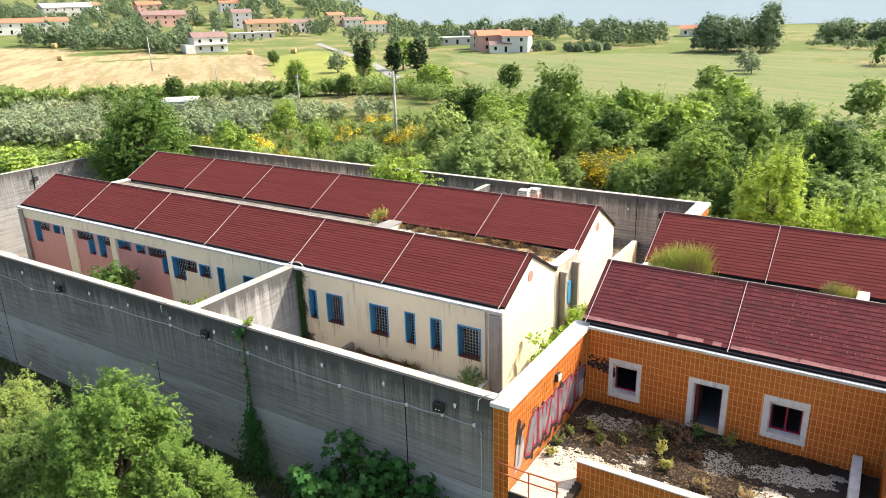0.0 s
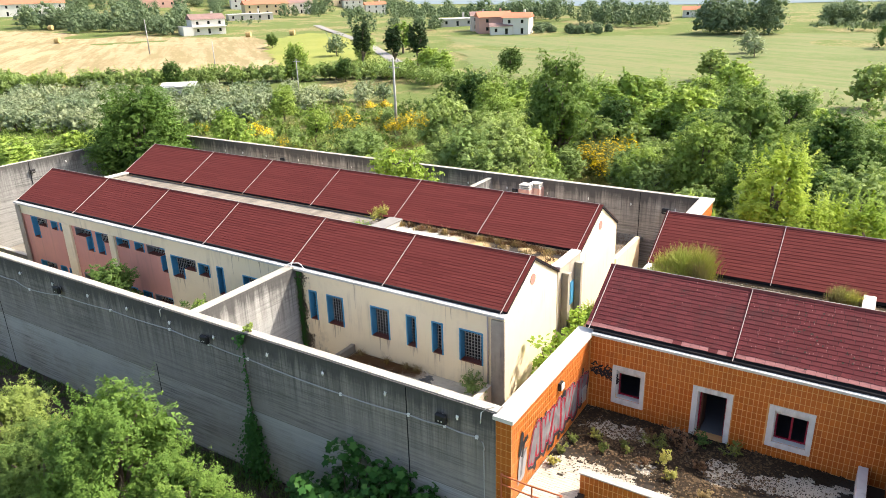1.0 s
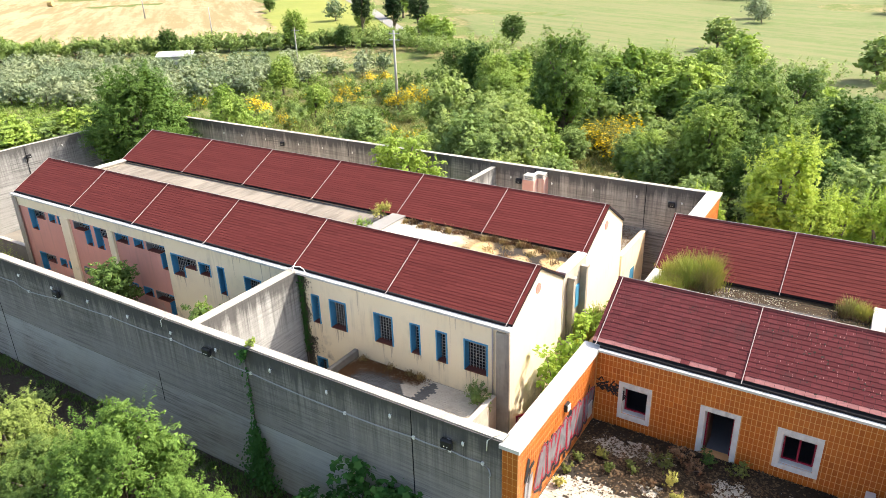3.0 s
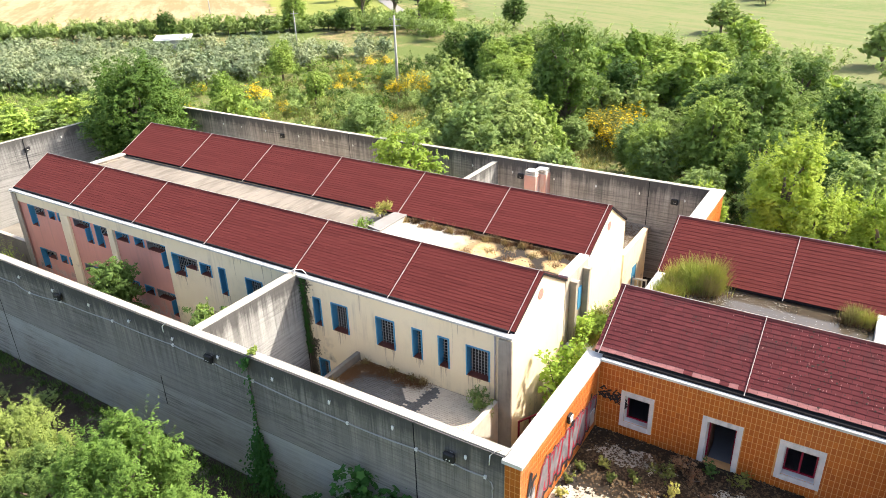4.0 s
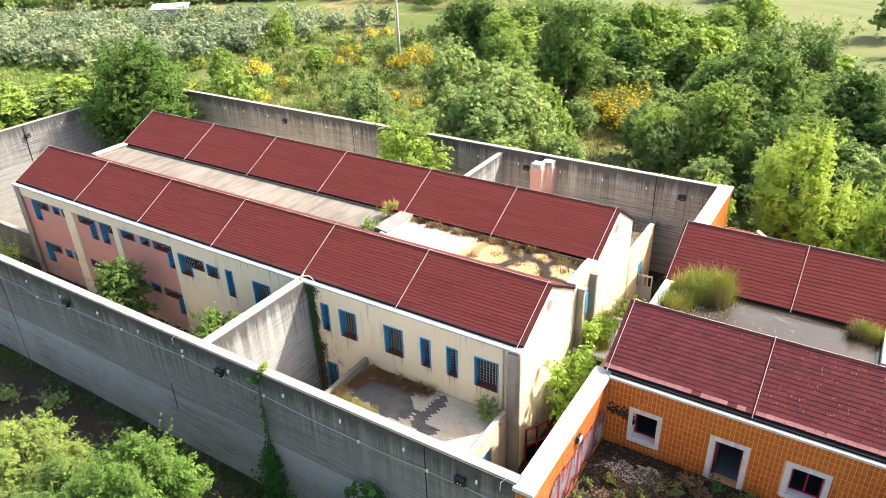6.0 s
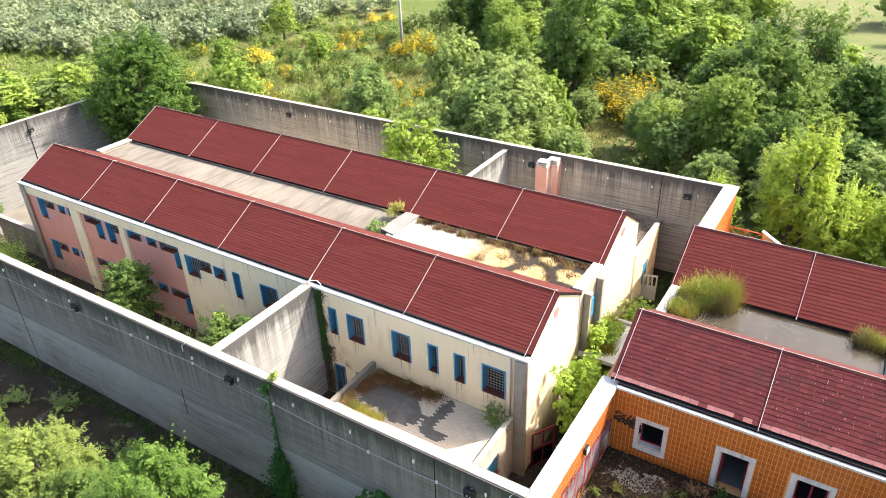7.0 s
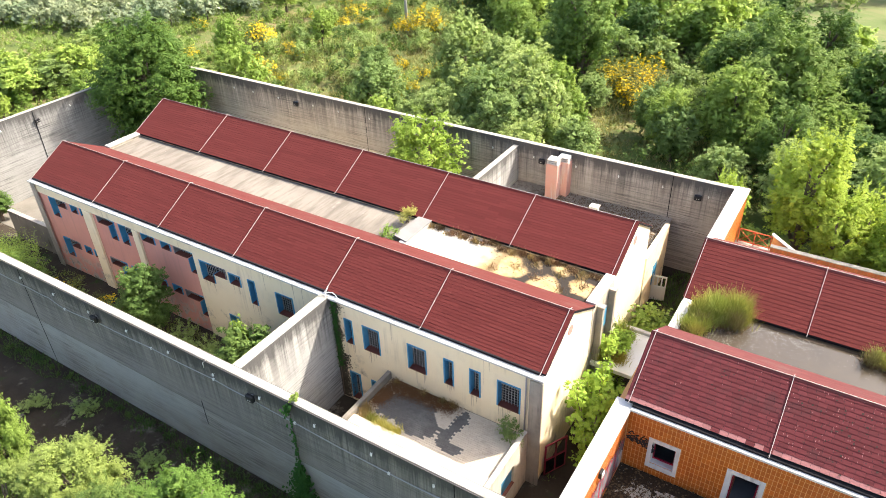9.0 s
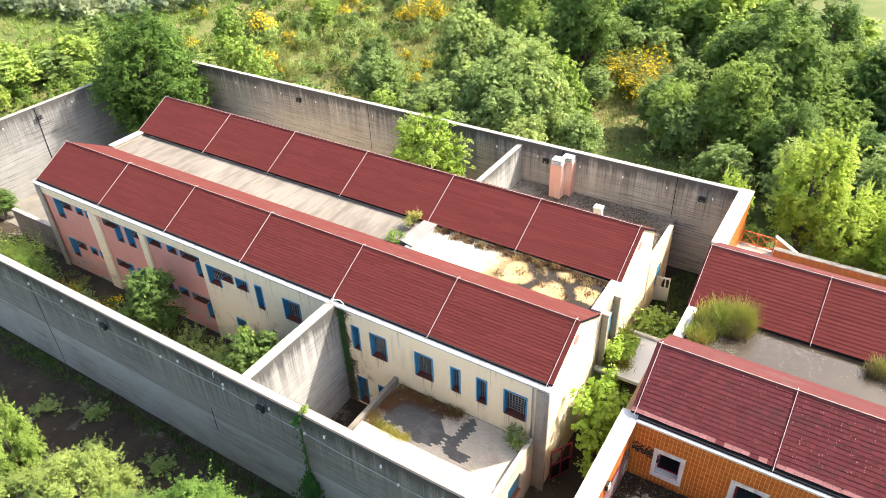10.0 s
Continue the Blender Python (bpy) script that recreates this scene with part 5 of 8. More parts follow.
def clump_points(rng, lobes, count, per=26, flat=0.5, sub=0.42):
    """Points and directions in small flattened sprays that sit on the lobes' skins, with gaps between them."""
    m = max(1, count // per)
    w = np.array([r ** 2 for _, r in lobes])
    pick = rng.choice(len(lobes), m, p=w / w.sum())
    c = np.array([l[0] for l in lobes])[pick]
    r = np.array([l[1] for l in lobes])[pick][:, None]
    v = rng.normal(0, 1, (m, 3))
    v[:, 2] += 0.5
    v /= np.linalg.norm(v, axis=1)[:, None]
    seat = c + v * r * rng.uniform(0.75, 1.35, (m, 1))
    q = rng.normal(0, 1, (m, per, 3))
    q /= np.linalg.norm(q, axis=2)[:, :, None]
    q *= rng.random((m, per, 1)) ** 0.4
    q[:, :, 2] = np.abs(q[:, :, 2]) * flat - 0.1
    size = (r * sub * rng.uniform(0.6, 1.3, (m, 1)))[:, None]
    pts = seat[:, None] + q * size - np.array([0, 0, 0.35]) * (q[:, :, :2] ** 2).sum(2)[:, :, None] * size
    nrm = 0.55 * v[:, None] + 0.45 * q + np.array([0, 0, 0.55])
    return pts.reshape(-1, 3), nrm.reshape(-1, 3)


def tree(label, seed, h, r, trunk, n_lobes, n_leaf, size, mat, lobe=0.36, tall=1.0, group="", name="tree", bark=None, spread=0.9, aspect=0.62, at=(0, 0, 0), thick=0.045, limbs=6, category="tree", up=0.45, reach=1.0, jitter=0.13):
    """Tapered trunk, limbs and a crown of many small leaves in uneven lobes."""
    rng = np.random.default_rng(seed)
    t = thing(name, label, category, group, at=at)
    zc = (h + trunk) / 2
    hz = (h - trunk) / 2
    lobes = []
    for k in range(n_lobes):
        a = k * 2.399 + rng.uniform(-0.4, 0.4)
        u = -0.85 + 1.75 * (k + 0.5) / n_lobes
        prof = math.sqrt(max(0.05, 1 - (u * 0.92) ** 2)) * (1.0 if u < 0.1 else 1 - 0.25 * u)
        q = rng.uniform(0.45, 0.78) * prof
        lobes.append(((r * q * math.cos(a), r * q * math.sin(a), zc + hz * u * 0.82), r * lobe * rng.uniform(0.7, 1.25) * (1 - 0.25 * max(0, u))))
    n_leaf = int(n_leaf * 2.0)
    pts, nrm = clump_points(rng, lobes, int(n_leaf * 0.60))
    more, mnrm = twig_points(rng, lobes, int(n_leaf * 0.24), up=up, reach=reach, jitter=jitter)
    pts, nrm = np.concatenate([pts, more]), np.concatenate([nrm, mnrm])
    inner, inrm = crown_points(rng, lobes, int(n_leaf * 0.16), 0.1, 3, 0.25)
    inner = np.array([0, 0, zc]) + (inner - np.array([0, 0, zc])) * 0.84
    for p in (pts, inner):
        p[:, 2] = np.maximum(p[:, 2], 0.15 * h * rng.random(len(p)) + 0.15)
    me = quads_mesh("crown", np.concatenate([leaves(pts, nrm, size * 0.76, rng, aspect, 0.15, spread, 3), leaves(inner, inrm, size * 1.7, rng, 0.9, 0.0, 1.6, 3)]), mat, 3)
    bm = bmesh.new()
    lean = rng.uniform(-0.05, 0.05, 2) * h
    spine = [(lean[0] * f * f, lean[1] * f * f, -0.1 + (zc + hz * 0.3) * f) for f in (0, 0.12, 0.35, 0.6, 0.8, 1.0)]
    tube(bm, spine, [h * thick * k for k in (1.0, 0.72, 0.58, 0.42, 0.28, 0.12)], 7)
    for k in range(min(limbs, len(lobes))):
        c = Vector(lobes[int(k * len(lobes) / limbs)][0])
        f = min(0.85, max(0.25, (c.z - 0.25 * h) / (zc + hz * 0.3)))
        s = Vector((lean[0] * f * f, lean[1] * f * f, (zc + hz * 0.3) * f * 0.8))
        m = (s + c) / 2 + Vector((0, 0, 0.04 * h))
        tube(bm, [s, m, c], [h * thick * 0.38, h * thick * 0.25, h * thick * 0.1], 5)
    part("trunk", bm, bark or M_BARK, t, smooth=True)
    ob = new("crown", me)
    ob.parent = t
    return t


def again(src, x, y, s=1.0, tall=1.0, turn=0.0, lift=0.0):
    c = copy_thing(src, pose(x, y, rise(x, y) + lift, 0, 0, turn))
    c.scale = (s, s, s * tall)
    return c


def bush(label, seed, r, h, n_leaf, size, mat, name="bush", group="", flowers=None, at=(0, 0, 0), n_lobes=9, aspect=0.5, category="bush"):
    rng = np.random.default_rng(seed)
    t = thing(name, label, category, group, at=at)
    lobes = []
    for k in range(n_lobes):
        a = k * 2.4 + rng.uniform(-0.5, 0.5)
        q = rng.uniform(0.1, 0.7) * r
        lobes.append(((q * math.cos(a), q * math.sin(a), h * rng.uniform(0.25, 0.68)), min(r, h) * rng.uniform(0.28, 0.5)))
    pts, nrm = twig_points(rng, lobes, int(n_leaf * 1.8), 18, 0.6)
    pts[:, 2] = np.abs(pts[:, 2])
    ob = new("foliage", quads_mesh("foliage", leaves(pts, nrm, size * 0.8, rng, aspect, 0.1, corners=3), mat, 3))
    ob.parent = t
    if flowers:
        pts, nrm = crown_points(rng, [(c, rr * 1.05) for c, rr in lobes if c[2] > h * 0.38] or lobes, int(n_leaf * 0.35), 0.9)
        keep = (pts[:, 2] > h * 0.45)
        pts, nrm = pts[keep], nrm[keep]
        ob = new("blossom", quads_mesh("blossom", leaves(pts, nrm, size * 0.9, rng, 0.7), flowers))
        ob.parent = t
        tagged(ob, "bright yellow blossom")
    bm = bmesh.new()
    for k in range(5):
        c = lobes[k % len(lobes)][0]
        tube(bm, [(0.05 * k - 0.1, 0.03 * k, -0.05), (c[0] * 0.5, c[1] * 0.5, c[2] * 0.6), c], [0.03, 0.02, 0.008], 4)
    part("stem", bm, M_BARK, t)
    return t


L_MID = leaf_mat("leaf_mid_green", (0.155, 0.24, 0.048), (0.30, 0.405, 0.10), 0.45)
L_DARK = leaf_mat("leaf_dark_green", (0.065, 0.125, 0.034), (0.13, 0.20, 0.052), 0.32)
L_LIGHT = leaf_mat("leaf_light_green", (0.20, 0.30, 0.06), (0.34, 0.45, 0.11), 0.45)
L_LIME = leaf_mat("leaf_yellow_green", (0.255, 0.365, 0.05), (0.40, 0.50, 0.09), 0.5)
L_GREY = leaf_mat("leaf_grey_olive", (0.21, 0.26, 0.15), (0.31, 0.36, 0.22), 0.32)
L_SAGE = leaf_mat("leaf_sage", (0.19, 0.27, 0.085), (0.33, 0.42, 0.145), 0.45)
L_ACID = leaf_mat("leaf_acid_green", (0.18, 0.30, 0.04), (0.31, 0.44, 0.075), 0.45)
L_FIG = leaf_mat("leaf_fig", (0.03, 0.10, 0.022), (0.06, 0.145, 0.03), 0.25, 0.5)
L_PINE = leaf_mat("leaf_pine", (0.035, 0.065, 0.025), (0.06, 0.095, 0.035), 0.15)
L_DRY = leaf_mat("dry_grass", (0.24, 0.17, 0.075), (0.36, 0.27, 0.13), 0.3)
L_RUST = leaf_mat("rusty_weed", (0.15, 0.085, 0.05), (0.24, 0.15, 0.085), 0.2)
L_BROOM = leaf_mat("broom_stems", (0.13, 0.155, 0.04), (0.19, 0.21, 0.06), 0.25)
L_YELLOW = leaf_mat("broom_blossom", (0.78, 0.52, 0.02), (0.82, 0.62, 0.04), 0.3, shift=0.1)
L_GRASS = leaf_mat("fresh_grass", (0.18, 0.26, 0.055), (0.28, 0.37, 0.10), 0.35)
L_LITTER = leaf_mat("dead_leaves", (0.024, 0.018, 0.013), (0.055, 0.04, 0.026), 0.05)
L_SCRUB = leaf_mat("scrub_leaves", (0.18, 0.25, 0.06), (0.30, 0.37, 0.105), 0.42)

L_DEEP = leaf_mat("leaf_deep_green", (0.092, 0.165, 0.038), (0.195, 0.285, 0.072), 0.38)
L_CORNER = leaf_mat("leaf_corner", (0.072, 0.14, 0.028), (0.165, 0.255, 0.055), 0.36)
# originals, reused by turning and scaling
G = "woodland trees"
tree("large dense green tree rising in the corner of the walls", 17, 14.2, 6.5, 0.3, 96, 30000, 0.21, L_CORNER, 0.19, group=G, at=(-49.2, 17.4, GZ), limbs=12)
T_OAK = tree("broad leafy green tree in the scrub woodland", 1, 9.5, 4.2, 0.5, 48, 9500, 0.225, L_MID, 0.24, group=G, at=(-5.9, 40.5, GZ))
T_OAK.scale = (0.7, 0.7, 0.75)
T_ASH = tree("tall open-crowned green tree with visible limbs", 2, 12.5, 4.3, 2.3, 40, 9000, 0.22, L_DEEP, 0.23, group=G, at=(-19.0, 51.0, GZ), limbs=10)
T_ASH.scale = (1.05, 1.05, 1.2)
T_SAGE = tree("grey-green bushy tree at the wood's edge", 3, 7.5, 3.3, 0.2, 44, 8500, 0.20, L_SAGE, 0.24, group=G, at=(-16.2, 34.0, GZ))
T_SAGE.scale = (1.1, 1.1, 1.2)
T_LIGHT = tree("light green young tree with airy foliage", 4, 7.0, 2.4, 0.3, 34, 5500, 0.185, L_LIGHT, 0.25, group=G, at=(-46.0, 26.5, GZ))
T_LIGHT.scale = (1.25, 1.25, 1.4)
T_LIME = tree("bright yellow-green young poplar", 5, 10.5, 2.8, 0.4, 54, 14000, 0.15, L_LIME, 0.19, group="bright poplars", at=(7.6, 26.6, GZ), spread=0.7, up=1.5, reach=1.3)
T_LIME.scale = (1.1, 1.1, 1.1)
T_DARK = tree("dense dark green tree", 6, 8.0, 3.4, 0.3, 32, 4500, 0.28, L_DARK, 0.27, group=G, at=(-17.0, 64.0, GZ))
T_OLIVE = tree("silver-grey olive tree in the grove", 7, 3.6, 2.5, 0.5, 20, 1080, 0.27, L_GREY, 0.36, group="olive grove", name="olive_tree", aspect=0.4, at=(-80, 60, GZ))
T_PINE = tree("dark rounded pine by the road", 10, 12.5, 3.3, 3.2, 22, 3600, 0.36, L_PINE, 0.27, group="pines by the road", name="pine_tree", at=(-107, 126, rise(-107, 126)), aspect=0.5)
B_BROOM = bush("broom bush in bright yellow flower", 11, 1.7, 1.9, 1170, 0.2, L_BROOM, "broom_bush", "broom bushes", L_YELLOW, at=(-56.5, 33.5, GZ), aspect=0.2)
B_SCRUB = bush("low green scrub bush", 12, 1.8, 1.7, 900, 0.22, L_SAGE, "scrub_bush", "scrub bushes", at=(-52, 50, GZ))
B_PALE = bush("pale dry broom bush past flowering", 13, 1.6, 1.6, 900, 0.2, L_BROOM, "scrub_bush", "scrub bushes", at=(-47, 41, GZ), aspect=0.2)
T_RICH = tree("rich green broad-leaved tree in the wood", 20, 9.0, 4.0, 0.4, 48, 9500, 0.235, L_DEEP, 0.24, group=G, at=(17.0, 42.0, GZ))
T_OAKF = tree("leafy green tree deep in the woodland", 14, 9.5, 4.2, 0.5, 34, 2700, 0.42, L_LIGHT, 0.27, group=G, at=(-9.0, 70.0, GZ))
T_SAGEF = tree("grey-green bushy tree deep in the woodland", 15, 7.5, 3.3, 0.2, 28, 1980, 0.42, L_SAGE, 0.27, group=G, at=(-8.0, 78.0, GZ))
T_LIGHTF = tree("light green tree deep in the woodland", 18, 8.5, 3.4, 0.3, 26, 2300, 0.40, L_LIGHT, 0.27, group=G, at=(-22.0, 86.0, GZ))
T_DARKF = tree("dark green tree deep in the woodland", 16, 8.0, 3.4, 0.3, 26, 1980, 0.42, L_DARK, 0.28, group=G, at=(-30.0, 80.0, GZ))

L_FEATHER = leaf_mat("leaf_feathery", (0.17, 0.27, 0.04), (0.29, 0.40, 0.075), 0.4)
tree("feathery yellow-green tree leaning over the back wall", 19, 10.6, 4.0, 1.2, 60, 11000, 0.17, L_FEATHER, 0.17, group=G, at=(-18.8, 18.4, GZ), limbs=12, up=0.15, reach=1.5, jitter=0.09)
# trees whose place is known: source, x, y, scale, height factor
for src, x, y, s, k in [
    (T_SAGE, -44.2, 19.3, 0.7, 0.8), (T_LIGHT, -42.5, 29.5, 0.7, 0.8),
    (T_LIME, 2.4, 26.8, 0.6, 1.05), (T_LIME, 11.2, 26.4, 0.75, 1.0), (T_LIME, 15.0, 27.5, 0.75, 1.05), (T_LIME, 10.0, 24.3, 0.8, 0.95), (T_LIME, 13.4, 24.0, 0.85, 1.0), (T_LIGHT, 4.6, 24.6, 0.6, 0.9),
    (T_SAGE, -29.3, 42.6, 1.25, 1.15), (T_SAGE, -20.1, 39.5, 1.15, 1.1), (T_RICH, 2.2, 46.5, 1.15, 1.15), (T_RICH, 9.6, 49.8, 1.0, 1.1), (T_LIGHT, -60.7, 37.5, 0.95, 1.2), (T_LIGHT, -57.8, 51.8, 0.8, 1.0), (T_OAK, -74.6, 62.6, 0.65, 1.0), (T_SAGE, -41.8, 42.9, 0.75, 0.95),
    (T_ASH, 4.0, 62.0, 0.9, 0.9), (T_RICH, 19.0, 55.0, 1.0, 0.95), (T_OAK, 11.0, 56.0, 0.9, 0.95),
    (T_LIGHT, -31.0, 29.4, 0.9, 0.9), (T_SAGE, -26.2, 31.6, 0.9, 0.95), (T_SAGE, -22.6, 28.6, 0.8, 0.9), (T_SAGE, -18.4, 30.6, 1.05, 1.0), (T_SAGE, -15.4, 28.4, 0.85, 1.0), (T_SAGE, -20.0, 37.5, 1.2, 1.05), (T_SAGE, -25.2, 36.6, 1.0, 1.0), (T_LIGHT, -16.8, 39.5, 1.1, 1.1),
    (T_SAGE, -33.6, 32.6, 1.05, 1.0), (T_SAGE, -28.5, 30.8, 0.75, 0.9), (T_SAGE, -21.4, 33.5, 1.15, 1.05), (T_SAGE, -12.0, 32.6, 0.8, 0.95), (T_LIGHT, -24.5, 28.4, 0.75, 0.9),
    (T_OAK, -1.0, 42.0, 0.95, 1.1), (T_RICH, 4.6, 39.5, 0.8, 0.9), (T_ASH, 0.4, 54.0, 0.95, 1.0), (T_RICH, 10.0, 38.0, 0.8, 0.95),
    (T_RICH, 15.5, 36.0, 0.8, 0.95), (T_SAGE, 6.0, 33.0, 0.95, 1.0), (T_SAGE, 12.5, 32.5, 1.15, 1.0), (T_SAGE, 20.0, 33.0, 1.4, 1.1), (T_RICH, 12.0, 48.0, 0.9, 1.0),
    (T_OAK, -26.0, 54.0, 0.85, 0.95), (T_OAK, -33.0, 62.0, 0.8, 1.0), (T_DARK, -28.0, 68.0, 1.05, 1.1), (T_SAGE, 0.5, 33.5, 0.8, 0.9),
    (T_OAK, -38.0, 70.0, 0.9, 1.0), (T_SAGE, -24.0, 41.5, 1.2, 1.05), (T_SAGE, -29.0, 46.0, 0.95, 0.9), (T_DARK, -44.0, 75.0, 1.0, 1.15), (T_DARK, -50.0, 78.0, 0.9, 1.1),
    (T_LIGHT, -61.0, 57.0, 0.72, 0.75), (T_OAK, -81.0, 69.5, 0.6, 1.0), (T_SAGE, -55.0, 66.0, 0.6, 0.7), (T_LIGHT, -59.0, 35.0, 0.8, 0.9),
    (T_DARK, -63.0, 125.0, 1.1, 0.85), (T_SAGEF, -20.0, 134.0, 1.15, 0.85), (T_SAGEF, -16.5, 131.0, 0.9, 0.8), (T_OLIVE, -22.0, 187.0, 1.4, 1.2), (T_OLIVE, -19.0, 178.0, 1.2, 1.1), (T_OAKF, -9.0, 99.0, 1.0, 1.0), (T_SAGEF, 10.0, 110.0, 1.2, 0.9),
    (T_OAK, -12.0, 90.0, 1.0, 0.85), (T_OAK, -20.0, 92.0, 0.9, 0.8), (T_OAK, -109.0, 103.0, 0.85, 1.15), (T_DARK, -124.0, 79.0, 0.85, 1.0), (T_DARK, -96.0, 105.0, 0.7, 1.1),
    (T_DARK, -171.0, 157.0, 0.75, 0.9), (T_OLIVE, -133.0, 146.0, 1.5, 1.2), (T_SAGE, -117.0, 139.0, 1.2, 1.1), (T_SAGE, -112.0, 133.0, 1.0, 1.0),
    (T_PINE, -99.0, 129.0, 0.95, 1.0), (T_PINE, -90.0, 127.0, 1.05, 1.0), (T_OAKF, -82.0, 120.0, 0.9, 0.9), (T_OAKF, -75.0, 114.0, 0.9, 0.9), (T_OAKF, -118.0, 160.0, 1.1, 1.0)]:
    again(src, x, y, s, k, (x * 37 + y * 17) % 360)

rng = random.Random(21)
# woodland beyond the wall
spots = []
tries = 0
while len(spots) < 92 and tries < 8000:
    tries += 1
    x, y = rng.uniform(-58, 42), rng.uniform(36, 98)
    if x < -24 and y < 62 - 0.55 * (x + 24):
        continue
    if -14.5 < x < -9.5 and y < 47:
        continue
    if x > 22 and y < 30 + (x - 22) or (x > -5 and y > 72 - 0.3 * x):
        continue
    if any((x - a) ** 2 + (y - b) ** 2 < 17 for a, b in spots):
        continue
    spots.append((x, y))
def broom_gap(x, y):
    """The open strip of sandy ground and broom that runs into the wood."""
    return 36 < y < 56 and abs(x + 11.6 + 0.07 * (y - 38)) < 3.4


spots = [p for p in spots if not broom_gap(*p)]
for x, y in spots:
    near = [T_OAK, T_LIGHT, T_SAGE, T_ASH, T_OAK, T_SAGE] if x < -6 else [T_OAK, T_ASH, T_RICH, T_RICH, T_OAK, T_SAGE]
    deep = [T_OAKF, T_LIGHTF, T_SAGEF, T_OAKF, T_LIGHTF, T_SAGEF] if x < -6 else [T_OAKF, T_DARKF, T_RICH, T_LIGHTF, T_OAKF, T_SAGEF]
    src = rng.choice(near if y < 52 else deep)
    again(src, x, y, rng.uniform(0.65, 1.0), rng.uniform(0.8, 1.0) * (0.8 if y > 75 else 1.0), rng.uniform(0, 360))
# trees beyond the left wall
for k in range(64):
    x, y = rng.uniform(-86, -56), rng.uniform(-12, 38)
    again(rng.choice([T_LIGHT, T_SAGEF, T_LIGHT, T_OAKF]), x, y, rng.uniform(0.5, 0.85), rng.uniform(0.7, 0.9), rng.uniform(0, 360))
# olive grove in loose rows
for i in range(15):
    for j in range(9):
        f = i / 14
        x = -71 - 62 * f + rng.uniform(-1, 1) - j * (1 - f) * 2.0
        y = 88 - 33 * f - j * (5.6 - 2.2 * f) + rng.uniform(-1, 1)
        if x > -64 or rng.random() < 0.05 or (x > -80 and y < 45):
            continue
        again(T_OLIVE, x, y, rng.uniform(0.9, 1.2), rng.uniform(0.85, 1.1), rng.uniform(0, 360))
# hedge line along the hay field
for k in range(40):
    f = k / 39
    x = -159 + 72 * f
    y = 57 + 61 * f + 6 * f * (1 - f) + rng.uniform(-2, 2)
    again(rng.choice([T_DARKF, T_OAKF, T_SAGEF, T_SAGEF]), x, y, rng.uniform(0.42, 0.65), rng.uniform(0.75, 1.0), rng.uniform(0, 360))
# broom and scrub in the clearing behind the back wall
for k in range(190):
    x, y = rng.uniform(-70, -24), rng.uniform(27, 76)
    src = rng.choice([B_BROOM, B_SCRUB, B_PALE, B_PALE, B_SCRUB, B_SCRUB])
    again(src, x, y, rng.uniform(0.5, 1.15), rng.uniform(0.75, 1.15), rng.uniform(0, 360))
for x, y, s in ((-79, 49, 1.0), (-62, 63, 1.2), (-67, 76, 1.2), (-65, 78, 1.1), (-49.5, 64.5, 1.3), (-47.5, 66.0, 1.4), (-46.5, 63.5, 1.1), (-60, 47, 0.8), (-57, 45, 0.8), (-68, 69, 1.0), (-14, 52, 2.0), (-15.4, 54.0, 1.9), (-12, 50, 1.8), (-10.5, 48.5, 1.6), (-11.0, 52.5, 1.9), (-12.6, 54.5, 2.0), (-47, 61.5, 1.9), (-45, 62.6, 1.8), (-49, 60.4, 1.6), (-66.5, 47.5, 1.7), (-64.5, 46.6, 1.5), (-38, 47, 0.8), (-42, 49, 0.8), (-58.5, 38.5, 1.2), (-55.5, 37.5, 1.2), (-61.5, 40, 1.1)):
    again(B_BROOM, x, y, s, 1.0, x * 9)


def cloud(name, label, category, mat, clumps, per, size, seed, far=False):
    """Uncounted growth: many leafy mounds (x, y, radius, height) joined in one mesh."""
    r = np.random.default_rng(seed)
    allp, alln, body = [], [], []
    bm = bmesh.new()
    bmesh.ops.create_icosphere(bm, subdivisions=1, radius=1.0)
    ball = np.array([v.co for v in bm.verts])
    tri = np.array([[v.index for v in f.verts] for f in bm.faces])
    bm.free()
    for x, y, rad, h in clumps:
        z = rise(x, y)
        n_l = 15 if far else (7 if h > 4 else 4)
        lobes = []
        for q in range(n_l):
            a = q * 2.4 + r.uniform(-0.5, 0.5)
            d = rad * r.uniform(0.15, 0.65)
            rr = min(rad, h) * (r.uniform(0.16, 0.34) if far else r.uniform(0.32, 0.5))
            up = r.uniform(0.3, 0.8)
            if far:
                u = (q + 0.5) / n_l
                up = 0.14 + 0.72 * u
                d = rad * r.uniform(0.45, 0.8) * math.sqrt(max(0.06, 1 - (1.5 * u - 0.5) ** 2))
                rr = rad * r.uniform(0.32, 0.48)
            lobes.append(((x + d * math.cos(a), y + d * math.sin(a), z + max(rr * 0.6, h * up)), rr))
        if far:
            p, v = crown_points(r, lobes, int(per * 2.2), 0.75, 4, 0.14)
            p[:, 2] = np.maximum(p[:, 2], z + 0.2)
            for c, rr in lobes:
                lump = np.array(c) + ball * rr * r.uniform(0.25, 0.6, (len(ball), 1))
                lump[:, 2] = np.maximum(lump[:, 2], z - 0.3)
                body.append(lump[tri].reshape(-1, 3))
        else:
            p, v = twig_points(r, lobes, int(per * 1.9), 20, 0.4, 0.95, 0.16)
        allp.append(p)
        alln.append(v)
    p, v = np.concatenate(allp), np.concatenate(alln)
    co = leaves(p, v, size * 0.78, r, 0.6, 0.1, corners=3)
    if body:
        co = np.concatenate([co] + body)
    ob = new(name, quads_mesh(name, co, mat, 3))
    return tagged(ob, label, category, kind="stuff")


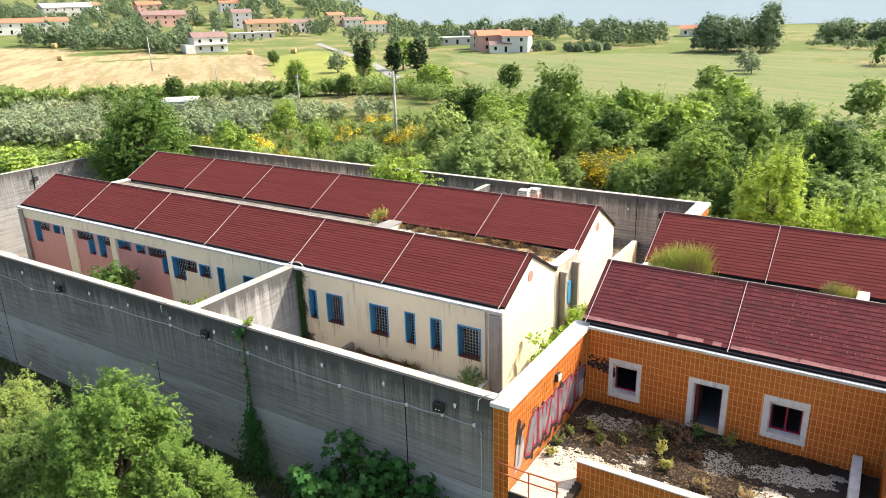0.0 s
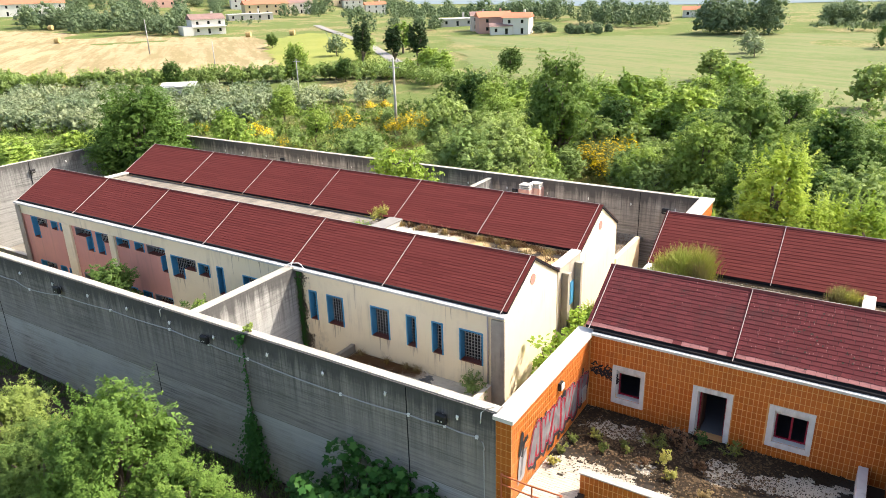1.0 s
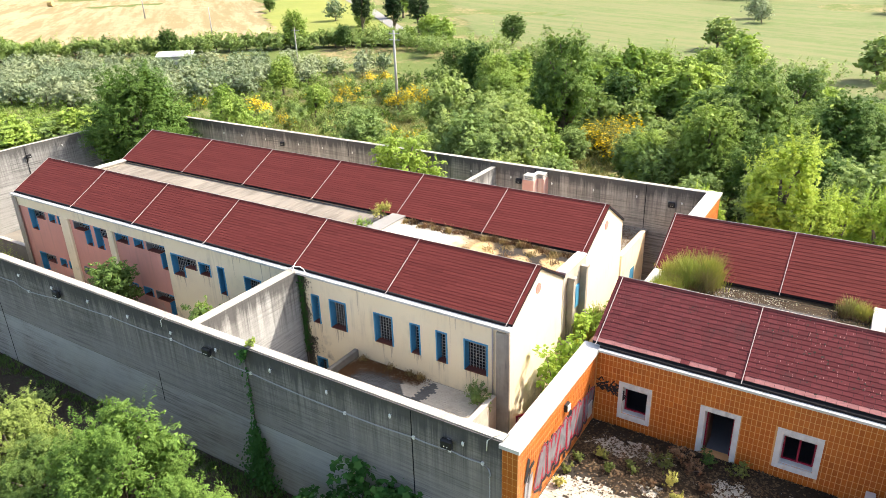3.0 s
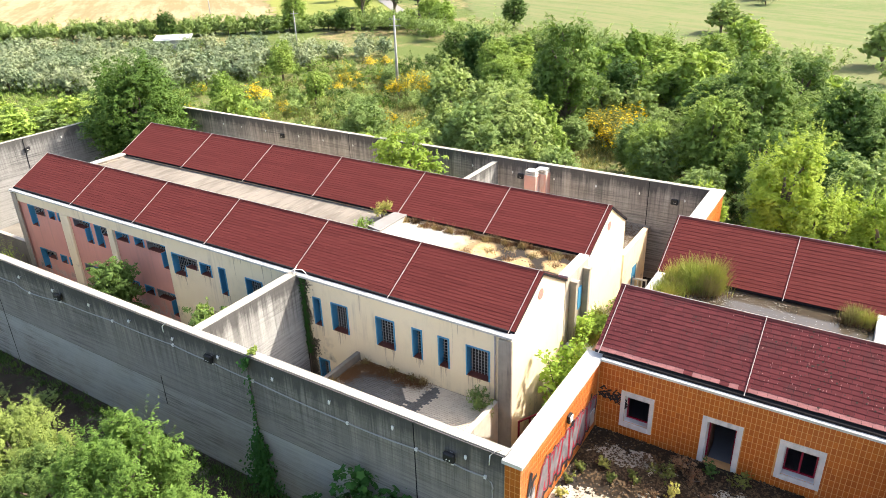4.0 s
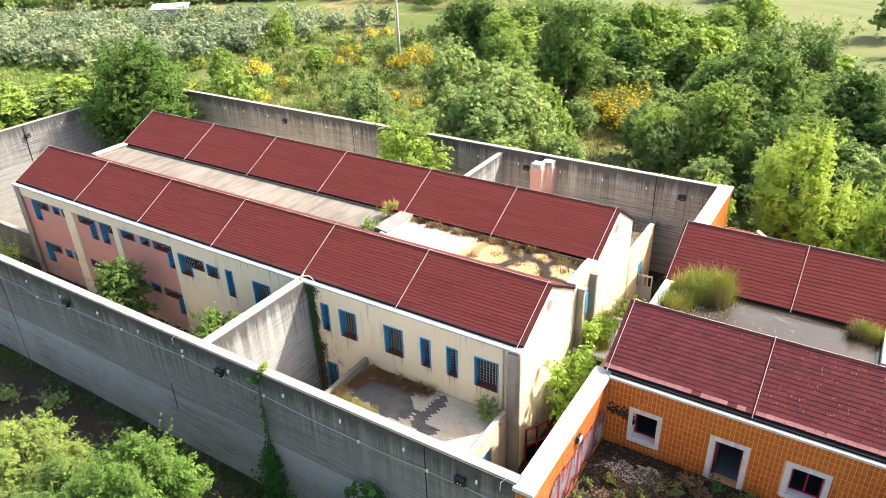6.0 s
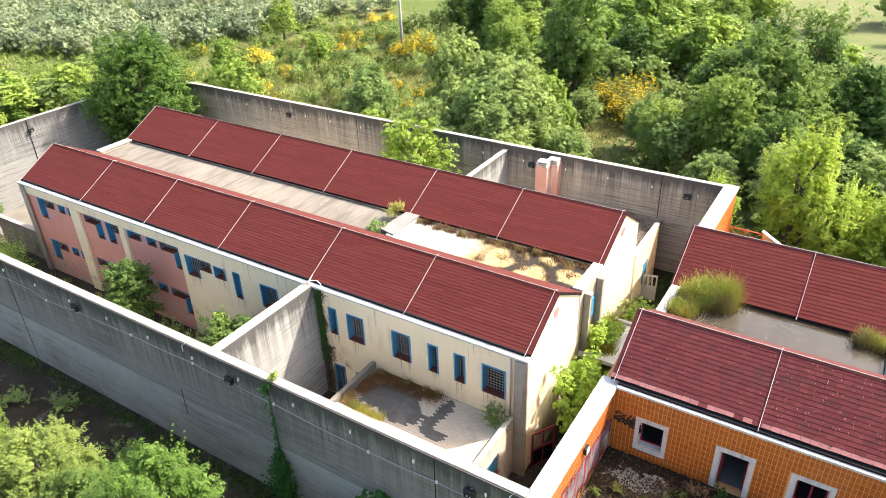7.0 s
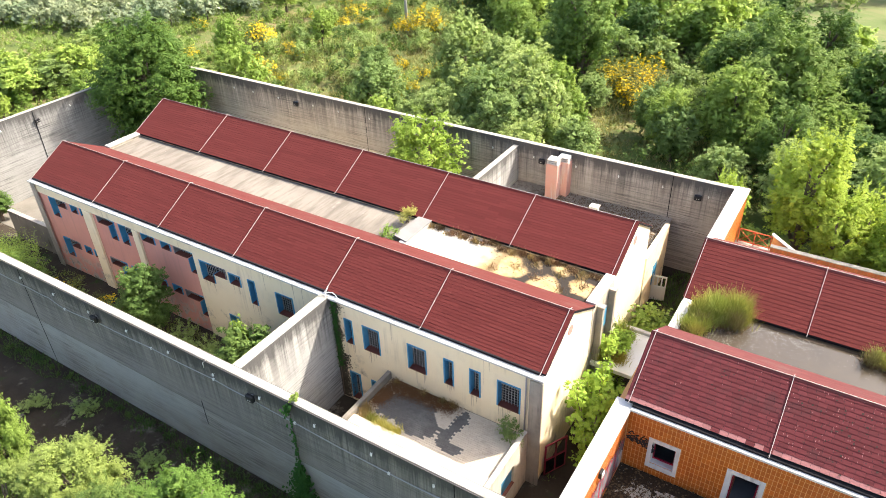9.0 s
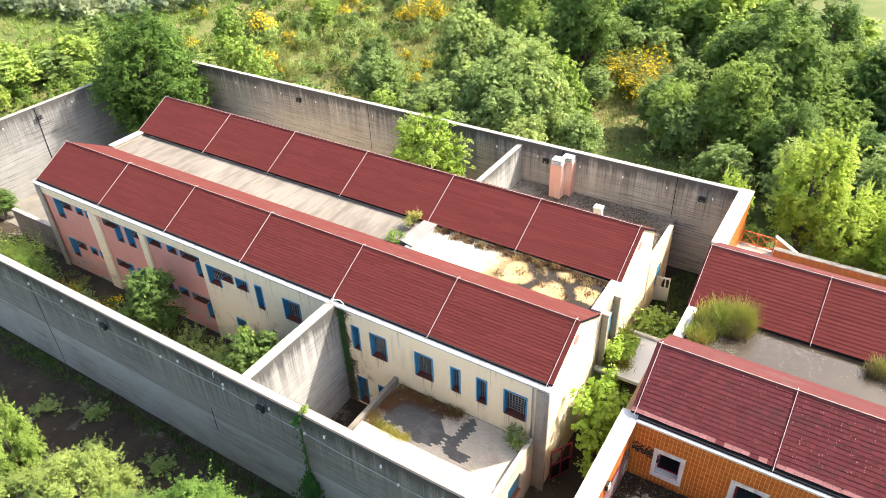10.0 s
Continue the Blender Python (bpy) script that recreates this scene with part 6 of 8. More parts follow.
# undergrowth below the wood and in the scrub
cl = []
while len(cl) < 620:
    x, y = rng.uniform(-60, 45), rng.uniform(25, 102)
    if (x < -24 and y < 60 - 0.4 * (x + 24) and rng.random() < 0.88) or (-14 < x < -10 and y < 47):
        continue
    if x > -1 and y < 30 or (x > -5 and y > 74 - 0.3 * x) or broom_gap(x, y):
        continue
    cl.append((x, y, rng.uniform(1.5, 3.2), rng.uniform(1.2, 3.4)))
# dark leaf colours put the shade of the wood's gaps into this growth
cloud("undergrowth", "tangled green undergrowth, darkened for the shade beneath the woodland trees", "undergrowth", leaf_mat("shade_dark_undergrowth", (0.075, 0.125, 0.032), (0.15, 0.215, 0.06), 0.35), cl, 160, 0.36, 41)
cl = []
while len(cl) < 760:
    x, y = rng.uniform(-125, -28), rng.uniform(-14, 80)
    if x > -54 and y < 25 or (-64 < x < -36 and 33 < y < 62 and rng.random() < 0.7):
        continue
    if y < 28 and x > -55:
        continue
    cl.append((x, y, rng.uniform(1.0, 2.6), rng.uniform(0.6, 2.2)))
cloud("scrub", "low light green scrub and bramble round the clearing", "scrub", L_GRASS, cl, 170, 0.30, 42)
cl = [(rng.uniform(-70, -8), rng.uniform(26, 72), rng.uniform(0.4, 1.0), rng.uniform(0.15, 0.4)) for k in range(450)]
cloud("meadow_tufts", "low tufts of green and yellowing grass in the clearing", "grass", leaf_mat("mixed_grass", (0.19, 0.21, 0.06), (0.32, 0.29, 0.12), 0.35), cl, 60, 0.20, 47)
# hedge belts along the fields
cl = [(rng.uniform(-92, 22), 0, rng.uniform(2.5, 4), rng.uniform(2.5, 4.5)) for k in range(80)]
cl = [(x, 100 - 0.12 * x + rng.uniform(-5, 4), r, h) for x, y, r, h in cl]
cl += [(-159 + 72 * f + rng.uniform(-2, 2), 56 + 61 * f + 6 * f * (1 - f) + rng.uniform(-2, 2), rng.uniform(2, 3), rng.uniform(2.2, 4.2)) for f in [k / 150 for k in range(151)]]
cl += [(rng.uniform(-235, -150), rng.uniform(55, 72), rng.uniform(2, 3.5), rng.uniform(1.5, 3.5)) for k in range(40)]
cloud("hedge", "bushy hedge belt along the field edges", "hedge", L_SAGE, cl, 320, 0.44, 43)
# house plots along the slope: x, y, width
PLOTS = [(-246, 193, 18), (-127, 236, 14), (-114, 232, 12), (-138, 244, 8), (-160, 262, 15), (-295, 265, 26), (-318, 300, 28), (-350, 310, 13), (-311, 323, 15), (-382, 275, 32),
         (-398, 201, 36), (-488, 276, 32), (-342, 392, 14), (-328, 396, 14), (-316, 407, 15), (-430, 372, 14), (-500, 300, 18), (-470, 330, 18)]


def garden(x, y):
    """Open gardens on the downhill side of each house, where no trees grow."""
    for hx, hy, w in PLOTS:
        d = math.hypot(13 - hx, 26 + hy)
        ux, uy = (13 - hx) / d, (-26 - hy) / d
        along, across = (x - hx) * ux + (y - hy) * uy, abs((y - hy) * ux - (x - hx) * uy)
        if -12 < along < 26 and across < w / 2 + 1.0:
            return True
    return False


# far woods round the village and along the skyline
cl = []
for k in range(190):
    x = rng.uniform(-620, -190)
    y = float(np.interp(x, [-620, -400, -300, -190], [190, 215, 275, 330])) + abs(rng.gauss(0, 95))
    cl.append((x, y, rng.uniform(2.8, 6.0), rng.uniform(5, 11)))
for x0, x1, y0, y1, n_c, r0, h0, h1 in ((-640, -330, 340, 480, 60, 6.0, 9, 16), (-430, -250, 420, 520, 30, 6.0, 8, 13), (-440, -300, 220, 300, 26, 4.5, 6, 11), (-275, -255, 178, 192, 6, 4.0, 5, 9),
                                       (-300, -262, 182, 205, 12, 4.0, 5, 9), (-345, -285, 165, 205, 26, 4.5, 5, 12), (-370, -330, 170, 200, 10, 4.5, 6, 11), (-330, -285, 280, 330, 14, 4, 5, 8),
                                       (-290, -180, 390, 470, 36, 5.5, 7, 12), (-185, -150, 238, 262, 9, 3.5, 5, 8), (-168, -135, 285, 330, 16, 5, 7, 11),
                                       (-135, -110, 290, 320, 5, 3.5, 6, 10), (-106, -70, 268, 296, 20, 4.2, 7, 11), (-48, -26, 238, 256, 22, 4.6, 9, 15), (-27, -21, 240, 250, 5, 4.6, 15, 20),
                                       (-14, 30, 285, 300, 34, 4.5, 6, 9.5), (30, 90, 270, 330, 20, 5.0, 7, 11), (-125, -75, 232, 250, 22, 2.2, 2, 3.5)):
    for k in range(n_c):
        cl.append((rng.uniform(x0, x1), rng.uniform(y0, y1), r0 * rng.uniform(0.7, 1.25), rng.uniform(h0, h1)))
cl = [c for c in cl if not garden(c[0], c[1])]
cl += [(-331, 171, 6.5, 14), (-322, 176, 5.5, 11), (-275, 172, 6.0, 15), (-268, 178, 5.0, 12), (-186, 222, 5.0, 11), (-182, 226, 4.0, 8), (-124, 290, 3.2, 11)]
# greyer, bluer leaf colours carry the haze of distance
cloud("far_woods", "distant trees between the village houses, haze put into their green", "far trees", leaf_mat("far_haze_leaves", (0.105, 0.16, 0.088), (0.195, 0.255, 0.145), 0.45), cl, 520, 0.60, 44, True)
cl = [(rng.uniform(-14, 30), rng.uniform(250, 275), 2.0, 3.2) for k in range(60)]
cl += [(rng.uniform(-290, -255), rng.uniform(210, 240), 2.2, 3.0) for k in range(24)]
cl += [(rng.uniform(-260, -190), rng.uniform(300, 345), 2.4, 3.2) for k in range(30)]
cloud("far_olives", "pale grey-green olives beyond the meadow", "far trees", L_GREY, cl, 90, 0.6, 45)
cl = [(rng.uniform(10, 40), rng.uniform(186, 206), 4.5, 7.5) for k in range(12)]
cloud("field_trees", "dark tree clump at the edge of the green field", "far trees", L_DARK, cl, 500, 0.6, 46, True)

# trees outside the front wall, near the camera
L_FRONT = leaf_mat("leaf_ash", (0.135, 0.20, 0.049), (0.27, 0.345, 0.10), 0.4)
L_FRONT2 = leaf_mat("leaf_locust", (0.122, 0.208, 0.041), (0.25, 0.35, 0.08), 0.42)
F1 = tree("leafy light green tree outside the concrete wall", 31, 6.7, 3.5, 0.2, 62, 30000, 0.105, L_FRONT, 0.16, group="trees before the wall", at=(-17.6, -13.5, GZ), limbs=20, up=0.7, reach=1.25, jitter=0.11)
F2 = tree("feathery bright green tree outside the concrete wall", 32, 6.7, 3.4, 0.2, 62, 30000, 0.105, L_FRONT2, 0.16, group="trees before the wall", at=(-9.8, -13.2, GZ), limbs=20, up=0.7, reach=1.25, jitter=0.11)
F1.scale, F2.scale = (0.78, 0.78, 0.84), (1.08, 1.08, 1.2)
for src, x, y, s, k in ((F2, -23.0, -13.9, 0.55, 1.95), (F1, -27.5, -15.5, 0.8, 0.9), (F2, -6.2, -13.0, 0.8, 1.0), (F1, -13.6, -14.4, 0.85, 0.95), (F1, -19.8, -15.6, 0.8, 0.85), (F1, -32.0, -15.5, 0.9, 0.95)):
    again(src, x, y, s, k, x * 31)
# fig against the wall
def fig(label, seed, r, h, n, at, mat=None, size=0.42, name="fig_bush"):
    rng = np.random.default_rng(seed)
    t = thing(name, label, "bush", "fig bushes", at=at)
    lobes = []
    bm = bmesh.new()
    for k in range(9):
        a, q = k * 2.4, rng.uniform(0.25, 0.9) * r
        tip = Vector((q * math.cos(a), q * math.sin(a), h * rng.uniform(0.55, 1.0) * (1 - 0.35 * q / r)))
        tube(bm, [(0.1 * math.cos(a), 0.1 * math.sin(a), 0), tip * 0.5 + Vector((0, 0, 0.1 * h)), tip], [0.05, 0.035, 0.012], 5)
        for f in (0.55, 0.8, 1.0):
            lobes.append((tuple(tip * f), 0.55 * r / 2.2 * rng.uniform(0.8, 1.3)))
    pts, nr = crown_points(rng, lobes, n, 0.5, 5, 0.35)
    nr = nr * 0.5 + np.array([0, 0, 1.0])
    pts[:, 2] = np.abs(pts[:, 2])
    part("stem", bm, M_BARK, t)
    # five-lobed leaves
    m = len(pts)
    d = nr + rng.normal(0, 0.55, (m, 3))
    d /= np.linalg.norm(d, axis=1)[:, None]
    a = rng.normal(0, 1, (m, 3))
    a -= (a * d).sum(1)[:, None] * d
    a /= np.linalg.norm(a, axis=1)[:, None]
    b = np.cross(d, a)
    s = size * rng.uniform(0.6, 1.25, (m, 1))
    out = []
    for q in range(10):
        th = 2 * math.pi * q / 10
        rad = 0.55 if q % 2 == 0 else 0.33
        out.append(pts + (a * math.cos(th) + b * math.sin(th)) * s * rad - d * s * (0.10 if q % 2 == 0 else 0.0))
    ob = new("foliage", quads_mesh("foliage", np.stack(out, 1).reshape(-1, 3), mat or L_FIG, 10))
    ob.parent = t
    return t


FIG = fig("dark green fig bush with large lobed leaves against the wall", 33, 2.0, 5.0, 1250, (-2.3, -8.7, GZ), size=0.33)
for x, y, s, k in ((0.1, -8.7, 0.95, 0.95), (1.9, -8.6, 0.8, 1.05), (-4.0, -8.8, 0.7, 0.8)):
    again(FIG, x, y, s, k, x * 77)

# ---- growth in the yards and on the roofs ----
L_YARD = leaf_mat("leaf_yard", (0.10, 0.17, 0.042), (0.225, 0.315, 0.092), 0.4)
Y1 = tree("young light green tree growing in the yard", 51, 6.3, 2.0, 0.4, 30, 9500, 0.14, L_YARD, 0.26, group="yard trees", at=(-26.4, -2.4, GZ))
YB = bush("rounded light green bush at the end of the building", 57, 2.2, 3.4, 4200, 0.13, L_LIGHT, "yard_bush", "yard bushes", at=(-38.8, -4.2, GZ), n_lobes=12)
again(T_DARK, -16.3, -3.0, 0.72, 1.0, 40)
again(T_LIGHT, -17.4, -2.6, 0.42, 2.0, 75)
again(Y1, -18.0, -2.8, 0.85, 0.6, 200)
again(T_DARK, -14.5, -3.4, 0.48, 0.95, 70)
again(T_SAGE, -18.6, -3.6, 0.4, 0.7, 170)
again(YB, -40.7, -2.9, 1.0, 1.0, 90)
again(YB, -43.4, -3.6, 1.0, 0.9, 310)
again(YB, -41.6, -5.0, 0.95, 0.8, 200)
again(Y1, -50.6, 1.2, 0.7, 0.7, 130)
for x, y, s in ((-36.0, -2.2, 0.75), (-32.4, -2.2, 0.7)):
    again(B_BROOM, x, y, s, 0.8, x * 20)
for x, y, s in ((-30.0, -2.6, 0.8), (-34.5, -3.0, 0.7), (-24.0, -2.6, 0.9), (-21.0, -2.2, 1.0), (-19.5, -3.0, 0.9), (-38.5, -2.5, 0.8), (-28.3, -3.6, 0.8)):
    again(B_SCRUB, x, y, s, 0.9, x * 40)
G1 = fig("light green fig bush filling the passage between the blocks", 52, 1.6, 6.4, 1000, (1.8, 2.4, GZ), L_ACID, 0.24)
for x, y, s, k in ((1.5, 4.2, 0.9, 1.0), (2.6, 0.9, 0.6, 0.8), (1.1, 6.2, 0.6, 1.1)):
    again(G1, x, y, s, k, x * 90 + y * 31)
G2 = fig("broad-leaved green bush in the passage by the gate", 53, 1.7, 3.4, 1100, (1.7, 11.9, GZ), L_MID, 0.26)
again(G2, 2.7, 11.4, 0.9, 0.95, 140)
again(G2, 1.3, 13.2, 0.85, 0.9, 250)
for x, y, s, k in ((1.0, 6.9, 0.55, 0.55), (1.3, 8.0, 0.5, 0.45)):
    again(G1, x, y, s, k, x * 50 + y * 31, 2.95 - GZ)


def tuft(label, seed, n, r, h, mat, at, name="weed_tuft", group="weeds", lean=0.5, w=0.02):
    """A tuft of upright blades."""
    q = np.random.default_rng(seed)
    b = q.normal(0, r * 0.5, (n, 2))
    d = q.normal(0, lean, (n, 2)) + b * 0.22 / max(r, 0.05)
    hh = h * q.uniform(0.3, 1.1, n) ** 0.9 * (1 - 0.35 * np.minimum(1, (b ** 2).sum(1) / max(r * r, 0.01)))
    base = np.column_stack([b, np.zeros(n)])
    mid = base + np.column_stack([d * hh[:, None] * 0.25, hh * 0.6])
    tip = base + np.column_stack([d * hh[:, None] * 0.7, hh])
    side = np.column_stack([q.normal(0, 1, (n, 2)), np.zeros(n)])
    side /= np.linalg.norm(side, axis=1)[:, None]
    side *= w
    co = np.stack([base - side, base + side, mid + side * 0.8, mid - side * 0.8, mid - side * 0.8, mid + side * 0.8, tip + side * 0.2, tip - side * 0.2], 1).reshape(-1, 3)
    ob = new(name, quads_mesh(name, co, mat))
    ob.location = at
    return tagged(ob, label, "weeds", group, "stuff")


# reedy clumps in the standing water
L_TUSSOCK = leaf_mat("yellowing_grass", (0.34, 0.33, 0.075), (0.46, 0.42, 0.13), 0.3)
L_RUSH = leaf_mat("rush_green", (0.24, 0.29, 0.06), (0.36, 0.40, 0.11), 0.4)
L_RUSHD = leaf_mat("rush_olive", (0.20, 0.18, 0.075), (0.30, 0.26, 0.12), 0.35)
rr = random.Random(64)
for i in range(26):
    x, y, k = rr.uniform(4.6, 6.9), rr.uniform(7.75, 8.7), 1.0
    if i > 22:
        x, y, k = rr.uniform(12.6, 13.4), rr.uniform(8.1, 8.7), 0.5
    elif i > 16:
        x, y, k = rr.uniform(4.6, 5.5), rr.uniform(6.4, 7.7), 0.5
    tuft("tall green rushes growing in the flooded roof", 60 + i, 380, rr.uniform(0.3, 0.5), rr.uniform(1.0, 1.85) * k, (L_RUSH, L_TUSSOCK, L_RUSH, L_RUSHD, L_TUSSOCK)[i % 5], (x, y, 6.9), "rush_clump", "roof rushes", rr.uniform(0.25, 0.5), 0.011)
    tuft("dead brown rush stems at the water's edge", 160 + i, 120, 0.5, 0.45, L_RUST, (x - 0.05, y - 0.15, 6.9), "rush_clump", "roof rushes", 0.7, 0.012)
# dead weeds along the gutter of the far roof
for i in range(30):
    x = -11.5 + i * 0.37 + rng.uniform(-0.15, 0.15)
    tuft("dry brown weeds along the roof gutter", 80 + i, 110, 0.26, rng.uniform(0.2, 0.5), L_RUST if i % 3 else L_DRY, (x, rng.uniform(8.4, 8.85), 6.8), "dry_weed", "roof weeds", 0.6, 0.012)
for i, (x, y, h) in enumerate(((-5.0, 7.3, 0.3), (-3.6, 6.9, 0.3), (-2.6, 7.8, 0.35), (-6.2, 6.6, 0.3), (-1.4, 8.1, 0.5), (-1.0, 7.4, 0.3), (-4.2, 8.0, 0.3), (-2.0, 6.5, 0.25))):
    tuft("dry brown weeds on the lichened roof", 120 + i, 80, 0.42, h * 0.8, L_RUST if i % 2 else L_DRY, (x, y, 6.8), "dry_weed", "roof weeds", 0.8, 0.012)
bush("leafy green weed rooted on the flat roof", 140, 0.75, 1.35, 1300, 0.09, L_TUSSOCK, "roof_weed", "roof weeds", at=(-13.1, 8.2, 6.85), n_lobes=9)
bush("low leafy weed on the flat roof", 141, 0.8, 0.6, 900, 0.10, L_LIGHT, "roof_weed", "roof weeds", at=(-13.2, 6.4, 6.85), n_lobes=8)
# terrace weeds
bush("dusty green weed at the terrace edge", 142, 0.75, 0.9, 900, 0.12, L_SAGE, "terrace_weed", "terrace weeds", at=(-1.15, -0.75, 2.88), n_lobes=8)
for i, (x, y) in enumerate(((-8.1, -3.2), (-7.6, -3.3), (-7.1, -3.35), (-8.3, -2.9), (-6.6, -3.4), (-6.1, -3.4))):
    tuft("yellowing grass along the terrace parapet", 150 + i, 300, 0.3, 0.5, L_TUSSOCK if i % 3 else L_DRY, (x, y, 2.9), "grass_tuft", "terrace weeds", 0.5, 0.014)
for i, (x, y) in enumerate(((-8.1, -0.45), (-4.6, -0.4), (-5.2, -0.4), (-6.4, -0.4))):
    tuft("dry grass at the foot of the cream wall", 160 + i, 90, 0.25, 0.4, L_DRY, (x, y, 2.9), "grass_tuft", "terrace weeds", 0.5, 0.012)
# court weeds
for i, (x, y, r, h, m) in enumerate(((8.0, -0.9, 0.6, 0.7, L_RUST), (7.6, -1.6, 0.6, 0.5, L_BROOM), (8.7, -1.3, 0.5, 0.5, L_RUST), (6.6, -2.3, 0.5, 0.3, L_BROOM), (9.0, -0.5, 0.4, 0.5, L_DARK), (10.3, -0.7, 0.45, 0.5, L_BROOM), (8.2, -2.6, 0.4, 0.55, L_TUSSOCK), (8.6, -3.3, 0.35, 0.5, L_TUSSOCK),
                                     (5.4, -2.3, 0.3, 0.4, L_TUSSOCK), (5.9, -2.9, 0.25, 0.35, L_BROOM), (4.6, -2.9, 0.3, 0.3, L_BROOM), (4.5, -4.6, 0.3, 0.3, L_TUSSOCK), (4.5, -3.7, 0.3, 0.3, L_BROOM), (7.0, -1.3, 0.5, 0.4, L_RUST), (7.4, -2.9, 0.45, 0.3, L_RUST), (9.4, -2.2, 0.4, 0.35, L_RUST), (11.4, -3.6, 0.35, 0.35, L_DRY), (10.0, -3.9, 0.4, 0.35, L_DRY))):
    bush("straggling weed rooted in the court litter", 170 + i, r, h, 420, 0.085, m, "court_weed", "court weeds", at=(x, y, CF), n_lobes=6)


def litter(name, label, spots, n, size, z, mat, seed, keep=None):
    """Scattered flakes of dead leaf and dirt."""
    q = np.random.default_rng(seed)
    c = np.array([s[:2] for s in spots])[q.integers(0, len(spots), n)]
    w = np.array([s[2] for s in spots])[q.integers(0, len(spots), n)]
    p = np.column_stack([c + q.normal(0, 1, (n, 2)) * w[:, None], np.full(n, z) + q.uniform(0.008, 0.05, n)])
    if keep:
        p = p[[keep(*v[:2]) for v in p]]
    nr = np.tile(np.array([0, 0, 1.0]), (len(p), 1))
    ob = new(name, quads_mesh(name, leaves(p, nr, size, q, 0.7, 0.0, 0.22), mat))
    return tagged(ob, label, "litter", kind="stuff")


litter("court_litter", "black-brown leaf litter and dirt on the court pavers",
       [(5.2, -0.4, 0.6), (6.5, -0.5, 0.5), (7.5, -0.8, 0.7), (4.7, -1.6, 0.5), (5.6, -2.2, 0.7), (6.8, -2.5, 0.7), (7.6, -2.0, 0.7), (8.3, -2.4, 0.8), (9.2, -3.0, 0.8), (10.0, -3.3, 0.8), (11.0, -3.5, 0.7), (10.5, -0.5, 0.5), (11.8, -0.5, 0.5), (13.0, -0.4, 0.4), (9.2, -1.2, 0.5), (8.0, -1.2, 0.6)],
       30000, 0.085, CF, L_LITTER, 200, inside_court)
litter("court_chips", "pale chips of broken paving among the litter", [(6.5, -2.4, 1.3), (8.5, -2.4, 1.6), (11, -3.0, 1.5), (5.2, -1.2, 0.8)], 900, 0.06, CF, leaf_mat("paving_chips", (0.22, 0.20, 0.165), (0.40, 0.37, 0.31), 0.0), 206, lambda x, y: 4.2 < x < 14.3 and -5.2 < y < -0.05)
litter("court_twigs", "brown twigs and dead stalks over the dirt", [(6.8, -2.2, 1.0), (8.0, -1.6, 1.0), (9.8, -3.2, 1.2), (5.2, -2.0, 0.7), (10.8, -0.8, 0.8)], 2600, 0.12, CF + 0.03, leaf_mat("dead_stalks", (0.075, 0.05, 0.03), (0.15, 0.105, 0.06), 0.0), 207, lambda x, y: 4.2 < x < 14.3 and -5.2 < y < -0.05)
litter("court_crumbs", "scattered dark crumbs on the court pavers", [(6.3, -1.4, 1.2), (9.5, -2.2, 1.5), (11.5, -2.2, 1.5), (13, -2, 1.2), (5.5, -3.5, 1.2), (8.5, -4.6, 1.6)], 3600, 0.075, CF, L_LITTER, 201, lambda x, y: 4.2 < x < 14.3 and -5.2 < y < -0.05)
litter("terrace_litter", "brown leaf mould drifted on the terrace", [(-8.0, -0.6, 0.35), (-7.4, -0.6, 0.35), (-6.8, -0.55, 0.35), (-6.1, -0.5, 0.3), (-5.4, -0.5, 0.28), (-8.2, -1.3, 0.25), (-8.3, -1.9, 0.2), (-4.8, -0.45, 0.22)], 15000, 0.055, 2.9, leaf_mat("leaf_mould", (0.095, 0.048, 0.022), (0.165, 0.088, 0.042), 0.05), 202, lambda x, y: -8.55 < x < -0.7 and -3.4 < y < -0.25)
litter("annex_litter", "dead leaves on the annex roof", [(-6, 20.5, 1.2), (-3, 20.8, 1.2), (-1, 19.5, 1.0), (-9, 20.5, 0.8), (-2, 17.5, 1.0)], 6500, 0.09, 3.76, leaf_mat("annex_leaves", (0.07, 0.045, 0.028), (0.14, 0.09, 0.05), 0.1), 203, lambda x, y: -12 < x < 0 and 15.5 < y < 21.9)
litter("gutter_litter", "dark crumbs and lichen on the pale flat roof", [(-3.0, 7.4, 0.8), (-1.6, 7.0, 0.6), (-4.6, 7.6, 0.7), (-5.6, 8.3, 0.6), (-2.2, 8.2, 0.7), (-7.5, 8.6, 0.5)], 260, 0.10, 6.81, L_LITTER, 204, lambda x, y: -11.5 < x < -0.4 and 5.95 < y < 8.9)
# floating flakes, scattered thickly to stand in for sparkle as well
litter("water_scum", "pale flakes, some standing in for glints, on the standing water", [(6.4, 7.9, 0.7), (7.2, 8.4, 0.6), (5.9, 6.9, 0.55), (6.6, 6.4, 0.5), (8.5, 8.6, 0.6), (9.8, 8.2, 0.7), (5.3, 6.5, 0.4), (12.7, 8.5, 0.45), (7.5, 7.6, 0.7)], 1500, 0.04, 6.925, leaf_mat("pale_flake_glint", (0.20, 0.19, 0.175), (0.42, 0.41, 0.39), 0.0), 205, lambda x, y: 4.5 < x < 13.5 and 5.95 < y < 8.9)
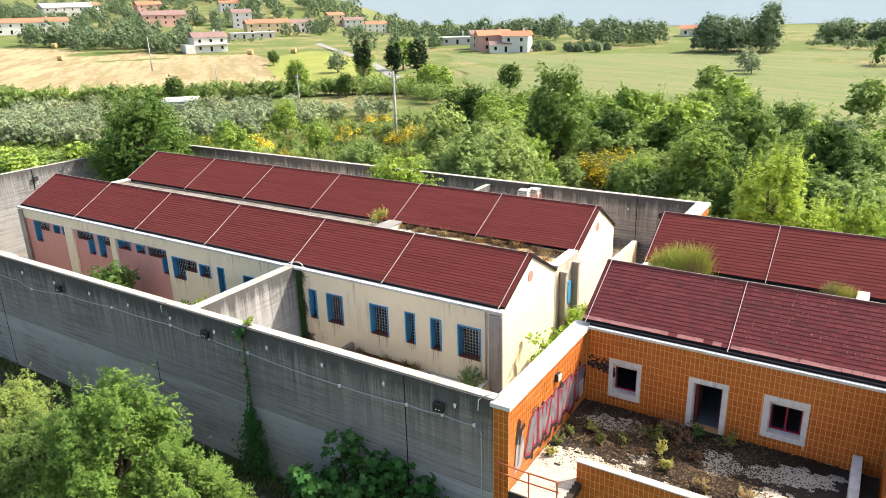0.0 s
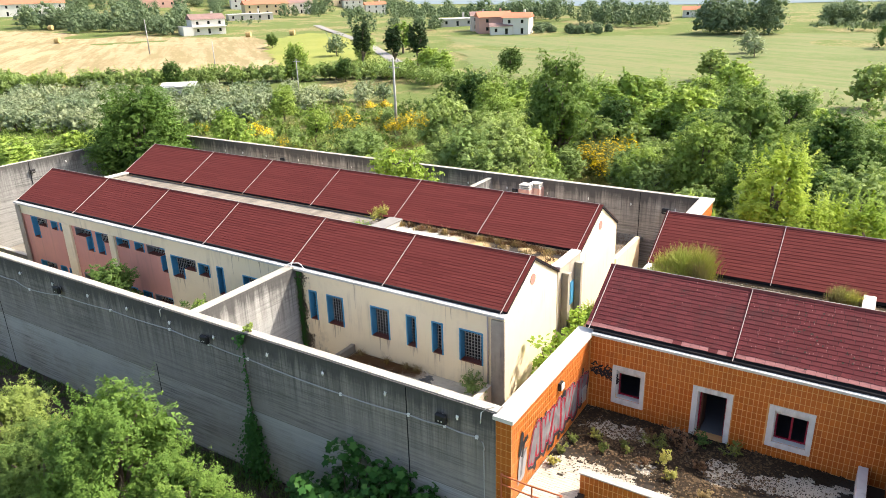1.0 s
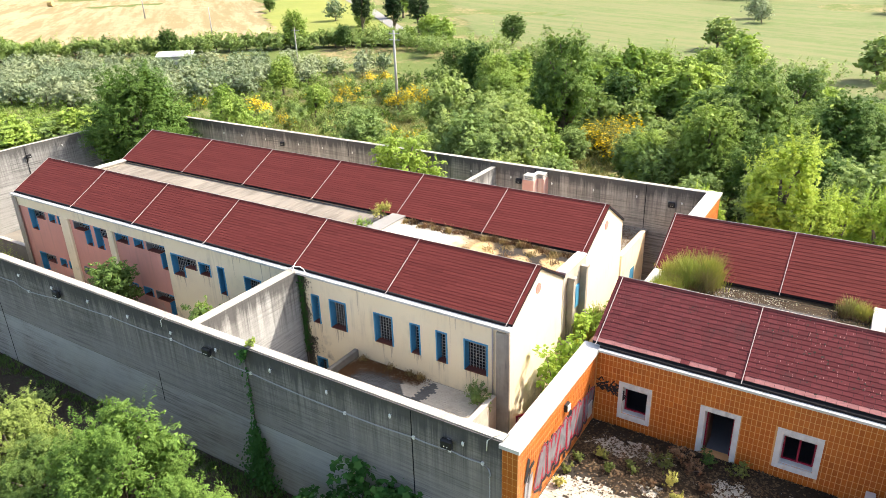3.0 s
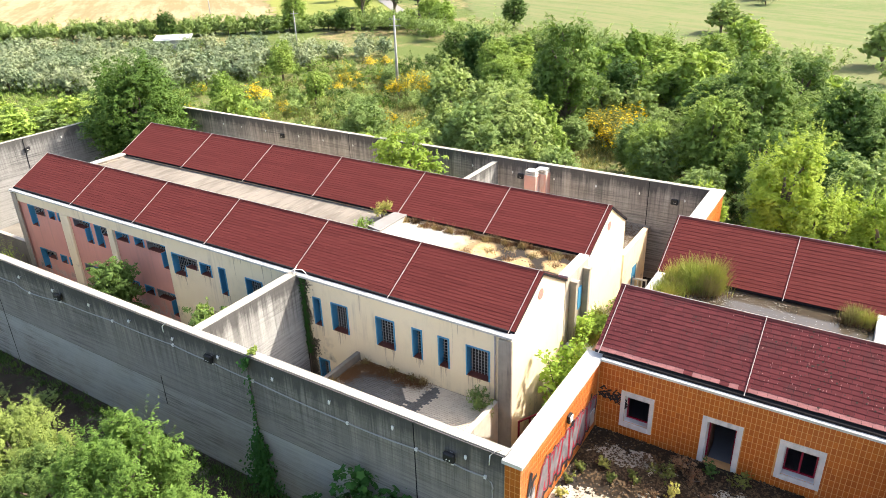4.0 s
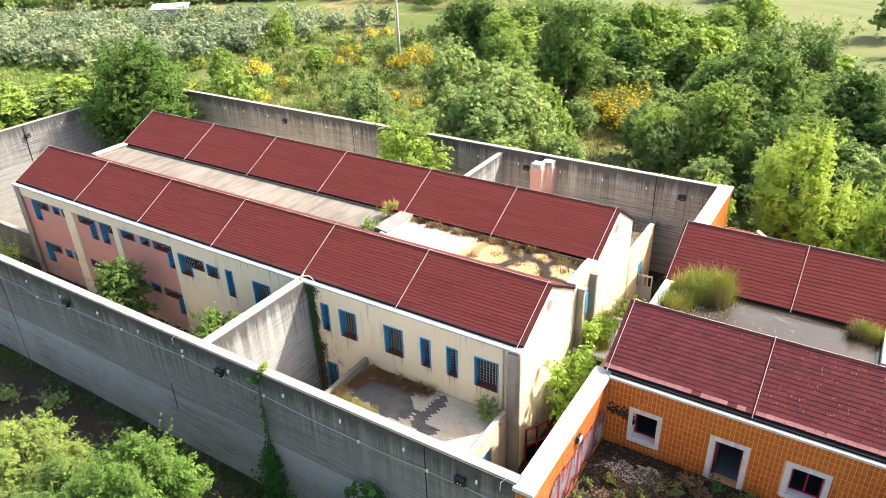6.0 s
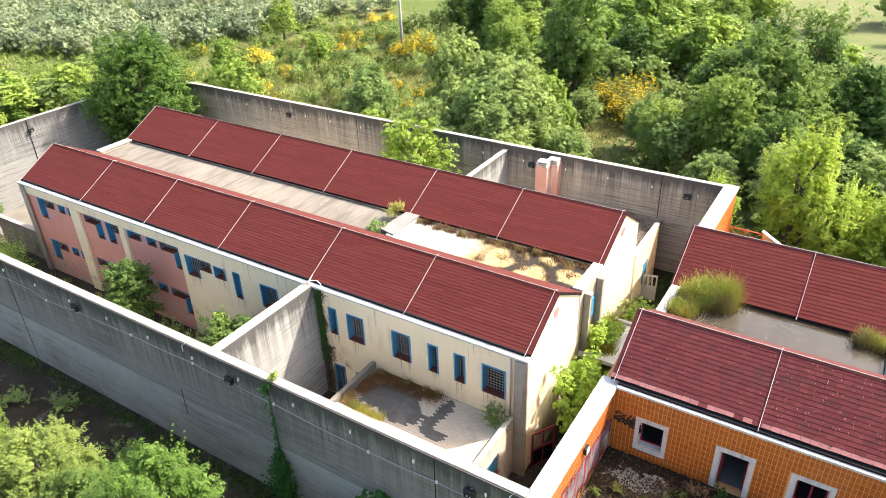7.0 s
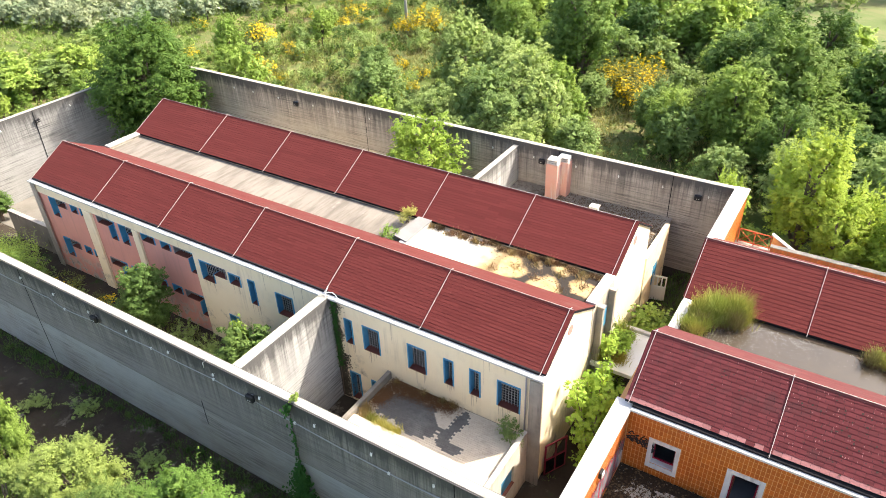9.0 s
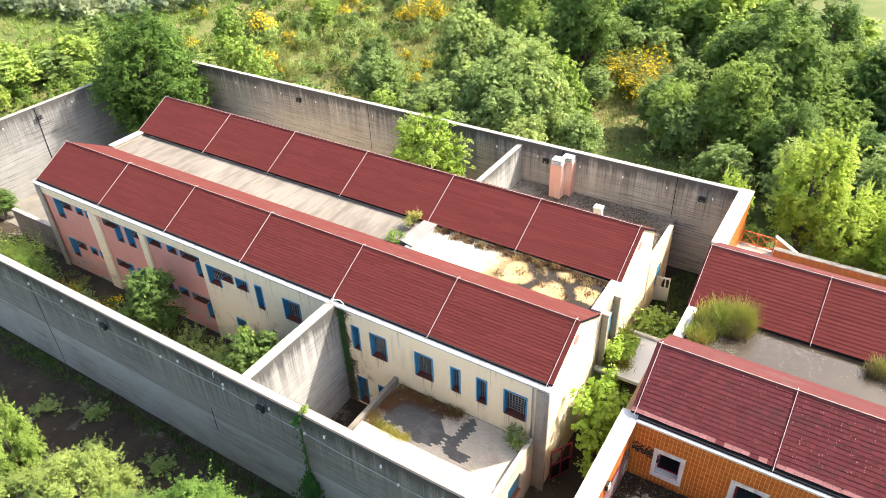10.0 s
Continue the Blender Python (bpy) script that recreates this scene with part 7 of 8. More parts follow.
# ivy hanging on the front wall
iv = np.random.default_rng(300)
zz = iv.uniform(-0.3, 7.05, 3000)
half = np.interp(zz, [-0.3, 1.2, 2.4, 3.4, 6.6, 7.1], [1.15, 0.8, 0.42, 0.10, 0.04, 0.25])
keep = iv.random(3000) < np.interp(zz, [-0.3, 2.2, 3.2, 6.5, 6.8, 7.1], [1, 1, 0.06, 0.015, 0.5, 0.7])
pp = np.column_stack([-8.78 + iv.normal(0, 0.5, 3000) * half, -7.3 - np.abs(iv.normal(0, 0.14, 3000)) * (1 + half), zz])[keep]
ivy = thing("ivy", "dark green creeper climbing a joint of the concrete wall", "creeper", at=(0, 0, 0))
ob = new("foliage", quads_mesh("foliage", leaves(pp, np.tile(np.array([0, -1.0, 0.3]), (len(pp), 1)), 0.15, iv, 0.8, 0.2, 0.5), L_FIG))
ob.parent = ivy
bm = bmesh.new()
tube(bm, [(-9.0, -7.26, GZ), (-8.85, -7.25, 3.0), (-8.9, -7.25, 6.9)], [0.03, 0.02, 0.012], 5)
part("stem", bm, M_BARK, ivy)
bush("bright green weed growing on the wall coping", 301, 0.3, 0.5, 320, 0.12, L_GRASS, "coping_weed", at=(-8.6, -7.05, TOP + 0.05), n_lobes=5)
# grass strip at the foot of the front wall, and bare soil before it
st = random.Random(8)
for i in range(40):
    x = -34 + i * 0.85
    tuft("rank green grass at the foot of the concrete wall", 400 + i, 70, 0.4, st.uniform(0.25, 0.5), L_DARK, (x, -7.6 - st.random() * 0.4, GZ), "grass_tuft", "wall-foot grass", 0.5, 0.02)
for x, y in ((-27.5, -10.0), (-22.0, -10.5), (-24.5, -9.2), (-18.0, -9.8)):
    again(B_SCRUB, x, y, 0.6, 0.6, x * 55)

# dark creeper in the corner of the divider and the facade
cv = np.random.default_rng(310)
zz = cv.uniform(2.2, 6.8, 700) + 0
pp = np.column_stack([-12.2 + np.abs(cv.normal(0, 0.16, 700)), -0.28 - np.abs(cv.normal(0, 0.08, 700)), zz])
mz = cv.uniform(-0.2, 6.8, 9000)
mx = -12.34 + np.abs(cv.normal(0, 1, 9000)) * (0.16 + 0.10 * np.sin(mz * 1.7) ** 2 + 0.12 * (mz < 3.2))
mp_ = np.column_stack([mx, np.full(9000, WY - 0.004) - cv.uniform(0, 0.012, 9000), mz])
mo = new("moss_stain", quads_mesh("moss_stain", leaves(mp_, np.tile(np.array([0, -1.0, -0.45]), (9000, 1)), 0.075, cv, 0.9, 0.0, 0.2), worn("black_moss", (0.045, 0.038, 0.028), (0.13, 0.11, 0.08), 1.6, 14)))
tagged(mo, "dark moss growing down the corner of the cream wall", "stain", kind="stuff")
creep = thing("creeper", "dark creeper in the damp corner beside the dividing wall", "creeper")
ob = new("foliage", quads_mesh("foliage", leaves(pp, np.tile(np.array([0.2, -1.0, 0.3]), (700, 1)), 0.08, cv, 0.8, 0.2, 0.6), L_FIG))
ob.parent = creep
bm = bmesh.new()
tube(bm, [(-12.25, -0.25, GZ), (-12.2, -0.24, 3.0), (-12.22, -0.24, 6.7)], [0.03, 0.02, 0.012], 5)
part("stem", bm, M_BARK, creep)


def meadow(name, label, mat, x0, x1, y0, y1, n, h, w, seed, keep=None):
    """Standing grass: single blades over an uneven patch of land."""
    q = np.random.default_rng(seed)
    p = np.column_stack([q.uniform(x0, x1, n), q.uniform(y0, y1, n)])
    ok = np.array([noise.noise((x * 0.16, y * 0.16, 9.0)) + 0.5 * noise.noise((x * 0.7, y * 0.7, 4.0)) > -0.12 and (keep is None or keep(x, y)) for x, y in p])
    p = p[ok]
    m = len(p)
    base = np.column_stack([p, [rise(x, y) for x, y in p]])
    side = np.column_stack([q.normal(0, 1, (m, 2)), np.zeros(m)])
    side *= w / np.linalg.norm(side, axis=1)[:, None]
    tip = base + np.column_stack([q.normal(0, 0.4, (m, 2)) * h, h * q.uniform(0.5, 1.2, m)])
    ob = new(name, quads_mesh(name, np.stack([base - side, base + side, tip], 1).reshape(-1, 3), mat, 3))
    return tagged(ob, label, "grass", kind="stuff")


meadow("meadow_grass", "uneven green and straw-yellow grass of the clearing", leaf_mat("clearing_grass", (0.20, 0.23, 0.07), (0.38, 0.33, 0.15), 0.4), -72, 4, 24, 74, 75000, 0.42, 0.055, 700)
meadow("rough_grass", "rank green grass beyond the left wall", L_GRASS, -120, -54, -14, 62, 60000, 0.5, 0.07, 701)

# rain stains on the cream wall: thin tapering runs below sills and cornice
ds = random.Random(91)
co = []
def run(x, z, w, h):
    n_s = 5
    y = WY - 0.0035 - ds.random() * 0.001
    for k in range(n_s):
        a, b = k / n_s, (k + 1) / n_s
        w0, w1 = w * (1 - a ** 1.5) , w * (1 - b ** 1.5)
        j0, j1 = 0.01 * math.sin(7 * a + x * 9), 0.01 * math.sin(7 * b + x * 9)
        co.extend([(x + j1 - w1, y, z - h * b), (x + j1 + w1, y, z - h * b), (x + j0 + w0, y, z - h * a), (x + j0 - w0, y, z - h * a)])
for u in UNITS:
    if u[0][0] < -23.4 or u[0][2] < 3:
        continue
    for k in range(5):
        run(ds.uniform(u[0][0] - 0.03, u[0][1] + 0.03), u[0][2], ds.uniform(0.01, 0.045), ds.uniform(0.2, 1.1))
for k in range(34):
    x = ds.uniform(-23.2, -0.6)
    if not any(r[0] - 0.1 < x < r[1] + 0.1 for u in UNITS for r in u):
        run(x, 6.84, ds.uniform(0.01, 0.05), ds.uniform(0.15, 1.0) ** 2 * 2.2 + 0.1)
tagged(new("rain_stain", quads_mesh("rain_stain", co, worn("rain_run", (0.62, 0.515, 0.36), (0.50, 0.41, 0.29), 2, 14))), "brown rain runs down the cream plaster", "stain", kind="stuff")

for nm, lab, mt, q in (("yard_grass", "dark rank grass over the yard soil", L_SCRUB, (-39, -13.2, -6.5, -0.6, 9000, 0.35, 0.022, 702)),
                       ("corner_grass", "dark grass in the walled corner below the terrace", L_DARK, (-12.2, -9.0, -6.5, -0.6, 2200, 0.35, 0.022, 703)),
                       ("passage_grass", "green grass in the passage", L_SCRUB, (0.4, 3.4, -6.4, 0.6, 3000, 0.3, 0.02, 704)),
                       ("gate_grass", "dark green grass by the white gate", L_DARK, (0.3, 3.4, 10.6, 21.6, 4200, 0.35, 0.025, 706)),
                       ("strip_grass", "sparse dark grass on the trampled strip", L_DARK, (-45, 2, -8.6, -7.25, 4200, 0.3, 0.025, 705))):
    meadow(nm, lab, mt, *q)

# brown mud along the edges of the standing water
for i, (cx, cy, rx, ry) in enumerate(((5.4, 8.0, 1.3, 0.75), (9.2, 8.85, 4.3, 0.3), (12.9, 8.4, 0.8, 0.4), (4.8, 6.8, 0.5, 0.8))):
    bm = bmesh.new()
    ring = []
    for a in [2 * math.pi * k / 80 for k in range(80)]:
        w = 0.9 + 0.5 * noise.fractal((math.cos(a) * 1.6 + 3.1 * i, math.sin(a) * 1.6, 8.3), 1.0, 2.0, 5)
        ring.append(bm.verts.new((min(13.55, max(4.42, cx + rx * w * math.cos(a))), min(8.9, max(5.98, cy + ry * w * math.sin(a))), 6.942 + 0.003 * i)))
    bm.faces.new(ring)
    solid("mud_bank", bm, worn("wet_mud", (0.11, 0.078, 0.045), (0.075, 0.055, 0.034), 2.0, 20, rough=0.6), "brown mud and dead stalks edging the standing water", "mud", kind="stuff")

# ---- village, poles, distance ----
M_HOUSE = [worn("house_plaster_" + k, c, tuple(v * 0.9 for v in c), 0.3, 4) for k, c in (("white", (0.74, 0.72, 0.68)), ("ochre", (0.66, 0.52, 0.33)), ("rose", (0.60, 0.36, 0.30)), ("grey", (0.52, 0.50, 0.47)))]
M_ROOFT = pieces_mat("terracotta_roof", (0.52, 0.20, 0.11), (0.44, 0.17, 0.10), 0.2, 0.9, 4, lone=True)
M_ROOFD = worn("dark_roof", (0.20, 0.13, 0.115), (0.26, 0.17, 0.15), 0.5, 4)


def house(x, y, w, d, floors, turn, tone, roof_mat, label, flat=False, porch=False):
    h = thing("house", label, "house", "village houses", at=(x, y, rise(x, y)))
    h.rotation_euler = (0, 0, radians(turn))
    H = floors * 3.0
    bm = bmesh.new()
    box(bm, -w / 2, w / 2, -d / 2, d / 2, -2, H)
    part("wall", bm, M_HOUSE[tone], h)
    bm = bmesh.new()
    if flat:
        box(bm, -w / 2 - 0.3, w / 2 + 0.3, -d / 2 - 0.3, d / 2 + 0.3, H + 0.003, H + 0.3)
    else:
        e = 0.5
        rr = d * 0.2
        v = [bm.verts.new(p) for p in ((-w / 2 - e, -d / 2 - e, H), (w / 2 + e, -d / 2 - e, H), (w / 2 + e, d / 2 + e, H), (-w / 2 - e, d / 2 + e, H),
                                       (-w / 2 - e, 0, H + rr), (w / 2 + e, 0, H + rr))]
        for f in ((0, 1, 5, 4), (2, 3, 4, 5), (0, 4, 3), (1, 2, 5), (3, 2, 1, 0)):
            bm.faces.new([v[i] for i in f])
    roof_part = part("roof", bm, roof_mat, h)
    k = max(2, int(w / 4.6))
    for fl in range(floors):
        for i in range(k):
            bm = bmesh.new()
            u = -w / 2 + (i + 0.5) * w / k
            tall = 2.1 if (fl == 0 and i % 3 == 1) else 1.3
            z = fl * 3.0 + (0.1 if tall > 2 else 0.95)
            box(bm, u - 0.5, u + 0.5, -d / 2 - 0.05, -d / 2 + 0.1, z, z + tall)
            part("window", bm, M_GLASS, h)
    bm = bmesh.new()
    box(bm, w * 0.2, w * 0.2 + 0.8, 0.4, 1.2, H, H + d * 0.2 + 0.9)
    part("chimney", bm, M_HOUSE[tone], roof_part)
    if porch:
        bm = bmesh.new()
        box(bm, -w / 2 - 4, -w / 2 - 0.003, -d / 2 - 1.5, d / 2, -2, 3.2)
        part("terrace", bm, M_HOUSE[tone], h, "white terrace block")
        bm = bmesh.new()
        box(bm, -w / 2 - 0.2, w / 2 + 0.4, -d / 2 - 1.6, -d / 2 - 0.06, 2.9, 3.2)
        part("balcony", bm, M_HOUSE[tone], h)
    return h


def facing(x, y, off=0.0):
    """The turn by which a house's front looks down to the compound."""
    return math.degrees(math.atan2(13 - x, 26 + y)) + off


for x, y, w, d, fl, off, tone, rf, label, flat, porch in [
    (-246, 193, 14, 11, 2, 12, 0, M_ROOFD, "white two-storey farmhouse with a terrace", False, True),
    (-127, 236, 13, 10, 2, 10, 2, M_ROOFT, "rose house with a terracotta roof", False, False),
    (-114, 232, 10, 9, 2, -12, 0, M_ROOFT, "white house with a terracotta roof", False, False),
    (-119, 227, 8, 6, 1, 5, 0, M_ROOFD, "low white lean-to house beside the road", False, False),
    (-138, 244, 7, 8, 2, 5, 3, M_ROOFD, "grey unfinished house beside the barn", False, False),
    (-160, 262, 15, 9, 1, 8, 3, M_HOUSE[0], "long low barn with a pale roof", True, False),
    (-295, 265, 24, 10, 1, 10, 3, M_HOUSE[0], "low farm shed with a pale roof", True, False),
    (-318, 300, 26, 12, 2, 12, 1, M_ROOFT, "long ochre house with a terracotta roof", False, False),
    (-350, 310, 12, 12, 3, 5, 0, M_ROOFD, "white tower house above the shed", False, False),
    (-311, 323, 14, 10, 2, 10, 0, M_ROOFD, "pale house with a dark roof", False, False),
    (-382, 275, 26, 14, 2, 10, 2, M_ROOFD, "large rose house with a dark roof", False, False),
    (-398, 201, 36, 12, 2, 0, 0, M_ROOFT, "long house with an orange-red roof", False, False),
    (-488, 276, 32, 16, 2, 15, 3, M_HOUSE[3], "house with a broad grey hipped roof", False, False),
    (-342, 392, 12, 10, 2, 20, 1, M_ROOFT, "ochre village house with terracotta roof", False, False),
    (-328, 396, 14, 10, 2, 10, 0, M_ROOFD, "pale village house with dark roof", False, False),
    (-316, 407, 15, 10, 2, 10, 0, M_ROOFT, "white village house with terracotta roof", False, False),
    (-430, 372, 14, 10, 2, 10, 0, M_ROOFT, "white village house with red roof", False, False),
    (-500, 300, 16, 10, 2, 15, 0, M_ROOFT, "white village house on the slope", False, False),
    (-470, 330, 18, 12, 2, 15, 2, M_ROOFT, "rose village house with a red roof", False, False),
    (-70, 322, 9, 8, 1, 0, 0, M_ROOFT, "pale house hidden by trees", False, False)]:
    house(x, y, w, d, fl, facing(x, y, off), tone, rf, label, flat, porch)


def bale(x, y):
    bm = bmesh.new()
    bmesh.ops.create_cone(bm, cap_ends=True, segments=18, radius1=0.8, radius2=0.8, depth=1.4, matrix=pose(0, 0, 0.78, 0, 90, 25))
    o = solid("hay_bale", bm, M_HAYB, "round straw-coloured hay bale on the mown field", "hay bale", group="hay bales", bevel=0.05)
    o.location = (x, y, rise(x, y) + 0.1)
    o.scale = (1.4, 1.4, 1.4)


M_HAYB = worn("straw", (0.50, 0.37, 0.17), (0.42, 0.30, 0.13), 3, 20, bump=0.8)
for x, y in ((-323, 168), (-268, 138), (-215, 188), (-203, 201)):
    bale(x, y)


def pole(x, y, h, label, arms=1):
    p = thing("utility_pole", label, "pole", "utility poles", at=(x, y, rise(x, y)))
    bm = bmesh.new()
    tube(bm, [(0, 0, -0.5), (0, 0, h)], [0.022 * h, 0.012 * h], 10)
    part("shaft", bm, M_POLE, p, smooth=True)
    for k in range(arms):
        bm = bmesh.new()
        bar(bm, (-0.9, 0, h - 0.5 - k * 0.9), (0.9, 0.2, h - 0.5 - k * 0.9), 0.1)
        arm = part("cross_arm", bm, M_METAL, p)
        for s in (-0.8, 0, 0.8):
            bm = bmesh.new()
            tube(bm, [(s, 0.1, h - 0.45 - k * 0.9), (s, 0.1, h - 0.2 - k * 0.9)], [0.06, 0.04], 6)
            part("insulator", bm, M_BLACK, arm)


M_POLE = worn("grey_concrete_pole", (0.40, 0.39, 0.37), (0.33, 0.32, 0.31), 1, 12)
pole(-50.2, 61.5, 11.6, "grey concrete power pole standing in the scrub", 2)
pole(-92, 85, 7.4, "slim grey power pole at the hedge", 1)
pole(-139, 104, 8, "weathered wooden pole in the hay field", 0)
pole(-197, 127, 11, "weathered wooden pole in the hay field", 0)

# corrugated shed
sh = thing("shed", "small corrugated metal shed with a white roof", "shed", at=(-113.5, 72.0, rise(-113.5, 72.0)))
sh.rotation_euler = (0, 0, radians(40))
bm = bmesh.new()
box(bm, -3.3, 3.3, -1.8, 1.8, -0.2, 2.6)
part("wall", bm, plain("grey_sheet", (0.35, 0.37, 0.38), 0.5, 0.4), sh)
bm = bmesh.new()
v = box(bm, -3.6, 3.6, -2.1, 2.1, 2.61, 2.72)
for w in v:
    w.co.z += 0.12 * w.co.y
part("roof", bm, plain("white_sheet", (0.75, 0.76, 0.76), 0.5), sh)

# hills at the edge of sight: a glowing backdrop, haze put into its colour
n = Nodes("haze_glow_hill", 1.0, 0, 0.0)
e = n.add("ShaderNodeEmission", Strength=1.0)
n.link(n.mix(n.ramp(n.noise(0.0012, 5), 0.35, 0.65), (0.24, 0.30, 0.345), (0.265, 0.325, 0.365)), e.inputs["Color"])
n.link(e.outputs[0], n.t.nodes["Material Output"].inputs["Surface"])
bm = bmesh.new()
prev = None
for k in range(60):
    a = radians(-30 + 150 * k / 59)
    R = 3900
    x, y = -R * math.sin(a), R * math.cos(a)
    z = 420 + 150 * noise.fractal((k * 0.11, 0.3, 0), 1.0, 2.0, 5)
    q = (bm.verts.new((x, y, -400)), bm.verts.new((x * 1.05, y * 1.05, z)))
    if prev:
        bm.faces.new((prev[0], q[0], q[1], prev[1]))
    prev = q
solid("backdrop_hills", bm, n.m, "glowing pale blue backdrop of far mountain slopes, haze in its colour", "hills", "structure")

# ---- wall tiles, laid last ----
for job in TILE_JOBS:
    tiling(job[0], *job[1:7], lone=job[7], seed=job[8])
tiling(facade, OX0 + 0.02, 15.28, CF, 6.97, [(r[0], r[1], r[2], r[3]) for r in OW], lambda u, z, k: (u, -k, z), lone=(4.1, 10.5), seed=2)
tiling(facade, 15.72, OX1, GZ + 0.1, 6.97, [], lambda u, z, k: (u, -k, z), seed=9)

# ---- fittings on the walls ----
def floodlight(x, y, z, turn, label="black floodlight box bracketed to the concrete wall"):
    f = thing("floodlight", label, "lamp", "perimeter floodlights", at=(x, y, z))
    f.rotation_euler = (0, 0, radians(turn))
    bm = bmesh.new()
    box(bm, -0.24, 0.24, -0.30, -0.10, -0.2, 0.2)
    part("housing", bm, M_BLACK, f, bevel=0.05)
    bm = bmesh.new()
    box(bm, -0.06, 0.06, -0.10, -0.004, -0.12, 0.1)
    part("bracket", bm, M_METAL, f)
    for s in (-0.05, 0.08):
        bm = bmesh.new()
        bmesh.ops.create_icosphere(bm, subdivisions=1, radius=0.028, matrix=pose(s, -0.305, -0.05))
        part("screw", bm, M_WHITE, f)
    return f


for x in (1.35, -11.23, -22.86, -34.5):
    floodlight(x, -7.2, 6.22, 0)
for x in (1.25, -10.3, -34.8):
    floodlight(x, 22.0, 5.88, 0)
floodlight(-52.5, 7.7, 6.1, 90)


def peg(x, y, z, turn):
    p = thing("insulator", "small white porcelain wire holder on the wall", "insulator", "wall insulators", at=(x, y, z))
    p.rotation_euler = (0, 0, radians(turn))
    bm = bmesh.new()
    tube(bm, [(0, -0.002, 0), (0, -0.10, 0.0)], [0.02, 0.02], 6)
    part("pin", bm, M_METAL, p)
    bm = bmesh.new()
    tube(bm, [(0, -0.10, -0.09), (0.01, -0.12, 0.0), (-0.02, -0.1, 0.09)], [0.035, 0.055, 0.025], 7)
    part("knob", bm, M_WHITE, p)


for x in (-29.8, -26.6, -23.4, -20.2, -16.95, -13.75, -10.7, -7.4, -4.3, -1.2, 1.98):
    peg(x, -7.2, 6.42, 0)
for x in (-7.6, -4.36, -1.2, 1.9, -11.0, -14.5, -42.7, -40.2, -37.0, -32.8, -29.9, -26.5, -23.3):
    peg(x, 22.0, 6.05, 0)
for y in (1.0, 4.5, 11.0):
    peg(-52.5, y, 6.3, 90)

# cable clipped along the front wall, sagging between its clips
clips = [(-33, 5.75), (-29.4, 5.78), (-27.5, 5.80), (-26.1, 5.52), (-23.0, 5.82), (-18.5, 5.95), (-13.9, 6.0), (-11.2, 5.92), (-8.7, 5.83), (-3.5, 5.66), (-0.2, 5.78), (1.4, 5.84), (2.74, 5.82)]
M_CABLE = plain("grey_cable_sheath", (0.36, 0.36, 0.36), 0.55)
cable = thing("wall_cable", "grey cable clipped along the concrete wall, sagging", "cable")
pts = []
for (x0, z0), (x1, z1) in zip(clips, clips[1:]):
    for k in range(6):
        f = k / 6
        pts.append((x0 + (x1 - x0) * f, -7.235, z0 + (z1 - z0) * f - 0.05 * math.sin(math.pi * f)))
pts += [(2.74, -7.235, 5.82), (3.0, -7.27, 5.7), (3.05, -7.25, 5.45), (3.0, -7.235, 5.3)]
bm = bmesh.new()
tube(bm, pts, [0.027] * len(pts), 8)
conduit = part("conduit", bm, M_CABLE, cable, smooth=True)
bm = bmesh.new()
tube(bm, [(3.02, -7.235, 5.3), (3.02, -7.235, GZ)], [0.018, 0.018], 5)
part("drop_pipe", bm, M_PIPE, cable)
for x, z in clips[3:]:
    bm = bmesh.new()
    box(bm, x - 0.05, x + 0.05, -7.28, -7.201, z - 0.06, z + 0.06)
    part("clip", bm, M_WHITE, conduit)
# hooked tails of wire hanging over the coping
for x, s in ((3.05, 0.5), (-14.2, 0.4)):
    w = thing("wire_tail", "white wire end hooked over the wall coping", "wire")
    bm = bmesh.new()
    tube(bm, [(x + 0.25, -6.9, TOP + 0.1), (x + 0.1, -7.2, TOP + 0.14), (x - 0.08, -7.32, TOP - 0.05), (x - 0.12, -7.3, TOP - s)], [0.022] * 4, 6)
    part("wire", bm, M_WHITE, w, smooth=True)
# wires at the divider's head
w = thing("roof_wire", "pale wires running from the divider to the eaves", "wire")
for a, b in (((-12.5, -0.4, 7.0), (-12.7, 0.1, 7.25)), ((-12.9, -0.5, 7.05), (-12.2, -0.1, 7.2)), ((-12.2, -0.1, 7.2), (-11.6, -0.3, 6.98))):
    bm = bmesh.new()
    tube(bm, [a, ((a[0] + b[0]) / 2, (a[1] + b[1]) / 2, (a[2] + b[2]) / 2 + 0.08), b], [0.025] * 3, 6)
    part("wire", bm, M_WHITE, w)
# conduit and rust streak on the left wall
bm = bmesh.new()
tube(bm, [(-52.47, 7.6, 7.0), (-52.47, 7.55, 4.0), (-52.47, 7.5, 1.5)], [0.03] * 3, 6)
solid("wall_conduit", bm, M_BLACK, "dark conduit dropping down the concrete wall", "conduit")
# downpipe at the near corner
bm = bmesh.new()
tube(bm, [(-0.62, WY - 0.08, 6.9), (-0.62, WY - 0.08, 3.0)], [0.04, 0.04], 8)
solid("downpipe", bm, M_RIB, "slim pale downpipe at the building corner", "pipe", smooth=True)
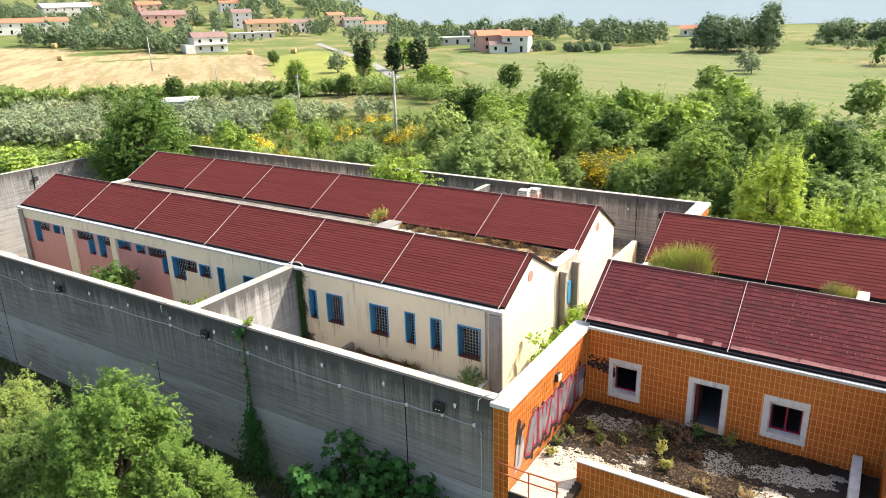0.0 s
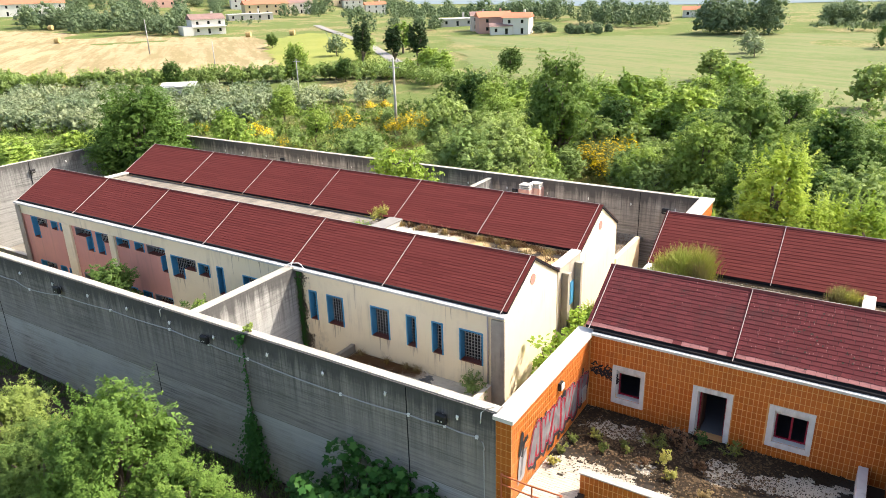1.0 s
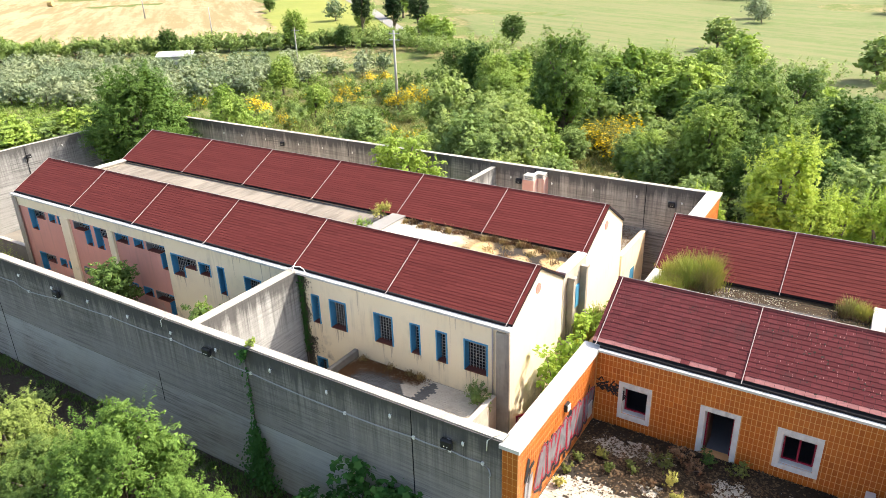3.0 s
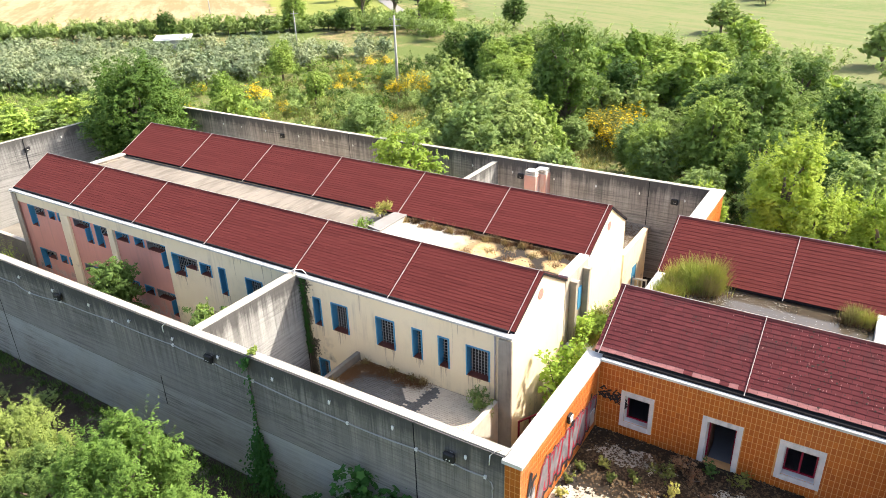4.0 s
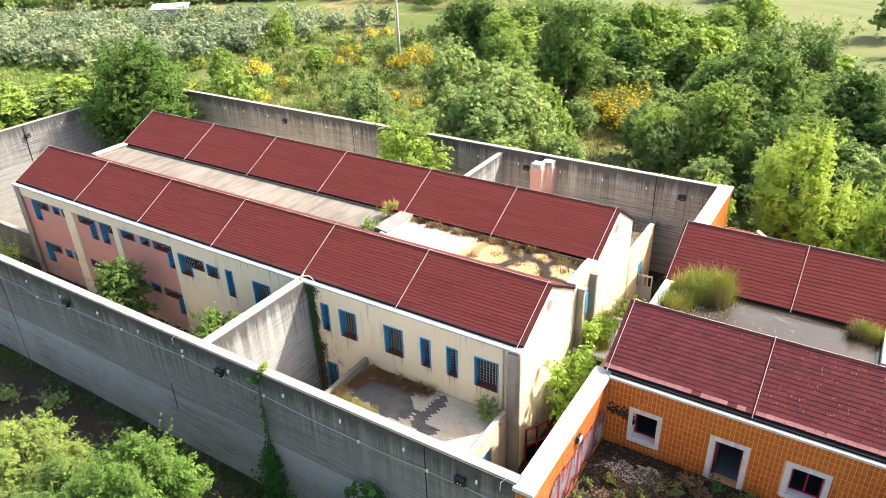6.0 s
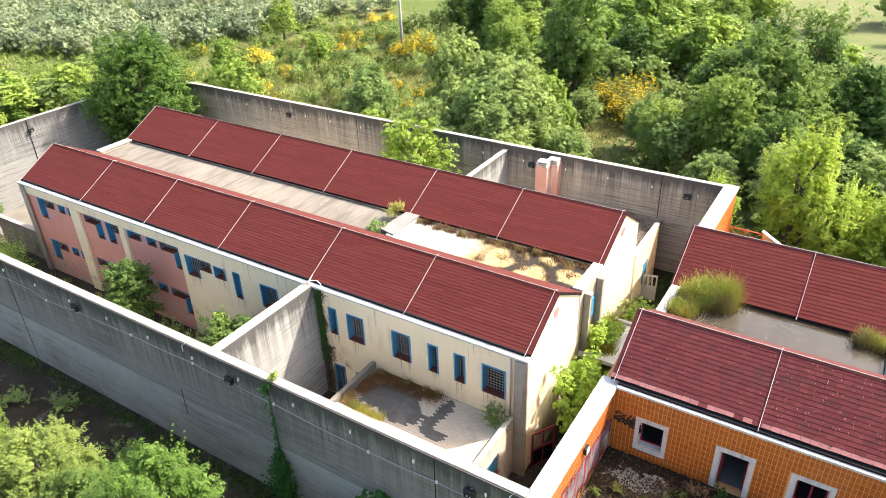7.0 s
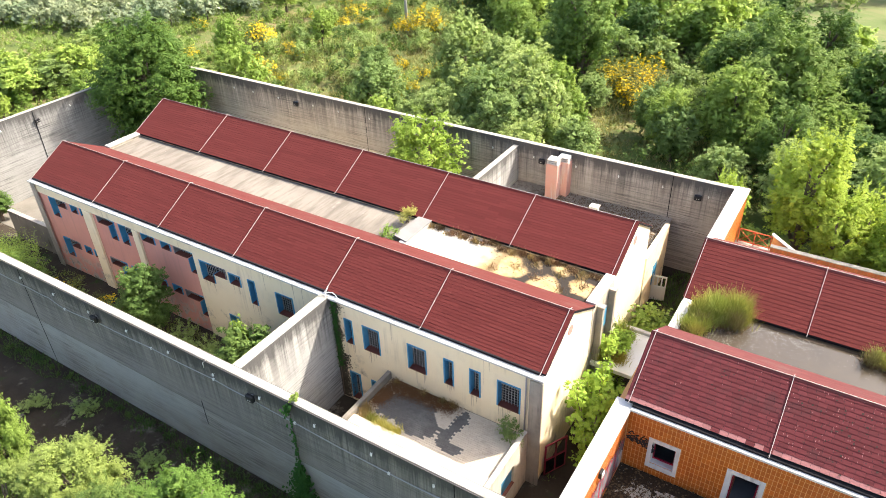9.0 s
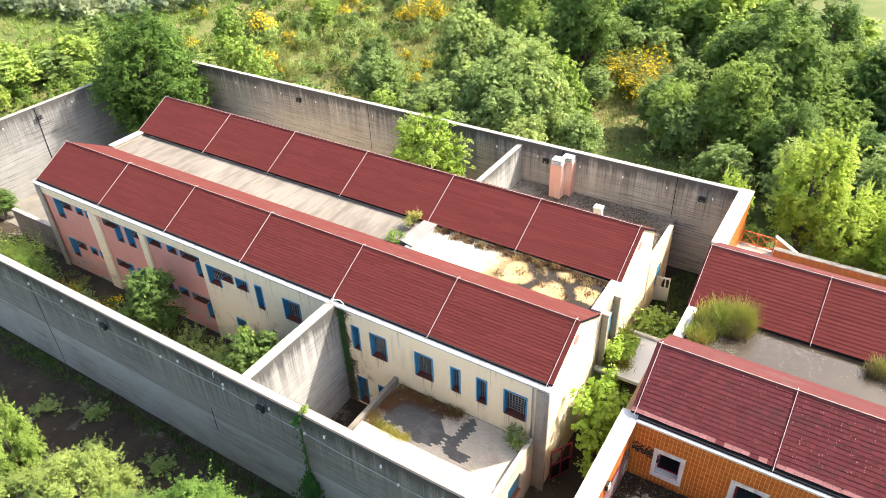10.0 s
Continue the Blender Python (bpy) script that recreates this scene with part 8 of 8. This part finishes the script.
# broken red door and white gate in the passage
gate = thing("crimson_door", "broken crimson-framed glazed door in the passage", "door", at=(0.25, 0.5, GZ))
bm = bmesh.new()
for y in (0, 0.65, 1.3):
    box(bm, 0, 0.06, y - 0.04, y + 0.04, 0, 2.2)
for z in (0.04, 1.1, 2.16):
    for y in (0.04, 0.69):
        box(bm, 0.002, 0.058, y, y + 0.57, z - 0.04, z + 0.04)
door_frame = part("frame", bm, M_CRIMSON, gate)
bm = bmesh.new()
box(bm, 0.025, 0.035, 0.04, 1.26, 0.08, 1.06)
part("pane", bm, M_GLASS, door_frame)
gate.rotation_euler = (0, 0, radians(-28))
ac = thing("white_gate", "white metal gate leaf standing ajar by the annex", "gate", at=(0.16, 17.6, GZ))
bm = bmesh.new()
box(bm, 0, 0.05, 0, 0.9, 0.1, 1.25)
for y in (0, 0.27, 0.54, 0.81):
    box(bm, 0.001, 0.049, y, y + 0.09, 1.25, 1.95)
box(bm, 0, 0.05, 0, 0.9, 1.95, 2.08)
part("leaf", bm, M_WHITE, ac)
bm = bmesh.new()
box(bm, -0.05, 0, -0.06, 0, 0, 2.15)
part("post", bm, M_WHITE, ac)
ac.rotation_euler = (0, 0, radians(-80))
# pale slab bridging the passage; its white stands in for sunlight
bm = bmesh.new()
box(bm, 0.15, 3.88, 6.2, 9.8, 2.75, 2.98)
solid("passage_roof", bm, worn("sun_white_slab", (0.86, 0.85, 0.82), (0.78, 0.77, 0.73), 0.8, 10), "flat slab over part of the passage, sunlight put into its white", "slab", "structure")
bm = bmesh.new()
box(bm, 0.15, 3.88, 9.803, 10.05, 2.75, 3.16)
solid("passage_kerb", bm, M_CAP, "white kerb closing the passage slab", "kerb", "structure", bevel=0.015)
for i, (x, y) in enumerate(((0.7, 6.8), (0.9, 7.5), (0.6, 8.2), (1.2, 8.8), (0.8, 9.3), (1.4, 7.1))):
    tuft("yellowing grass rooted on the passage slab", 600 + i, 420, 0.45, 0.95, L_TUSSOCK if i % 2 else L_RUSH, (x, y, 2.97), "grass_tuft", "passage weeds", 0.5, 0.014)
